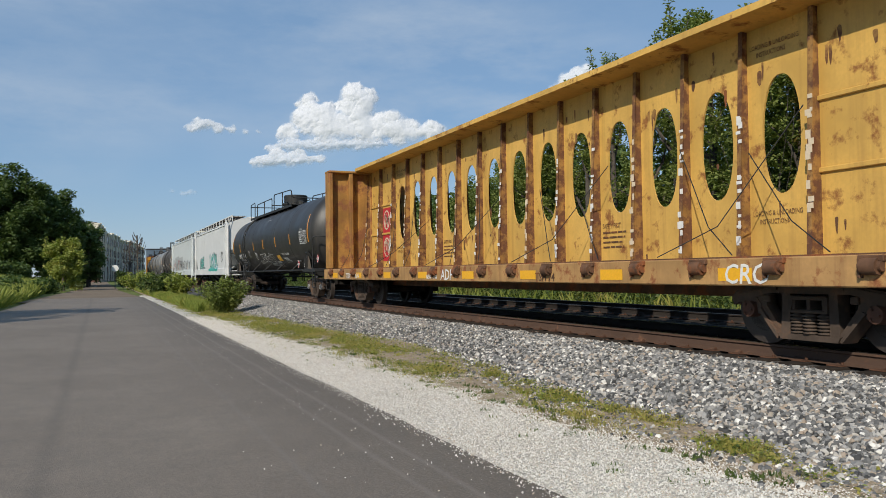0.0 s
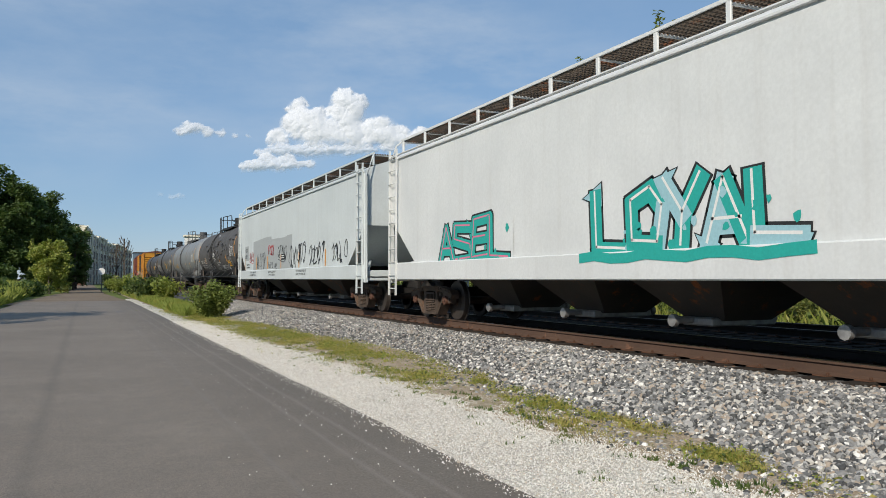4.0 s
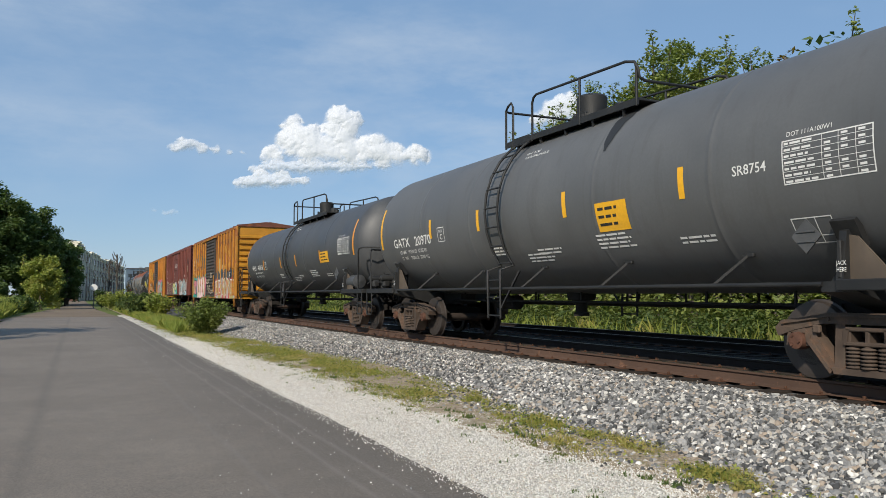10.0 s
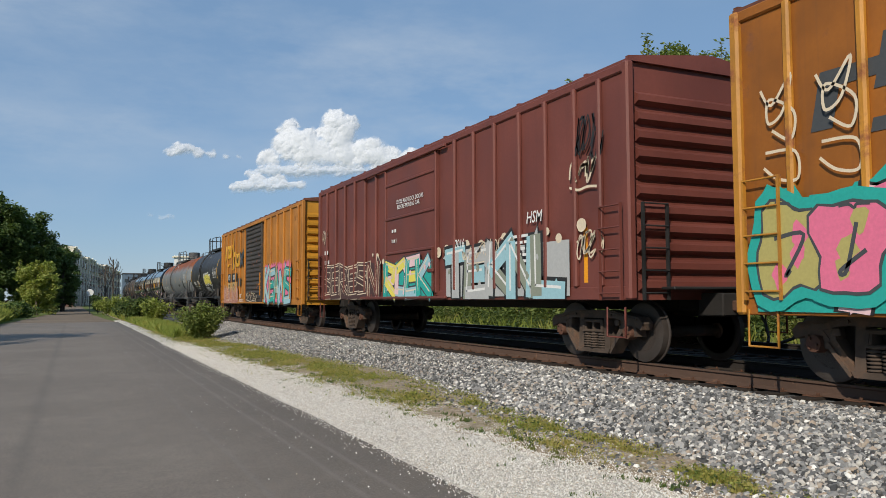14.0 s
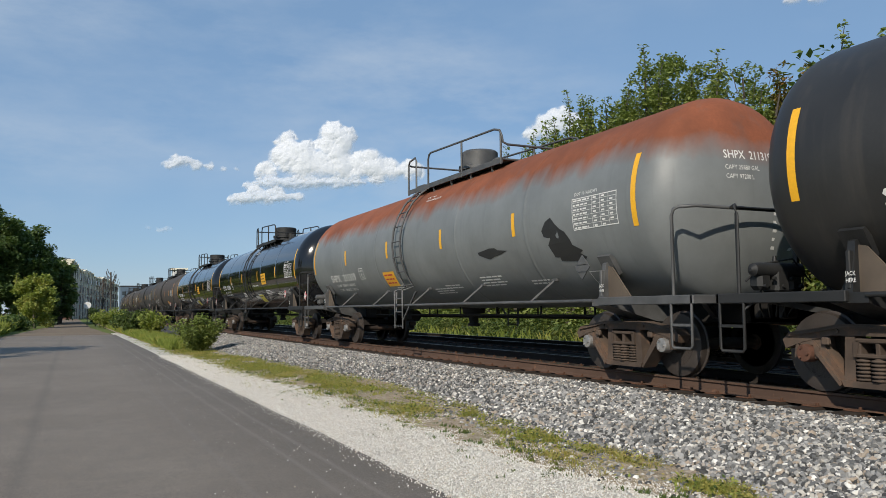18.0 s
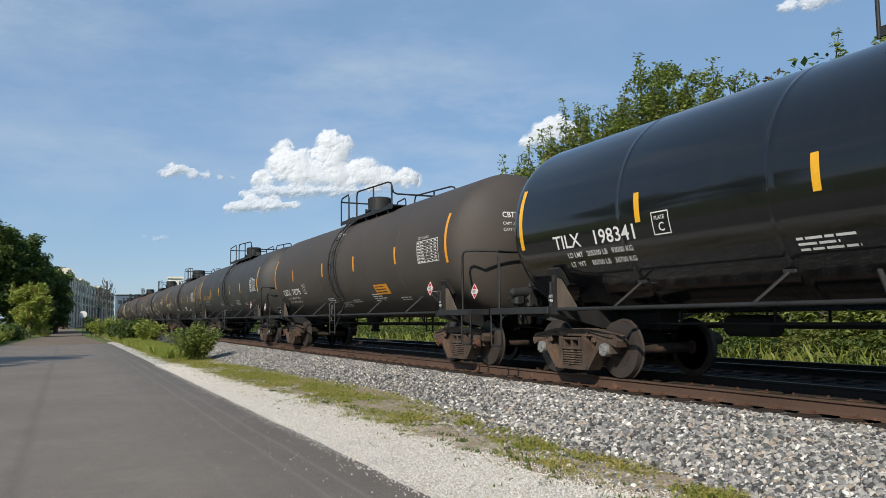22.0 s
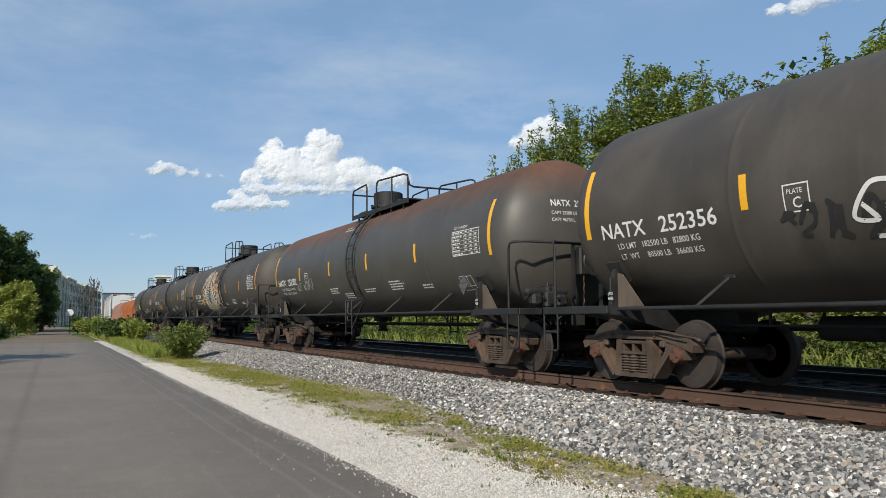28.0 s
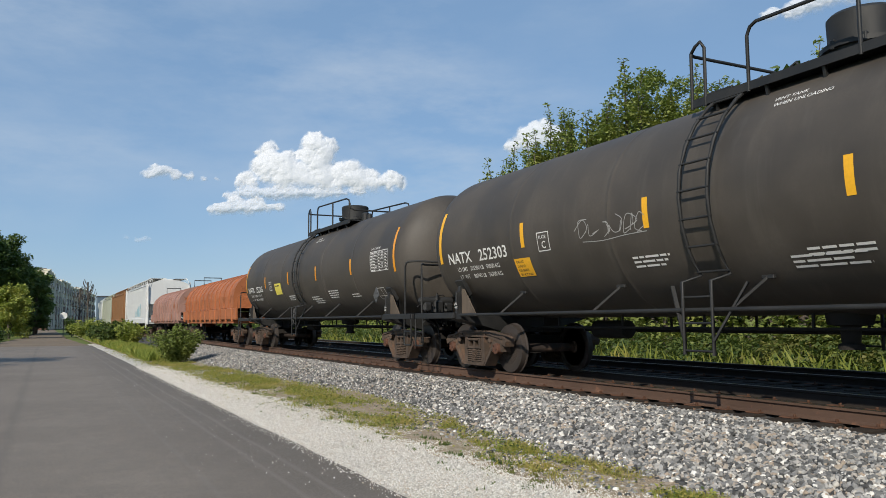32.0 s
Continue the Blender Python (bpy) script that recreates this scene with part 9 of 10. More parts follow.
CARS.append(natx("252344", 370.94, 385.26, 370.46, 385.95, 21, both(wings, sticker(2.75, 1.75, 0.5, 0.34, YELLOW_INK, text=NOT_FIT)), label="black tank car with cream feathered graffiti", txt=0.80, mark_w=1.8, ladder=8.6, man=7.6, ticks=(3.1, 6.2, 9.4, 12.4)))
CARS.append(natx("252303", 389.47, 403.79, 388.9, 404.45, 22, both(sticker(2.73, 1.75, 0.5, 0.34, YELLOW_INK, text=NOT_FIT), tags((4.6, 2.2, 1.6, 0.3, 6, 0.012, GREY_INK))), ticks=(3.1, 6.2, 9.25, 12.3)))
CARS.append(natx("252365", 407.4, 421.35, 406.9, 422.0, 23, sticker(4.3, 1.95, 0.8, 0.4, LEMON_INK, bars=1)))
CARS.append(coil_car(424.0, 438.3, 425.6, 436.7, COIL_ORANGE, "covered coil car with orange ribbed hoods"))
CARS.append(coil_car(439.8, 454.1, 441.4, 452.5, COIL_PINK, "covered coil car with faded red hoods"))


def blue_marks(car, side, f, b):
    s = Shape()
    for k in range(4):
        patch(s, side, f + 6 + k * 1.1, f + 5.3 + k * 1.1, 1.5, 2.6 - 0.2 * k, 0.004)
    part("overpaint", s, SKY_INK, car, "faded pale blue spray paint")


CARS.append(hopper(455.8, 474.5, 457.4, 472.9, HOP_WHITE, "white covered hopper with faded blue graffiti", blue_marks, 3))
CARS.append(hopper(476.2, 492.6, 477.8, 491.0, HOP_BROWN, "plain brown covered hopper car", None, 3))
CARS.append(hopper(494.3, 510.8, 495.9, 509.2, HOP_SAGE, "plain grey-green covered hopper car", None, 3))
CARS.append(hopper(512.5, 529.0, 514.1, 527.4, HOP_GREY, "plain grey covered hopper car", None, 3))


# ---- plants ----
LEAF_GREEN = leaf_mat("leaf_green", (0.11, 0.15, 0.034), (0.25, 0.29, 0.085), (0.24, 0.26, 0.07))
LEAF_DARK = leaf_mat("leaf_dark", (0.055, 0.095, 0.028), (0.13, 0.18, 0.06))
LEAF_WEED = leaf_mat("leaf_weed", (0.045, 0.080, 0.022), (0.12, 0.155, 0.042), (0.19, 0.175, 0.05))
LEAF_BRIGHT = leaf_mat("leaf_bright", (0.18, 0.23, 0.05), (0.34, 0.36, 0.09), (0.38, 0.36, 0.10))
LEAF_RUSSET = leaf_mat("leaf_russet", (0.07, 0.10, 0.025), (0.20, 0.14, 0.03), (0.30, 0.10, 0.025))
LEAF_BUSH = leaf_mat("leaf_bush", (0.05, 0.09, 0.024), (0.11, 0.155, 0.045))
GRASS_FRESH = leaf_mat("grass_fresh", (0.15, 0.20, 0.035), (0.25, 0.28, 0.06), (0.33, 0.29, 0.07))
GRASS_DRY = leaf_mat("grass_dry", (0.24, 0.23, 0.05), (0.38, 0.33, 0.09), (0.42, 0.33, 0.14))
BARK = ground_mat("bark", [(0.10, 0.085, 0.07), (0.14, 0.12, 0.10), (0.07, 0.058, 0.048)], (2, 12, 60), 0.8, 0.02)
LEAF_V = [(0, 0, 0), (0.32, 0.42, 0.07), (0, 1.0, -0.08), (-0.32, 0.42, 0.07)]
LEAF_F = [(0, 1, 2), (0, 2, 3)]


def foliage(name, clumps, per, leaf, material, rng, flat=0.75):
    """Leaves gathered in clumps: rows of (x, y, z, radius)."""
    pts = []
    for x, y, z, r in clumps:
        k = max(8, int(per * r * r))
        d = rng.normal(size=(k, 3))
        d /= np.linalg.norm(d, axis=1)[:, None]
        q = r * rng.uniform(0.35, 1.05, k)[:, None] ** 0.6
        p = d * q * np.array([1, 1, flat]) + np.array([x, y, z])
        pts.append(p)
    place = np.concatenate(pts)
    n = len(place)
    size = leaf * rng.uniform(0.6, 1.4, (n, 1)) * np.ones((1, 3))
    return bulk(name, LEAF_V, LEAF_F, place, turns(rng, n, 1.2), size, material, None, "")


def tree(x, y, h, spread, seed, material, label, base=0.1, bare=0.28, leaf=0.14, per=680, limbs=14, trunk=None, narrow=0.0, shoots=4):
    """A tree: tapered trunk, bent limbs, and a crown of leaf clumps on their ends."""
    rng, r2 = np.random.default_rng(seed), random.Random(seed)
    z0 = bank(x, y)
    root = thing("tree", label, "tree", "", at=(x, y, z0))
    rt = trunk or 0.018 * h + 0.03
    s = Shape()

    def limb(a, b, ra, rb, bend):
        a, b = Vector(a), Vector(b)
        mid = (a + b) / 2 + Vector((r2.uniform(-1, 1), r2.uniform(-1, 1), r2.uniform(0, 0.6))) * bend
        pts = [a + (mid - a) * 0.5, mid, mid + (b - mid) * 0.5, b]
        prev, rp = a, ra
        for i, p in enumerate(pts):
            rr = ra + (rb - ra) * (i + 1) / 4
            d = (p - prev).normalized()
            u = d.cross(Vector((0.3, 0.2, 0.9))).normalized()
            w = d.cross(u)
            n = 7
            ring = [q + (u * math.cos(2 * math.pi * k / n) + w * math.sin(2 * math.pi * k / n)) * r for q, r in ((prev, rp), (p, rr)) for k in range(n)]
            s.put(ring, [(k, (k + 1) % n, n + (k + 1) % n, n + k) for k in range(n)], True)
            prev, rp = p, rr
    limb((0, 0, -0.1), (r2.uniform(-0.3, 0.3), r2.uniform(-0.3, 0.3), h * 0.75), rt, rt * 0.35, 0.15)
    clumps = []
    for k in range(limbs):
        t = k / (limbs - 1)
        zb = h * (bare + (0.72 - bare) * t)
        a = k * 2.4 + r2.uniform(-0.4, 0.4)
        out = spread * (1 - narrow * t) * r2.uniform(0.55, 1.0) * (0.55 + 0.9 * math.sin(math.pi * (0.15 + 0.75 * t)) ** 1.2) * 0.72
        e = (out * math.cos(a), out * math.sin(a), min(h * 0.95, zb + h * r2.uniform(0.08, 0.26)))
        limb((0, 0, zb), e, rt * 0.42, 0.02, 0.25)
        for q in range(6):
            f = 0.4 + 0.6 * (q + 1) / 6
            clumps.append((e[0] * f + r2.uniform(-1, 1) * spread * 0.22, e[1] * f + r2.uniform(-1, 1) * spread * 0.22, zb + (e[2] - zb) * f + r2.uniform(-0.05, 0.12) * h, spread * r2.uniform(0.13, 0.28)))
    for q in range(6):
        clumps.append((r2.uniform(-1, 1) * spread * 0.25, r2.uniform(-1, 1) * spread * 0.25, h * (0.72 + 0.055 * q), spread * (0.30 - 0.035 * q)))
    # leafy shoots that stand up out of the crown
    for k in range(shoots):
        a, q = r2.uniform(0, 6.28), spread * r2.uniform(0.1, 0.8)
        foot = Vector((q * math.cos(a), q * math.sin(a), h * r2.uniform(0.72, 0.88)))
        ln = r2.uniform(0.10, 0.20) * h
        tip = foot + Vector((r2.uniform(-0.2, 0.2), r2.uniform(-0.2, 0.2), 1)) * ln
        limb(foot, tip, 0.03, 0.01, 0.1)
        for j in range(6):
            c = foot.lerp(tip, j / 5)
            clumps.append((c.x + r2.uniform(-0.08, 0.08), c.y + r2.uniform(-0.08, 0.08), c.z, (0.34 - 0.04 * j) * (h / 9)))
    part("trunk", s, BARK, root, "grey-brown trunk and limbs")
    part("crown", foliage("crown", clumps, per, leaf, material, rng), None, root)
    return root


# trees behind the tracks
BEHIND = "leafy green tree behind the railway"
for i, (x, y, h, sp, kw) in enumerate((
        (20.3, 34.0, 8.9, 2.5, {}), (20.4, 31.2, 9.4, 2.4, {}), (20.0, 29.0, 9.4, 1.3, {"shoots": 8, "narrow": 0.5}), (20.1, 27.5, 10.6, 1.1, {"shoots": 7, "narrow": 0.5}),
        (20.2, 25.2, 10.2, 1.5, {"shoots": 6}), (20.0, 23.4, 10.9, 2.1, {"shoots": 8}), (20.0, 21.6, 10.4, 2.1, {"shoots": 7}), (20.2, 19.7, 9.3, 2.1, {}),
        (20.2, 17.8, 8.3, 1.9, {}), (20.0, 13.2, 9.2, 2.2, {}), (20.2, 10.0, 9.2, 2.4, {}), (20.4, 6.6, 9.3, 2.6, {}), (20.6, 3.0, 9.3, 2.6, {}),
        (21.5, 39.0, 8.0, 2.6, {}), (22.5, 45.0, 7.4, 2.8, {}))):
    tree(x, y, h, sp, 1 + i, LEAF_GREEN, BEHIND, bare=0.02, **kw)
for i, (x, y, h, sp) in enumerate(((19.8, 16.8, 8.8, 1.0), (19.8, 15.7, 8.5, 0.9), (20.4, 11.6, 9.4, 1.4))):
    tree(x, y, h, sp, 17 + i, LEAF_RUSSET, "tree with leaves turning orange at the tips", bare=0.05, shoots=5)
for i, (x, y, h, sp) in enumerate(((24.0, 54.0, 6.6, 3.4), (25.0, 63.0, 6.8, 3.6), (27.0, 74.0, 8.2, 4.0), (27.5, 86.0, 9.4, 4.0), (30.0, 100.0, 8.8, 4.5))):
    tree(x, y, h, sp, 11 + i, LEAF_DARK, BEHIND, bare=0.02, per=200, leaf=0.3, shoots=2)
# wood beside the path
for i, (x, y, h, sp) in enumerate(((-1.4, 118, 8.0, 2.4), (-4.6, 114, 11.6, 3.6), (-8.0, 112, 13.6, 4.6), (-12.0, 112, 14.6, 5.2), (-6.8, 128, 14.0, 5.0), (-16.0, 116, 15.0, 5.2), (-21.0, 118, 15.0, 5.4), (-3.6, 132, 10.6, 3.6), (-2.4, 140, 8.0, 3.0), (-1.2, 126, 9.4, 2.6))):
    tree(x, y, h, sp, 20 + i, LEAF_DARK, "large dark green tree beside the path", leaf=0.40, per=190, bare=0.03, limbs=15)
tree(-3.3, 92.0, 5.6, 2.7, 31, LEAF_BRIGHT, "small bright green tree beside the path", leaf=0.24, per=420, bare=0.03)
tree(-10.4, 29.4, 9.0, 3.2, 32, LEAF_GREEN, "green tree whose shade falls across the path", leaf=0.24, per=200)
tree(-12.0, 24.0, 8.4, 2.6, 33, LEAF_GREEN, "green tree whose shade falls across the path", leaf=0.24, per=200)


def shrub(name, x, y, r, h, seed, material, label, leaf=0.10, per=1300, stems=12):
    rng, r2 = np.random.default_rng(seed), random.Random(seed)
    root = thing(name, label, "bush", at=(x, y, max(bank(x, y), -0.03)))
    s, clumps = Shape(), []
    for k in range(stems):
        a, q = r2.uniform(0, 6.28), r2.uniform(0.2, 1.0)
        e = (r * q * math.cos(a), r * q * math.sin(a), h * r2.uniform(0.6, 1.0) * (1 - 0.25 * q))
        s.tube([(0, 0, -0.02), (e[0] * 0.4, e[1] * 0.4, e[2] * 0.6), e], 0.012, 5)
        for f in (0.35, 0.6, 0.8, 1.0):
            clumps.append((e[0] * f, e[1] * f, e[2] * f, r * 0.28))
    part("woody_base", s, BARK, root)
    part("leaves", foliage("leaves", clumps, per, leaf, material, rng), None, root)
    return root


shrub("bush", 4.48, 31.2, 1.15, 1.40, 41, LEAF_GREEN, "green bush between gravel and ballast")
for i, (x, y, r, h) in enumerate(((4.6, 52, 1.2, 1.5), (4.1, 58, 1.4, 1.7), (4.8, 63, 1.5, 1.6), (3.9, 68, 1.3, 1.4), (3.4, 84, 1.4, 2.0), (2.6, 97, 1.2, 2.3), (4.2, 90, 1.5, 2.0))):
    shrub("bush", x, y, r, h, 50 + i, LEAF_WEED if i % 2 else LEAF_BRIGHT, "scrubby green bush beside the track", leaf=0.18, per=380)
for i, (x, y, r, h) in enumerate(((-5.5, 70, 2.0, 1.2), (-6.5, 62, 2.2, 1.3), (-4.6, 80, 1.8, 1.3), (-7.0, 52, 2.4, 1.2))):
    shrub("bush", x, y, r, h, 60 + i, LEAF_BUSH, "low green growth on the bank", leaf=0.2, per=300)


for i, (x, y, r, h) in enumerate(((-13.0, 104, 3.0, 3.0), (-18.0, 106, 3.4, 3.4), (-23.0, 108, 3.6, 3.6), (-9.0, 106, 2.6, 2.6))):
    shrub("bush", x, y, r, h, 80 + i, LEAF_DARK, "dark green undergrowth at the foot of the wood", leaf=0.36, per=110, stems=16)


def blades(name, xs, ys, zs, height, material, label, seed, width=0.012, lean=0.5):
    rng = np.random.default_rng(seed)
    n = len(xs)
    v = [(-0.5, 0, 0), (0.5, 0, 0), (0.28, 0.16, 0.6), (0.0, 0.42, 1.0)]
    f = [(0, 1, 2), (0, 2, 3)]
    size = np.stack([width * rng.uniform(0.7, 1.5, n), height * rng.uniform(0.4, 1.2, n), height * rng.uniform(0.45, 1.25, n)], 1)
    bulk(name, v, f, np.stack([xs, ys, zs], 1), turns(rng, n, lean), size, material, label, "grass")


def grasses():
    rng = np.random.default_rng(8)
    # low growth along the verge: narrow by the ballast near the camera, broader and greener farther on
    def middle(y):
        return np.interp(y, (4, 8, 11, 16, 22, 30, 45), (4.80, 4.88, 5.05, 5.05, 4.75, 4.35, 4.2))

    def breadth(y):
        return np.interp(y, (4, 8, 11, 16, 22, 45), (0.20, 0.30, 0.46, 0.54, 0.48, 0.45))

    def cover(x, y):
        return 0.55 * noise.noise(Vector((x * 1.1, y * 0.5, 3))) + 0.55 * noise.noise(Vector((x * 2.6, y * 1.7, 8))) + 0.35 * noise.noise(Vector((x * 7, y * 6, 1)))
    cx, cy = [], []
    for _ in range(21000):
        y = 3.5 + 42 * rng.random() ** 1.35
        x = rng.normal(middle(y), breadth(y))
        if cover(x, y) > 0.10 + 0.10 * rng.normal() + np.interp(y, (4, 8, 12, 20), (0.32, 0.18, -0.04, -0.12)):
            k = rng.integers(3, 8)
            cx.append(rng.normal(x, 0.03, k))
            cy.append(rng.normal(y, 0.03, k))
    xs, ys = np.concatenate(cx), np.concatenate(cy)
    # low broad leaves and dry litter between the tufts
    n = 62000
    ly = 3.5 + 42 * rng.random(n) ** 1.4
    lx = middle(ly) + 0.02 + breadth(ly) * 1.15 * rng.normal(size=n)
    mask = np.array([cover(a, b) for a, b in zip(lx, ly)]) > np.interp(ly, (4, 8, 12, 20), (0.40, 0.24, -0.06, -0.18)) + 0.20 * rng.normal(size=n)
    lx, ly = lx[mask], ly[mask]
    k = len(lx)
    kind = rng.random(k)
    for m, sel, nm, lab in ((LEAF_BRIGHT, kind < 0.34, "verge_weeds", "low broad-leaved weeds on the verge"), (LEAF_WEED, (kind >= 0.34) & (kind < 0.62), "green_weeds", "dark green creeping weeds on the verge"), (GRASS_DRY, kind >= 0.62, "grass_litter", "dry grass litter on the verge")):
        q = sel.sum()
        bulk(nm, LEAF_V, LEAF_F, np.stack([lx[sel], ly[sel], 0.005 + 0.06 * rng.random(q) ** 2], 1), turns(rng, q, 0.9), 0.032 * rng.uniform(0.4, 1.7, (q, 1)) * np.ones((1, 3)), m, lab, "grass")
    cut = rng.random(len(xs)) < 0.35
    for m, sel, nm, lab in ((GRASS_FRESH, cut, "verge_grass", "patchy green grass tufts on the verge"), (GRASS_DRY, ~cut, "dry_grass", "yellowing dry grass tufts on the verge")):
        blades(nm, xs[sel], ys[sel], np.full(sel.sum(), -0.01), 0.075, m, lab, 5, 0.009, 1.0)
    n = 26000
    ys = 33 + 52 * rng.random(n) ** 1.2
    xs = rng.uniform(3.6, 4.9, n) - 0.006 * (ys - 33)
    blades("tall_grass", xs, ys, np.full(n, -0.02), 0.38, GRASS_FRESH, "tall fresh green grass beside the shoulder", 6, 0.03)
    n = 30000
    ys = 36 + 58 * rng.random(n)
    xs = -4.4 - 7 * rng.random(n)
    zs = np.array([bank(a, b) for a, b in zip(xs, ys)])
    blades("bank_grass", xs, ys, zs, 1.0, LEAF_BRIGHT, "tall bright grass on the bank", 7, 0.06)
    # small broad-leaved weeds on the gravel
    k = 150
    wy, wx = 4 + 18 * rng.random(k) ** 1.2, 4.5 - np.abs(rng.normal(0, 0.45, k))
    px = np.concatenate([rng.normal(a, 0.03, 14) for a in wx])
    py = np.concatenate([rng.normal(a, 0.03, 14) for a in wy])
    blades("gravel_weeds", px, py, np.full(len(px), -0.005), 0.045, LEAF_WEED, "small weeds in the pale gravel", 9, 0.016, 1.1)


grasses()


def thicket():
    """The tall weeds and saplings that close off the far side of the tracks."""
    rng = np.random.default_rng(12)
    for name, n, x0, x1, h, leaf, mat, lab, seed in (
            ("weeds", 42000, 15.9, 19.0, 1.30, 0.13, LEAF_WEED, "yellow-green weeds beyond the second track", 1),
            ("undergrowth", 60000, 18.2, 22.5, 6.6, 0.20, LEAF_GREEN, "green undergrowth beyond the second track", 2),
            ("backwood", 64000, 22.5, 27.0, 9.6, 0.44, LEAF_DARK, "dense dark green wood behind the weeds", 3)):
        r = np.random.default_rng(seed)
        y = 2 + 76 * r.random(n) ** 1.35
        x = r.uniform(x0, x1, n)
        top = np.array([h * (0.75 + 0.55 * noise.noise(Vector((a * 0.45, b * 0.33, seed)))) for a, b in zip(x, y)])
        rise = np.clip((x - x0) / (1.2 if h < 6 else 2.0), 0.25, 1)
        z = np.minimum(top, 8.2) * rise * r.random(n) ** 0.75 + 0.02
        size = leaf * r.uniform(0.6, 1.5, (n, 1)) * np.ones((1, 3))
        bulk(name, LEAF_V, LEAF_F, np.stack([x, y, z], 1), turns(r, n, 1.2), size, mat, lab, "undergrowth")
    n = 24000
    y = -4 + 24 * rng.random(n)
    x = rng.uniform(21.5, 26.0, n)
    z = 10.3 * rng.random(n) ** 0.8 * (0.9 + 0.1 * np.sin(y * 1.7 + x))
    bulk("near_wood", LEAF_V, LEAF_F, np.stack([x, y, z], 1), turns(rng, n, 1.2), 0.30 * rng.uniform(0.6, 1.5, (n, 1)) * np.ones((1, 3)), LEAF_DARK, "dense green wood close behind the tracks", "undergrowth")
    n = 1500
    y = 2 + 60 * rng.random(n) ** 1.3
    x = rng.uniform(15.6, 17.6, n)
    blades("weed_stalks", x, y, np.full(n, 0.05), 0.7, GRASS_FRESH, "tall green stalks at the foot of the thicket", 13, 0.03, 0.35)
    n = 20000
    y = 78 + 130 * rng.random(n)
    x = line_x(100) + 9 + 12 * rng.random(n) + np.array([line_x(q) - TRACK_X for q in y])
    z = 3.6 * rng.random(n)
    bulk("far_thicket", LEAF_V, LEAF_F, np.stack([x, y, z], 1), turns(rng, n, 1.2), 0.5 * rng.uniform(0.6, 1.5, (n, 1)) * np.ones((1, 3)), LEAF_DARK, "far green growth along the line", "undergrowth")


thicket()

# ---- far buildings, sign ----
WALL_STONE = plain("pale_render", (0.76, 0.70, 0.57), 0.9)
WALL_BRICK = ground_mat("far_brick", [(0.15, 0.085, 0.065), (0.19, 0.11, 0.085), (0.13, 0.075, 0.06)], (0.2, 2, 14), 0.2, 0.01)
WINDOW_DARK = paint("far_window_glass", (0.04, 0.05, 0.06), 0.15, 0.0, 0.2)
SLATE_BLUE = plain("blue_grey_cladding", (0.10, 0.14, 0.19), 0.6)
ROOF_DARK = plain("dark_roofing", (0.06, 0.06, 0.065), 0.8)


def apartment_row():
    """A long four-storey terrace that follows the bend: brick below, pale render above."""
    row = [(0.2, 205), (1.4, 228), (3.6, 254), (6.6, 281), (10.2, 309), (14.2, 338), (18.6, 368)]
    for k, (a, b) in enumerate(zip(row, row[1:])):
        d = Vector((b[0] - a[0], b[1] - a[1], 0))
        ln = d.length
        ang = math.degrees(math.atan2(d.y, d.x))
        house = thing("apartment_building", "long four-storey apartment terrace of brick and pale render", "building", "apartment terrace")
        house.matrix_world = pose(a[0], a[1], bank(a[0], a[1]), 0, 0, ang)
        h = 13.2 + (0.7 if k % 2 == 0 else 0)
        part("lower_wall", Shape().box((ln / 2, 6, 3.3), (ln - 0.05, 12, 6.6)), WALL_BRICK, house)
        part("upper_wall", Shape().box((ln / 2, 6.1, (6.6 + h) / 2), (ln - 0.05, 11.8, h - 6.6)), WALL_STONE, house)
        part("cornice", Shape().box((ln / 2, 6, h + 0.2), (ln + 0.1, 12.5, 0.45), 0.05), WALL_STONE, house)
        part("roof", Shape().box((ln / 2, 6, h + 0.5), (ln - 1, 11, 0.25), 0.05), ROOF_DARK, house)
        n = int(ln / 3.1)
        for fl in range(4):
            for i in range(n):
                x = ln * (i + 0.5) / n
                z = 1.7 + 3.25 * fl
                w = part("window", Shape().box((x, 0.0, z), (1.5, 0.3, 2.0), 0.02), WALL_BRICK, house)
                part("pane", Shape().box((x, -0.16, z), (1.3, 0.1, 1.8)), WINDOW_DARK, w)
        for i in range(0, n, 3):
            x = ln * (i + 1) / n
            part("bay", Shape().box((x, -0.15, h / 2 + 0.3), (0.9, 0.5, h + 0.6), 0.05), WALL_STONE, house)


apartment_row()
b1 = thing("office_building", "low blue-grey clad building far beyond the line", "building", at=(27.5, 400, 0))
part("wall", Shape().box((0, 0, 6.8), (13, 12, 13.6), 0.1), SLATE_BLUE, b1)
part("roof", Shape().box((0, 0, 13.8), (13.6, 12.6, 0.5), 0.1), ROOF_DARK, b1)
for i in range(5):
    part("window", Shape().box((-5 + 2.5 * i, -6.02, 10.5), (1.6, 0.1, 1.6)), WINDOW_DARK, b1)
b2 = thing("stair_tower", "pale concrete tower above the trees", "tower", at=(47.5, 400, 0))
part("shaft", Shape().box((0, 0, 11), (6, 6, 22), 0.1), WHITE_INK, b2)
part("cap", Shape().box((0, 0, 22.3), (7.5, 7.5, 0.9), 0.1), WALL_STONE, b2)
for i in range(3):
    part("window", Shape().box((-1.8 + 1.8 * i, -3.02, 18.5), (0.9, 0.1, 2.4)), WINDOW_DARK, b2)

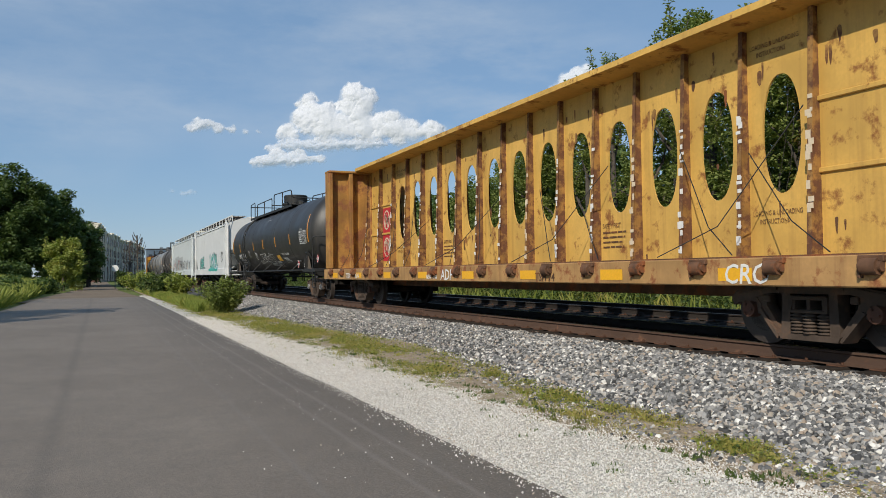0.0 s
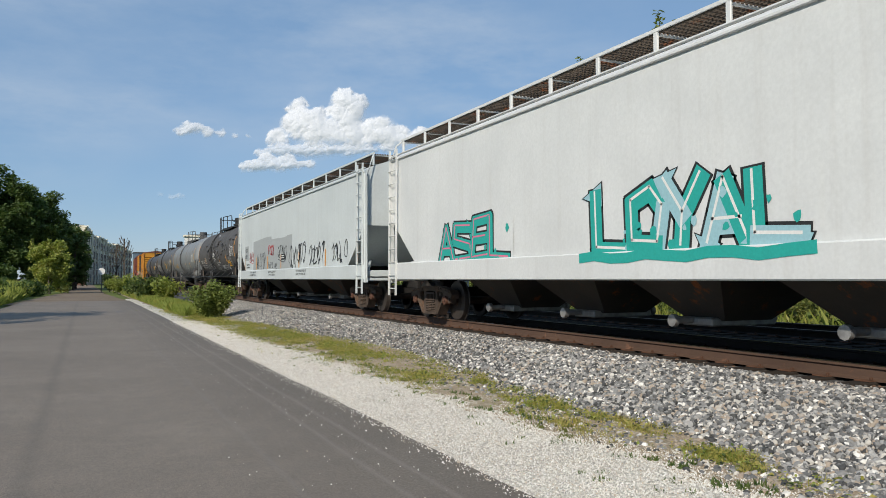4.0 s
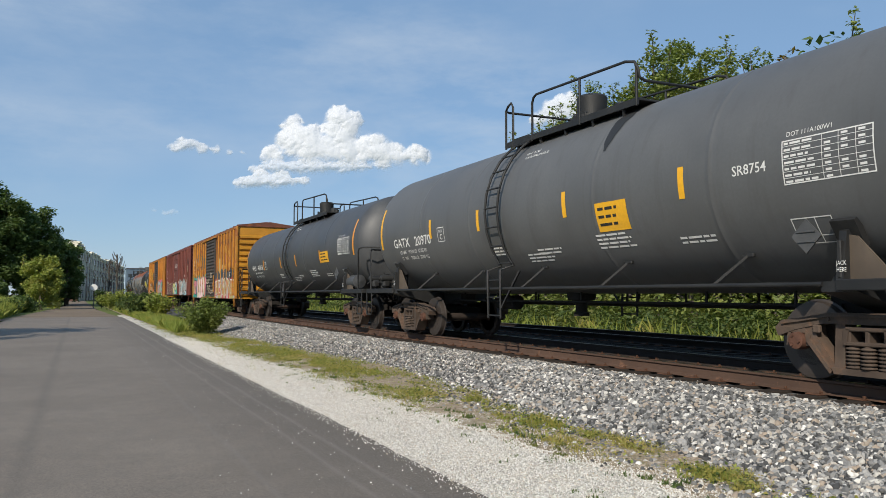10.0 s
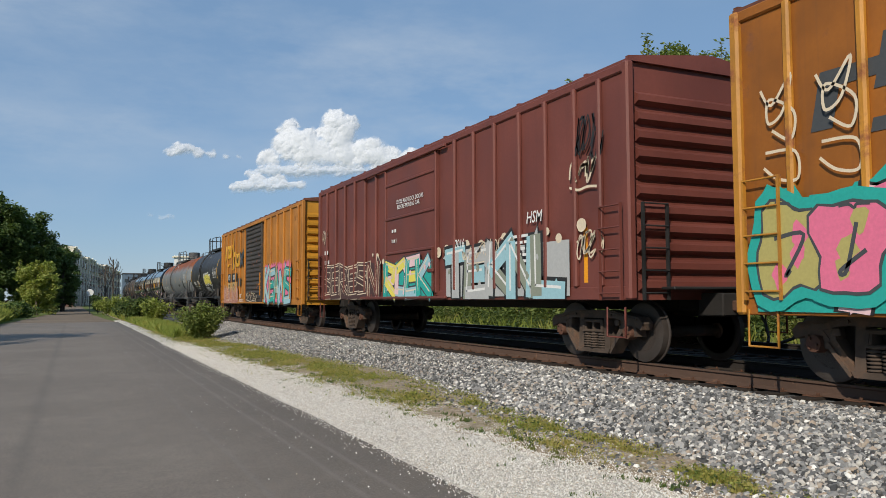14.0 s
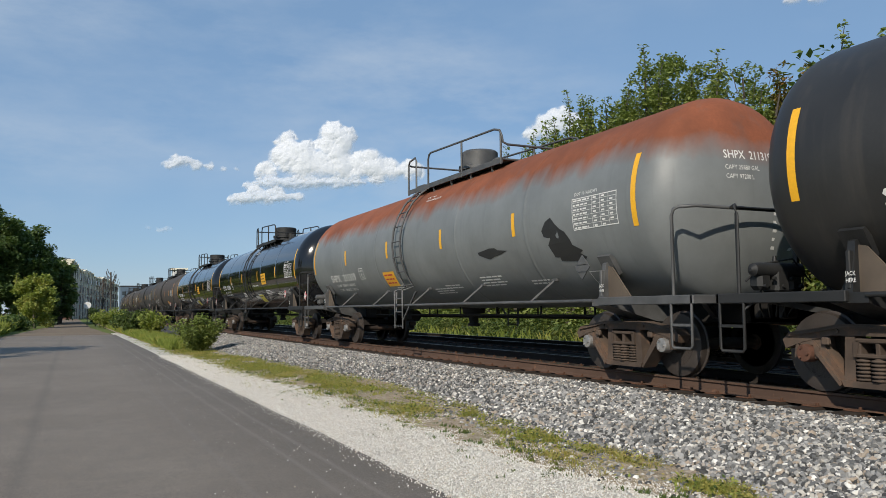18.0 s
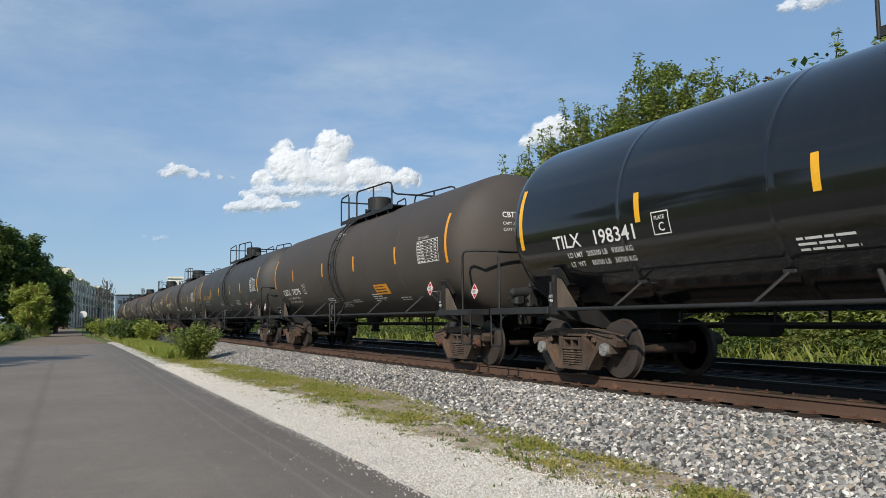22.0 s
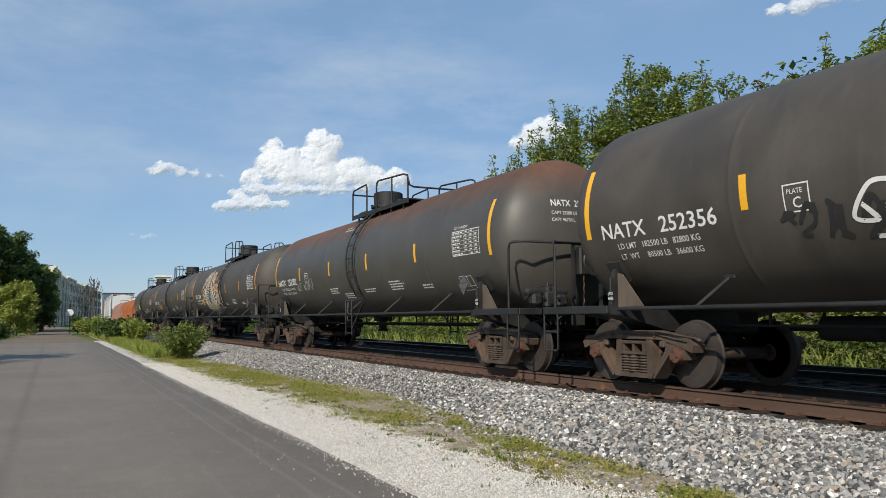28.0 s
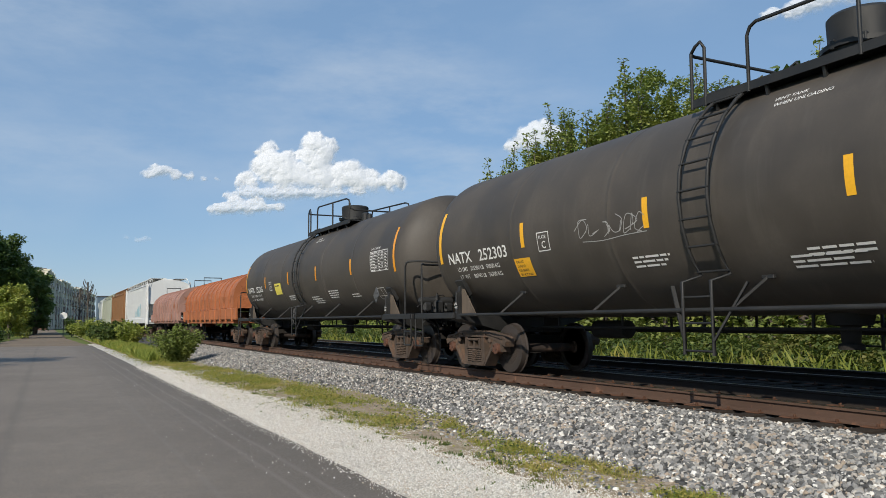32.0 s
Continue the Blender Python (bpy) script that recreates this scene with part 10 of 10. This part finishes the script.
sign = thing("round_sign", "round white sign on a post beside the trail", "sign", at=(1.72, 95, -0.03))
part("post", Shape().lathe([(0, 0.04), (2.5, 0.04)], 8, 'z'), PIPE_GREY, sign)
part("disc", Shape().lathe([(-0.06, 0.36), (-0.045, 0.38), (-0.03, 0.36)], 28, 'y', (0, 0, 2.35)), WHITE_INK, sign, "white round sign face")


def bare_tree(x, y, h, seed, girth=0.11):
    r2 = random.Random(seed)
    root = thing("bare_tree", "leafless grey tree by the line", "tree", at=(x, y, 0))
    s = Shape()
    s.tube([(0, 0, 0), (0.1, 0, h * 0.5), (0.0, 0.1, h)], girth, 6)
    for k in range(26):
        z = h * r2.uniform(0.3, 0.95)
        a = r2.uniform(0, 6.28)
        ln = (h - z) * 0.45 + 0.7
        s.tube([(0, 0, z), (ln * 0.4 * math.cos(a), ln * 0.4 * math.sin(a), z + ln * 0.5), (ln * 0.55 * math.cos(a), ln * 0.55 * math.sin(a), z + ln)], girth * 0.3, 4)
    part("trunk", s, BARK, root)


bare_tree(5.4, 128, 7.6, 3)
bare_tree(4.5, 133, 6.8, 4)
bare_tree(20.0, 18.6, 9.1, 6, 0.03)


# ---- clouds ----
def cloud_mat():
    """Cloud: white scattering vapour that thins out to nothing at its edges."""
    m, nt, b = nodes_of("cloud_white")
    b.inputs["Base Color"].default_value = (0.42, 0.415, 0.41, 1)
    b.inputs["Roughness"].default_value = 1.0
    b.inputs["Specular IOR Level"].default_value = 0.0
    # bluish glow of its own that lifts the cloud's shaded parts
    b.inputs["Emission Color"].default_value = (0.60, 0.70, 0.85, 1)
    b.inputs["Emission Strength"].default_value = 0.42
    at = nt.nodes.new("ShaderNodeAttribute")
    at.attribute_name = "thickness"
    clear = nt.nodes.new("ShaderNodeBsdfTransparent")
    mx = nt.nodes.new("ShaderNodeMixShader")
    nt.links.new(at.outputs["Fac"], mx.inputs[0])
    nt.links.new(clear.outputs[0], mx.inputs[1])
    nt.links.new(b.outputs[0], mx.inputs[2])
    nt.links.new(mx.outputs[0], nt.nodes["Material Output"].inputs[0])
    return m


def wisp_mat():
    """High thin ice cloud: streaks drawn out by the wind, mostly clear."""
    m, nt, b = nodes_of("cirrus_white")
    n1 = noise_tex(nt, 1.0, 7, 0.62, stretch=(0.0011, 0.0011, 0.0034))
    n2 = noise_tex(nt, 1.0, 3, 0.5, stretch=(0.0005, 0.0005, 0.0009))
    mul = nt.nodes.new("ShaderNodeMath")
    mul.operation = 'MULTIPLY'
    nt.links.new(ramp(nt, n1, 0.40, 0.72, 0.0, 0.62), mul.inputs[0])
    nt.links.new(ramp(nt, n2, 0.38, 0.62), mul.inputs[1])
    em = nt.nodes.new("ShaderNodeEmission")
    em.inputs[0].default_value = (0.66, 0.76, 0.88, 1)
    em.inputs[1].default_value = 0.85
    cl = nt.nodes.new("ShaderNodeBsdfTransparent")
    mx = nt.nodes.new("ShaderNodeMixShader")
    nt.links.new(mul.outputs[0], mx.inputs[0])
    nt.links.new(cl.outputs[0], mx.inputs[1])
    nt.links.new(em.outputs[0], mx.inputs[2])
    nt.links.new(mx.outputs[0], nt.nodes["Material Output"].inputs[0])
    return m


CLOUD = cloud_mat()


def cloud(az, el, lobes, seed, label, dist=3600.0, thick=1.0, squash=1.0, floor=None):
    """A far cumulus, its near side billowing in soft relief. lobes: (across, up, radius) in metres; floor: height at which its base melts away."""
    r2 = random.Random(seed)
    puffs = []
    for a, u, r in lobes:
        puffs.append((a, u, r))
        for _ in range(14):
            w, q = r2.uniform(0, 6.28), r * r2.uniform(0.45, 0.95)
            puffs.append((a + q * math.cos(w), u + q * math.sin(w) * squash * (0.95 if math.sin(w) > 0 else 0.4), r * r2.uniform(0.20, 0.42)))
    P = np.array(puffs)
    x0, x1 = (P[:, 0] - P[:, 2] * 1.35).min(), (P[:, 0] + P[:, 2] * 1.35).max()
    z0, z1 = (P[:, 1] - P[:, 2] * 1.35).min(), (P[:, 1] + P[:, 2] * 1.35).max()
    step = max(2.2, (x1 - x0) / 330)
    nx, nz = int((x1 - x0) / step) + 1, int((z1 - z0) / step) + 1
    gx, gz = np.meshgrid(np.linspace(x0, x1, nx), np.linspace(z0, z1, nz))

    def field(f, k, octaves):
        return np.array([noise.fractal(Vector((a * f, b * f, k)), 1.0, 2.0, octaves) for a, b in zip(gx.ravel(), gz.ravel())]).reshape(gx.shape)
    wx, wz, fine = field(0.022, seed, 5), field(0.022, seed + 9.5, 5), field(0.06, seed + 4.2, 3)
    bx, bz = gx + wx * 11 + fine * 2, gz + wz * 11 + fine * 2
    heap, solid, big = [np.zeros_like(gx), np.zeros_like(gx)], np.zeros_like(gx), P[:, 2].max()
    for a, u, r in puffs:
        d = np.hypot(bx - a, (bz - u) / squash) / r
        heap[int(r < 0.43 * big)] += (r * np.sqrt(np.clip(1.15 - d * d, 0, 1.15))) ** 4
        solid += np.clip((1.12 - d) * min(1.0, r / 30), 0, 1) ** 2
    deep = 0.62 * heap[0] ** 0.25 + 0.20 * heap[1] ** 0.25
    soft = np.clip((np.sqrt(solid) + 0.10 * wx - 0.06) / 0.7, 0, 1)
    soft = soft * soft * (3 - 2 * soft) * thick
    if floor is not None:
        soft *= np.clip((gz - floor + 22 * wz) / 55 + 0.3, 0, 1) ** 1.3
    deep = deep + wx * 5
    vs = np.stack([gx, -deep, gz], 2).reshape(-1, 3)
    s = Shape().put(vs.tolist(), [(j * nx + i, j * nx + i + 1, (j + 1) * nx + i + 1, (j + 1) * nx + i) for j in range(nz - 1) for i in range(nx - 1)], True)
    me = s.mesh("cloud", CLOUD, fix=False)
    me.attributes.new("thickness", 'FLOAT', 'POINT').data.foreach_set("value", soft.ravel().astype(np.float32))
    ob = tagged(new("cloud", me), label, "cloud", kind="structure")
    ob.matrix_world = Matrix.Translation((math.sin(radians(az)) * dist, math.cos(radians(az)) * dist, math.tan(radians(el)) * dist)) @ pose(0, 0, 0, 0, 0, -az)
    ob.visible_shadow = False
    return ob


cloud(16.9, 8.0, [(-185, 262, 50), (-165, 295, 34), (45, 265, 92), (30, 325, 52), (100, 300, 50), (-120, 165, 110), (-265, 122, 58), (-215, 190, 50), (15, 150, 100), (195, 165, 85), (295, 140, 66), (385, 145, 58), (430, 140, 36), (110, 130, 80), (-60, 110, 80), (250, 120, 60)],
      3, "heaped white cumulus cloud", floor=80)
cloud(16.9, 8.0, [(-330, 58, 50), (-250, 70, 72), (-150, 74, 76), (-50, 78, 76), (40, 80, 70), (130, 84, 60), (230, 92, 50)], 11, "flat pale base of the cumulus cloud", dist=3590.0, thick=0.7, squash=0.5)
cloud(16.9, 8.0, [(-385, -6, 56), (-330, 6, 66), (-260, 4, 62), (-190, 8, 50), (-130, 14, 40), (-300, 34, 50), (-220, 36, 50)], 12, "low cream shelf of the cumulus cloud", dist=3580.0, thick=0.8, squash=0.55)
cloud(7.1, 10.2, [(-70, 4, 30), (-35, 18, 40), (0, 14, 40), (45, 2, 34), (100, -4, 26), (160, -8, 20), (220, -8, 14)], 5, "small white cumulus cloud", thick=0.8, squash=0.8)
cloud(5.7, 5.7, [(-60, 6, 14), (-20, 0, 16), (5, 3, 22), (30, 0, 14)], 6, "scrap of white cloud", thick=0.35, squash=0.7)
cloud(54.5, 20.2, [(-260, 0, 50), (-150, 0, 70), (-60, 20, 85), (60, 30, 95), (170, 10, 80)], 7, "white cumulus cloud high over the trees", thick=0.8, squash=0.7)
cloud(33.5, 12.8, [(-90, -10, 40), (-20, 20, 70), (50, 55, 70), (90, 20, 60)], 8, "white cumulus cloud behind the trees", thick=0.9)


def cirrus():
    """A high curved veil of thin cloud behind everything else."""
    s, n, m, far = Shape(), 40, 8, 4000.0
    vs = []
    for j in range(m + 1):
        el = radians(1 + 39 * j / m)
        for i in range(n + 1):
            az = radians(-70 + 190 * i / n)
            vs.append((math.sin(az) * far * math.cos(el), math.cos(az) * far * math.cos(el), math.sin(el) * far))
    s.put(vs, [(j * (n + 1) + i, j * (n + 1) + i + 1, (j + 1) * (n + 1) + i + 1, (j + 1) * (n + 1) + i) for j in range(m) for i in range(n)], True)
    ob = tagged(new("cirrus", s.mesh("cirrus", wisp_mat(), fix=False)), "faint streaks of high thin cloud", "cloud", kind="structure")
    ob.visible_shadow = False


cirrus()


# ---- movement ----
def run(t):
    """How far the train has come at t seconds; it gains speed slightly."""
    return 11.55 * t + 0.02 * t * t


def on_line(u, t):
    """The pose of a car whose middle lies u metres up the line at the start."""
    y = u - run(t)
    return pose(line_x(y), y, RAIL_TOP, 0, 0, -heading(y))


def motions():
    for car in CARS:
        walk(car, [(t, on_line(car["u"], t)) for t in range(33)])
    # wheels turn while they are near enough for it to be seen
    for w, sy, along, car in WHEELS:
        u = car["u"] + along
        t0 = next((k / 10 for k in range(321) if u - run(k / 10) < 22), 32.0)
        t1 = next((k / 10 for k in range(321) if u - run(k / 10) < 2), 32.0)
        rows, t = [], t0
        while t < t1 - 0.001:
            rows.append(t)
            t += 1 / 30
        rows.append(t1)
        if t0 > 0:
            rows.insert(0, 0.0)
        if rows[-1] < 32.0:
            rows.append(32.0)

        def roll(t):
            q = min(max(t, t0), t1)
            return pose(0, sy, WHEEL_R, math.degrees((run(q) - run(t0)) / WHEEL_R), 0, 0)
        walk(w, [(t, roll(t)) for t in rows])


motions()
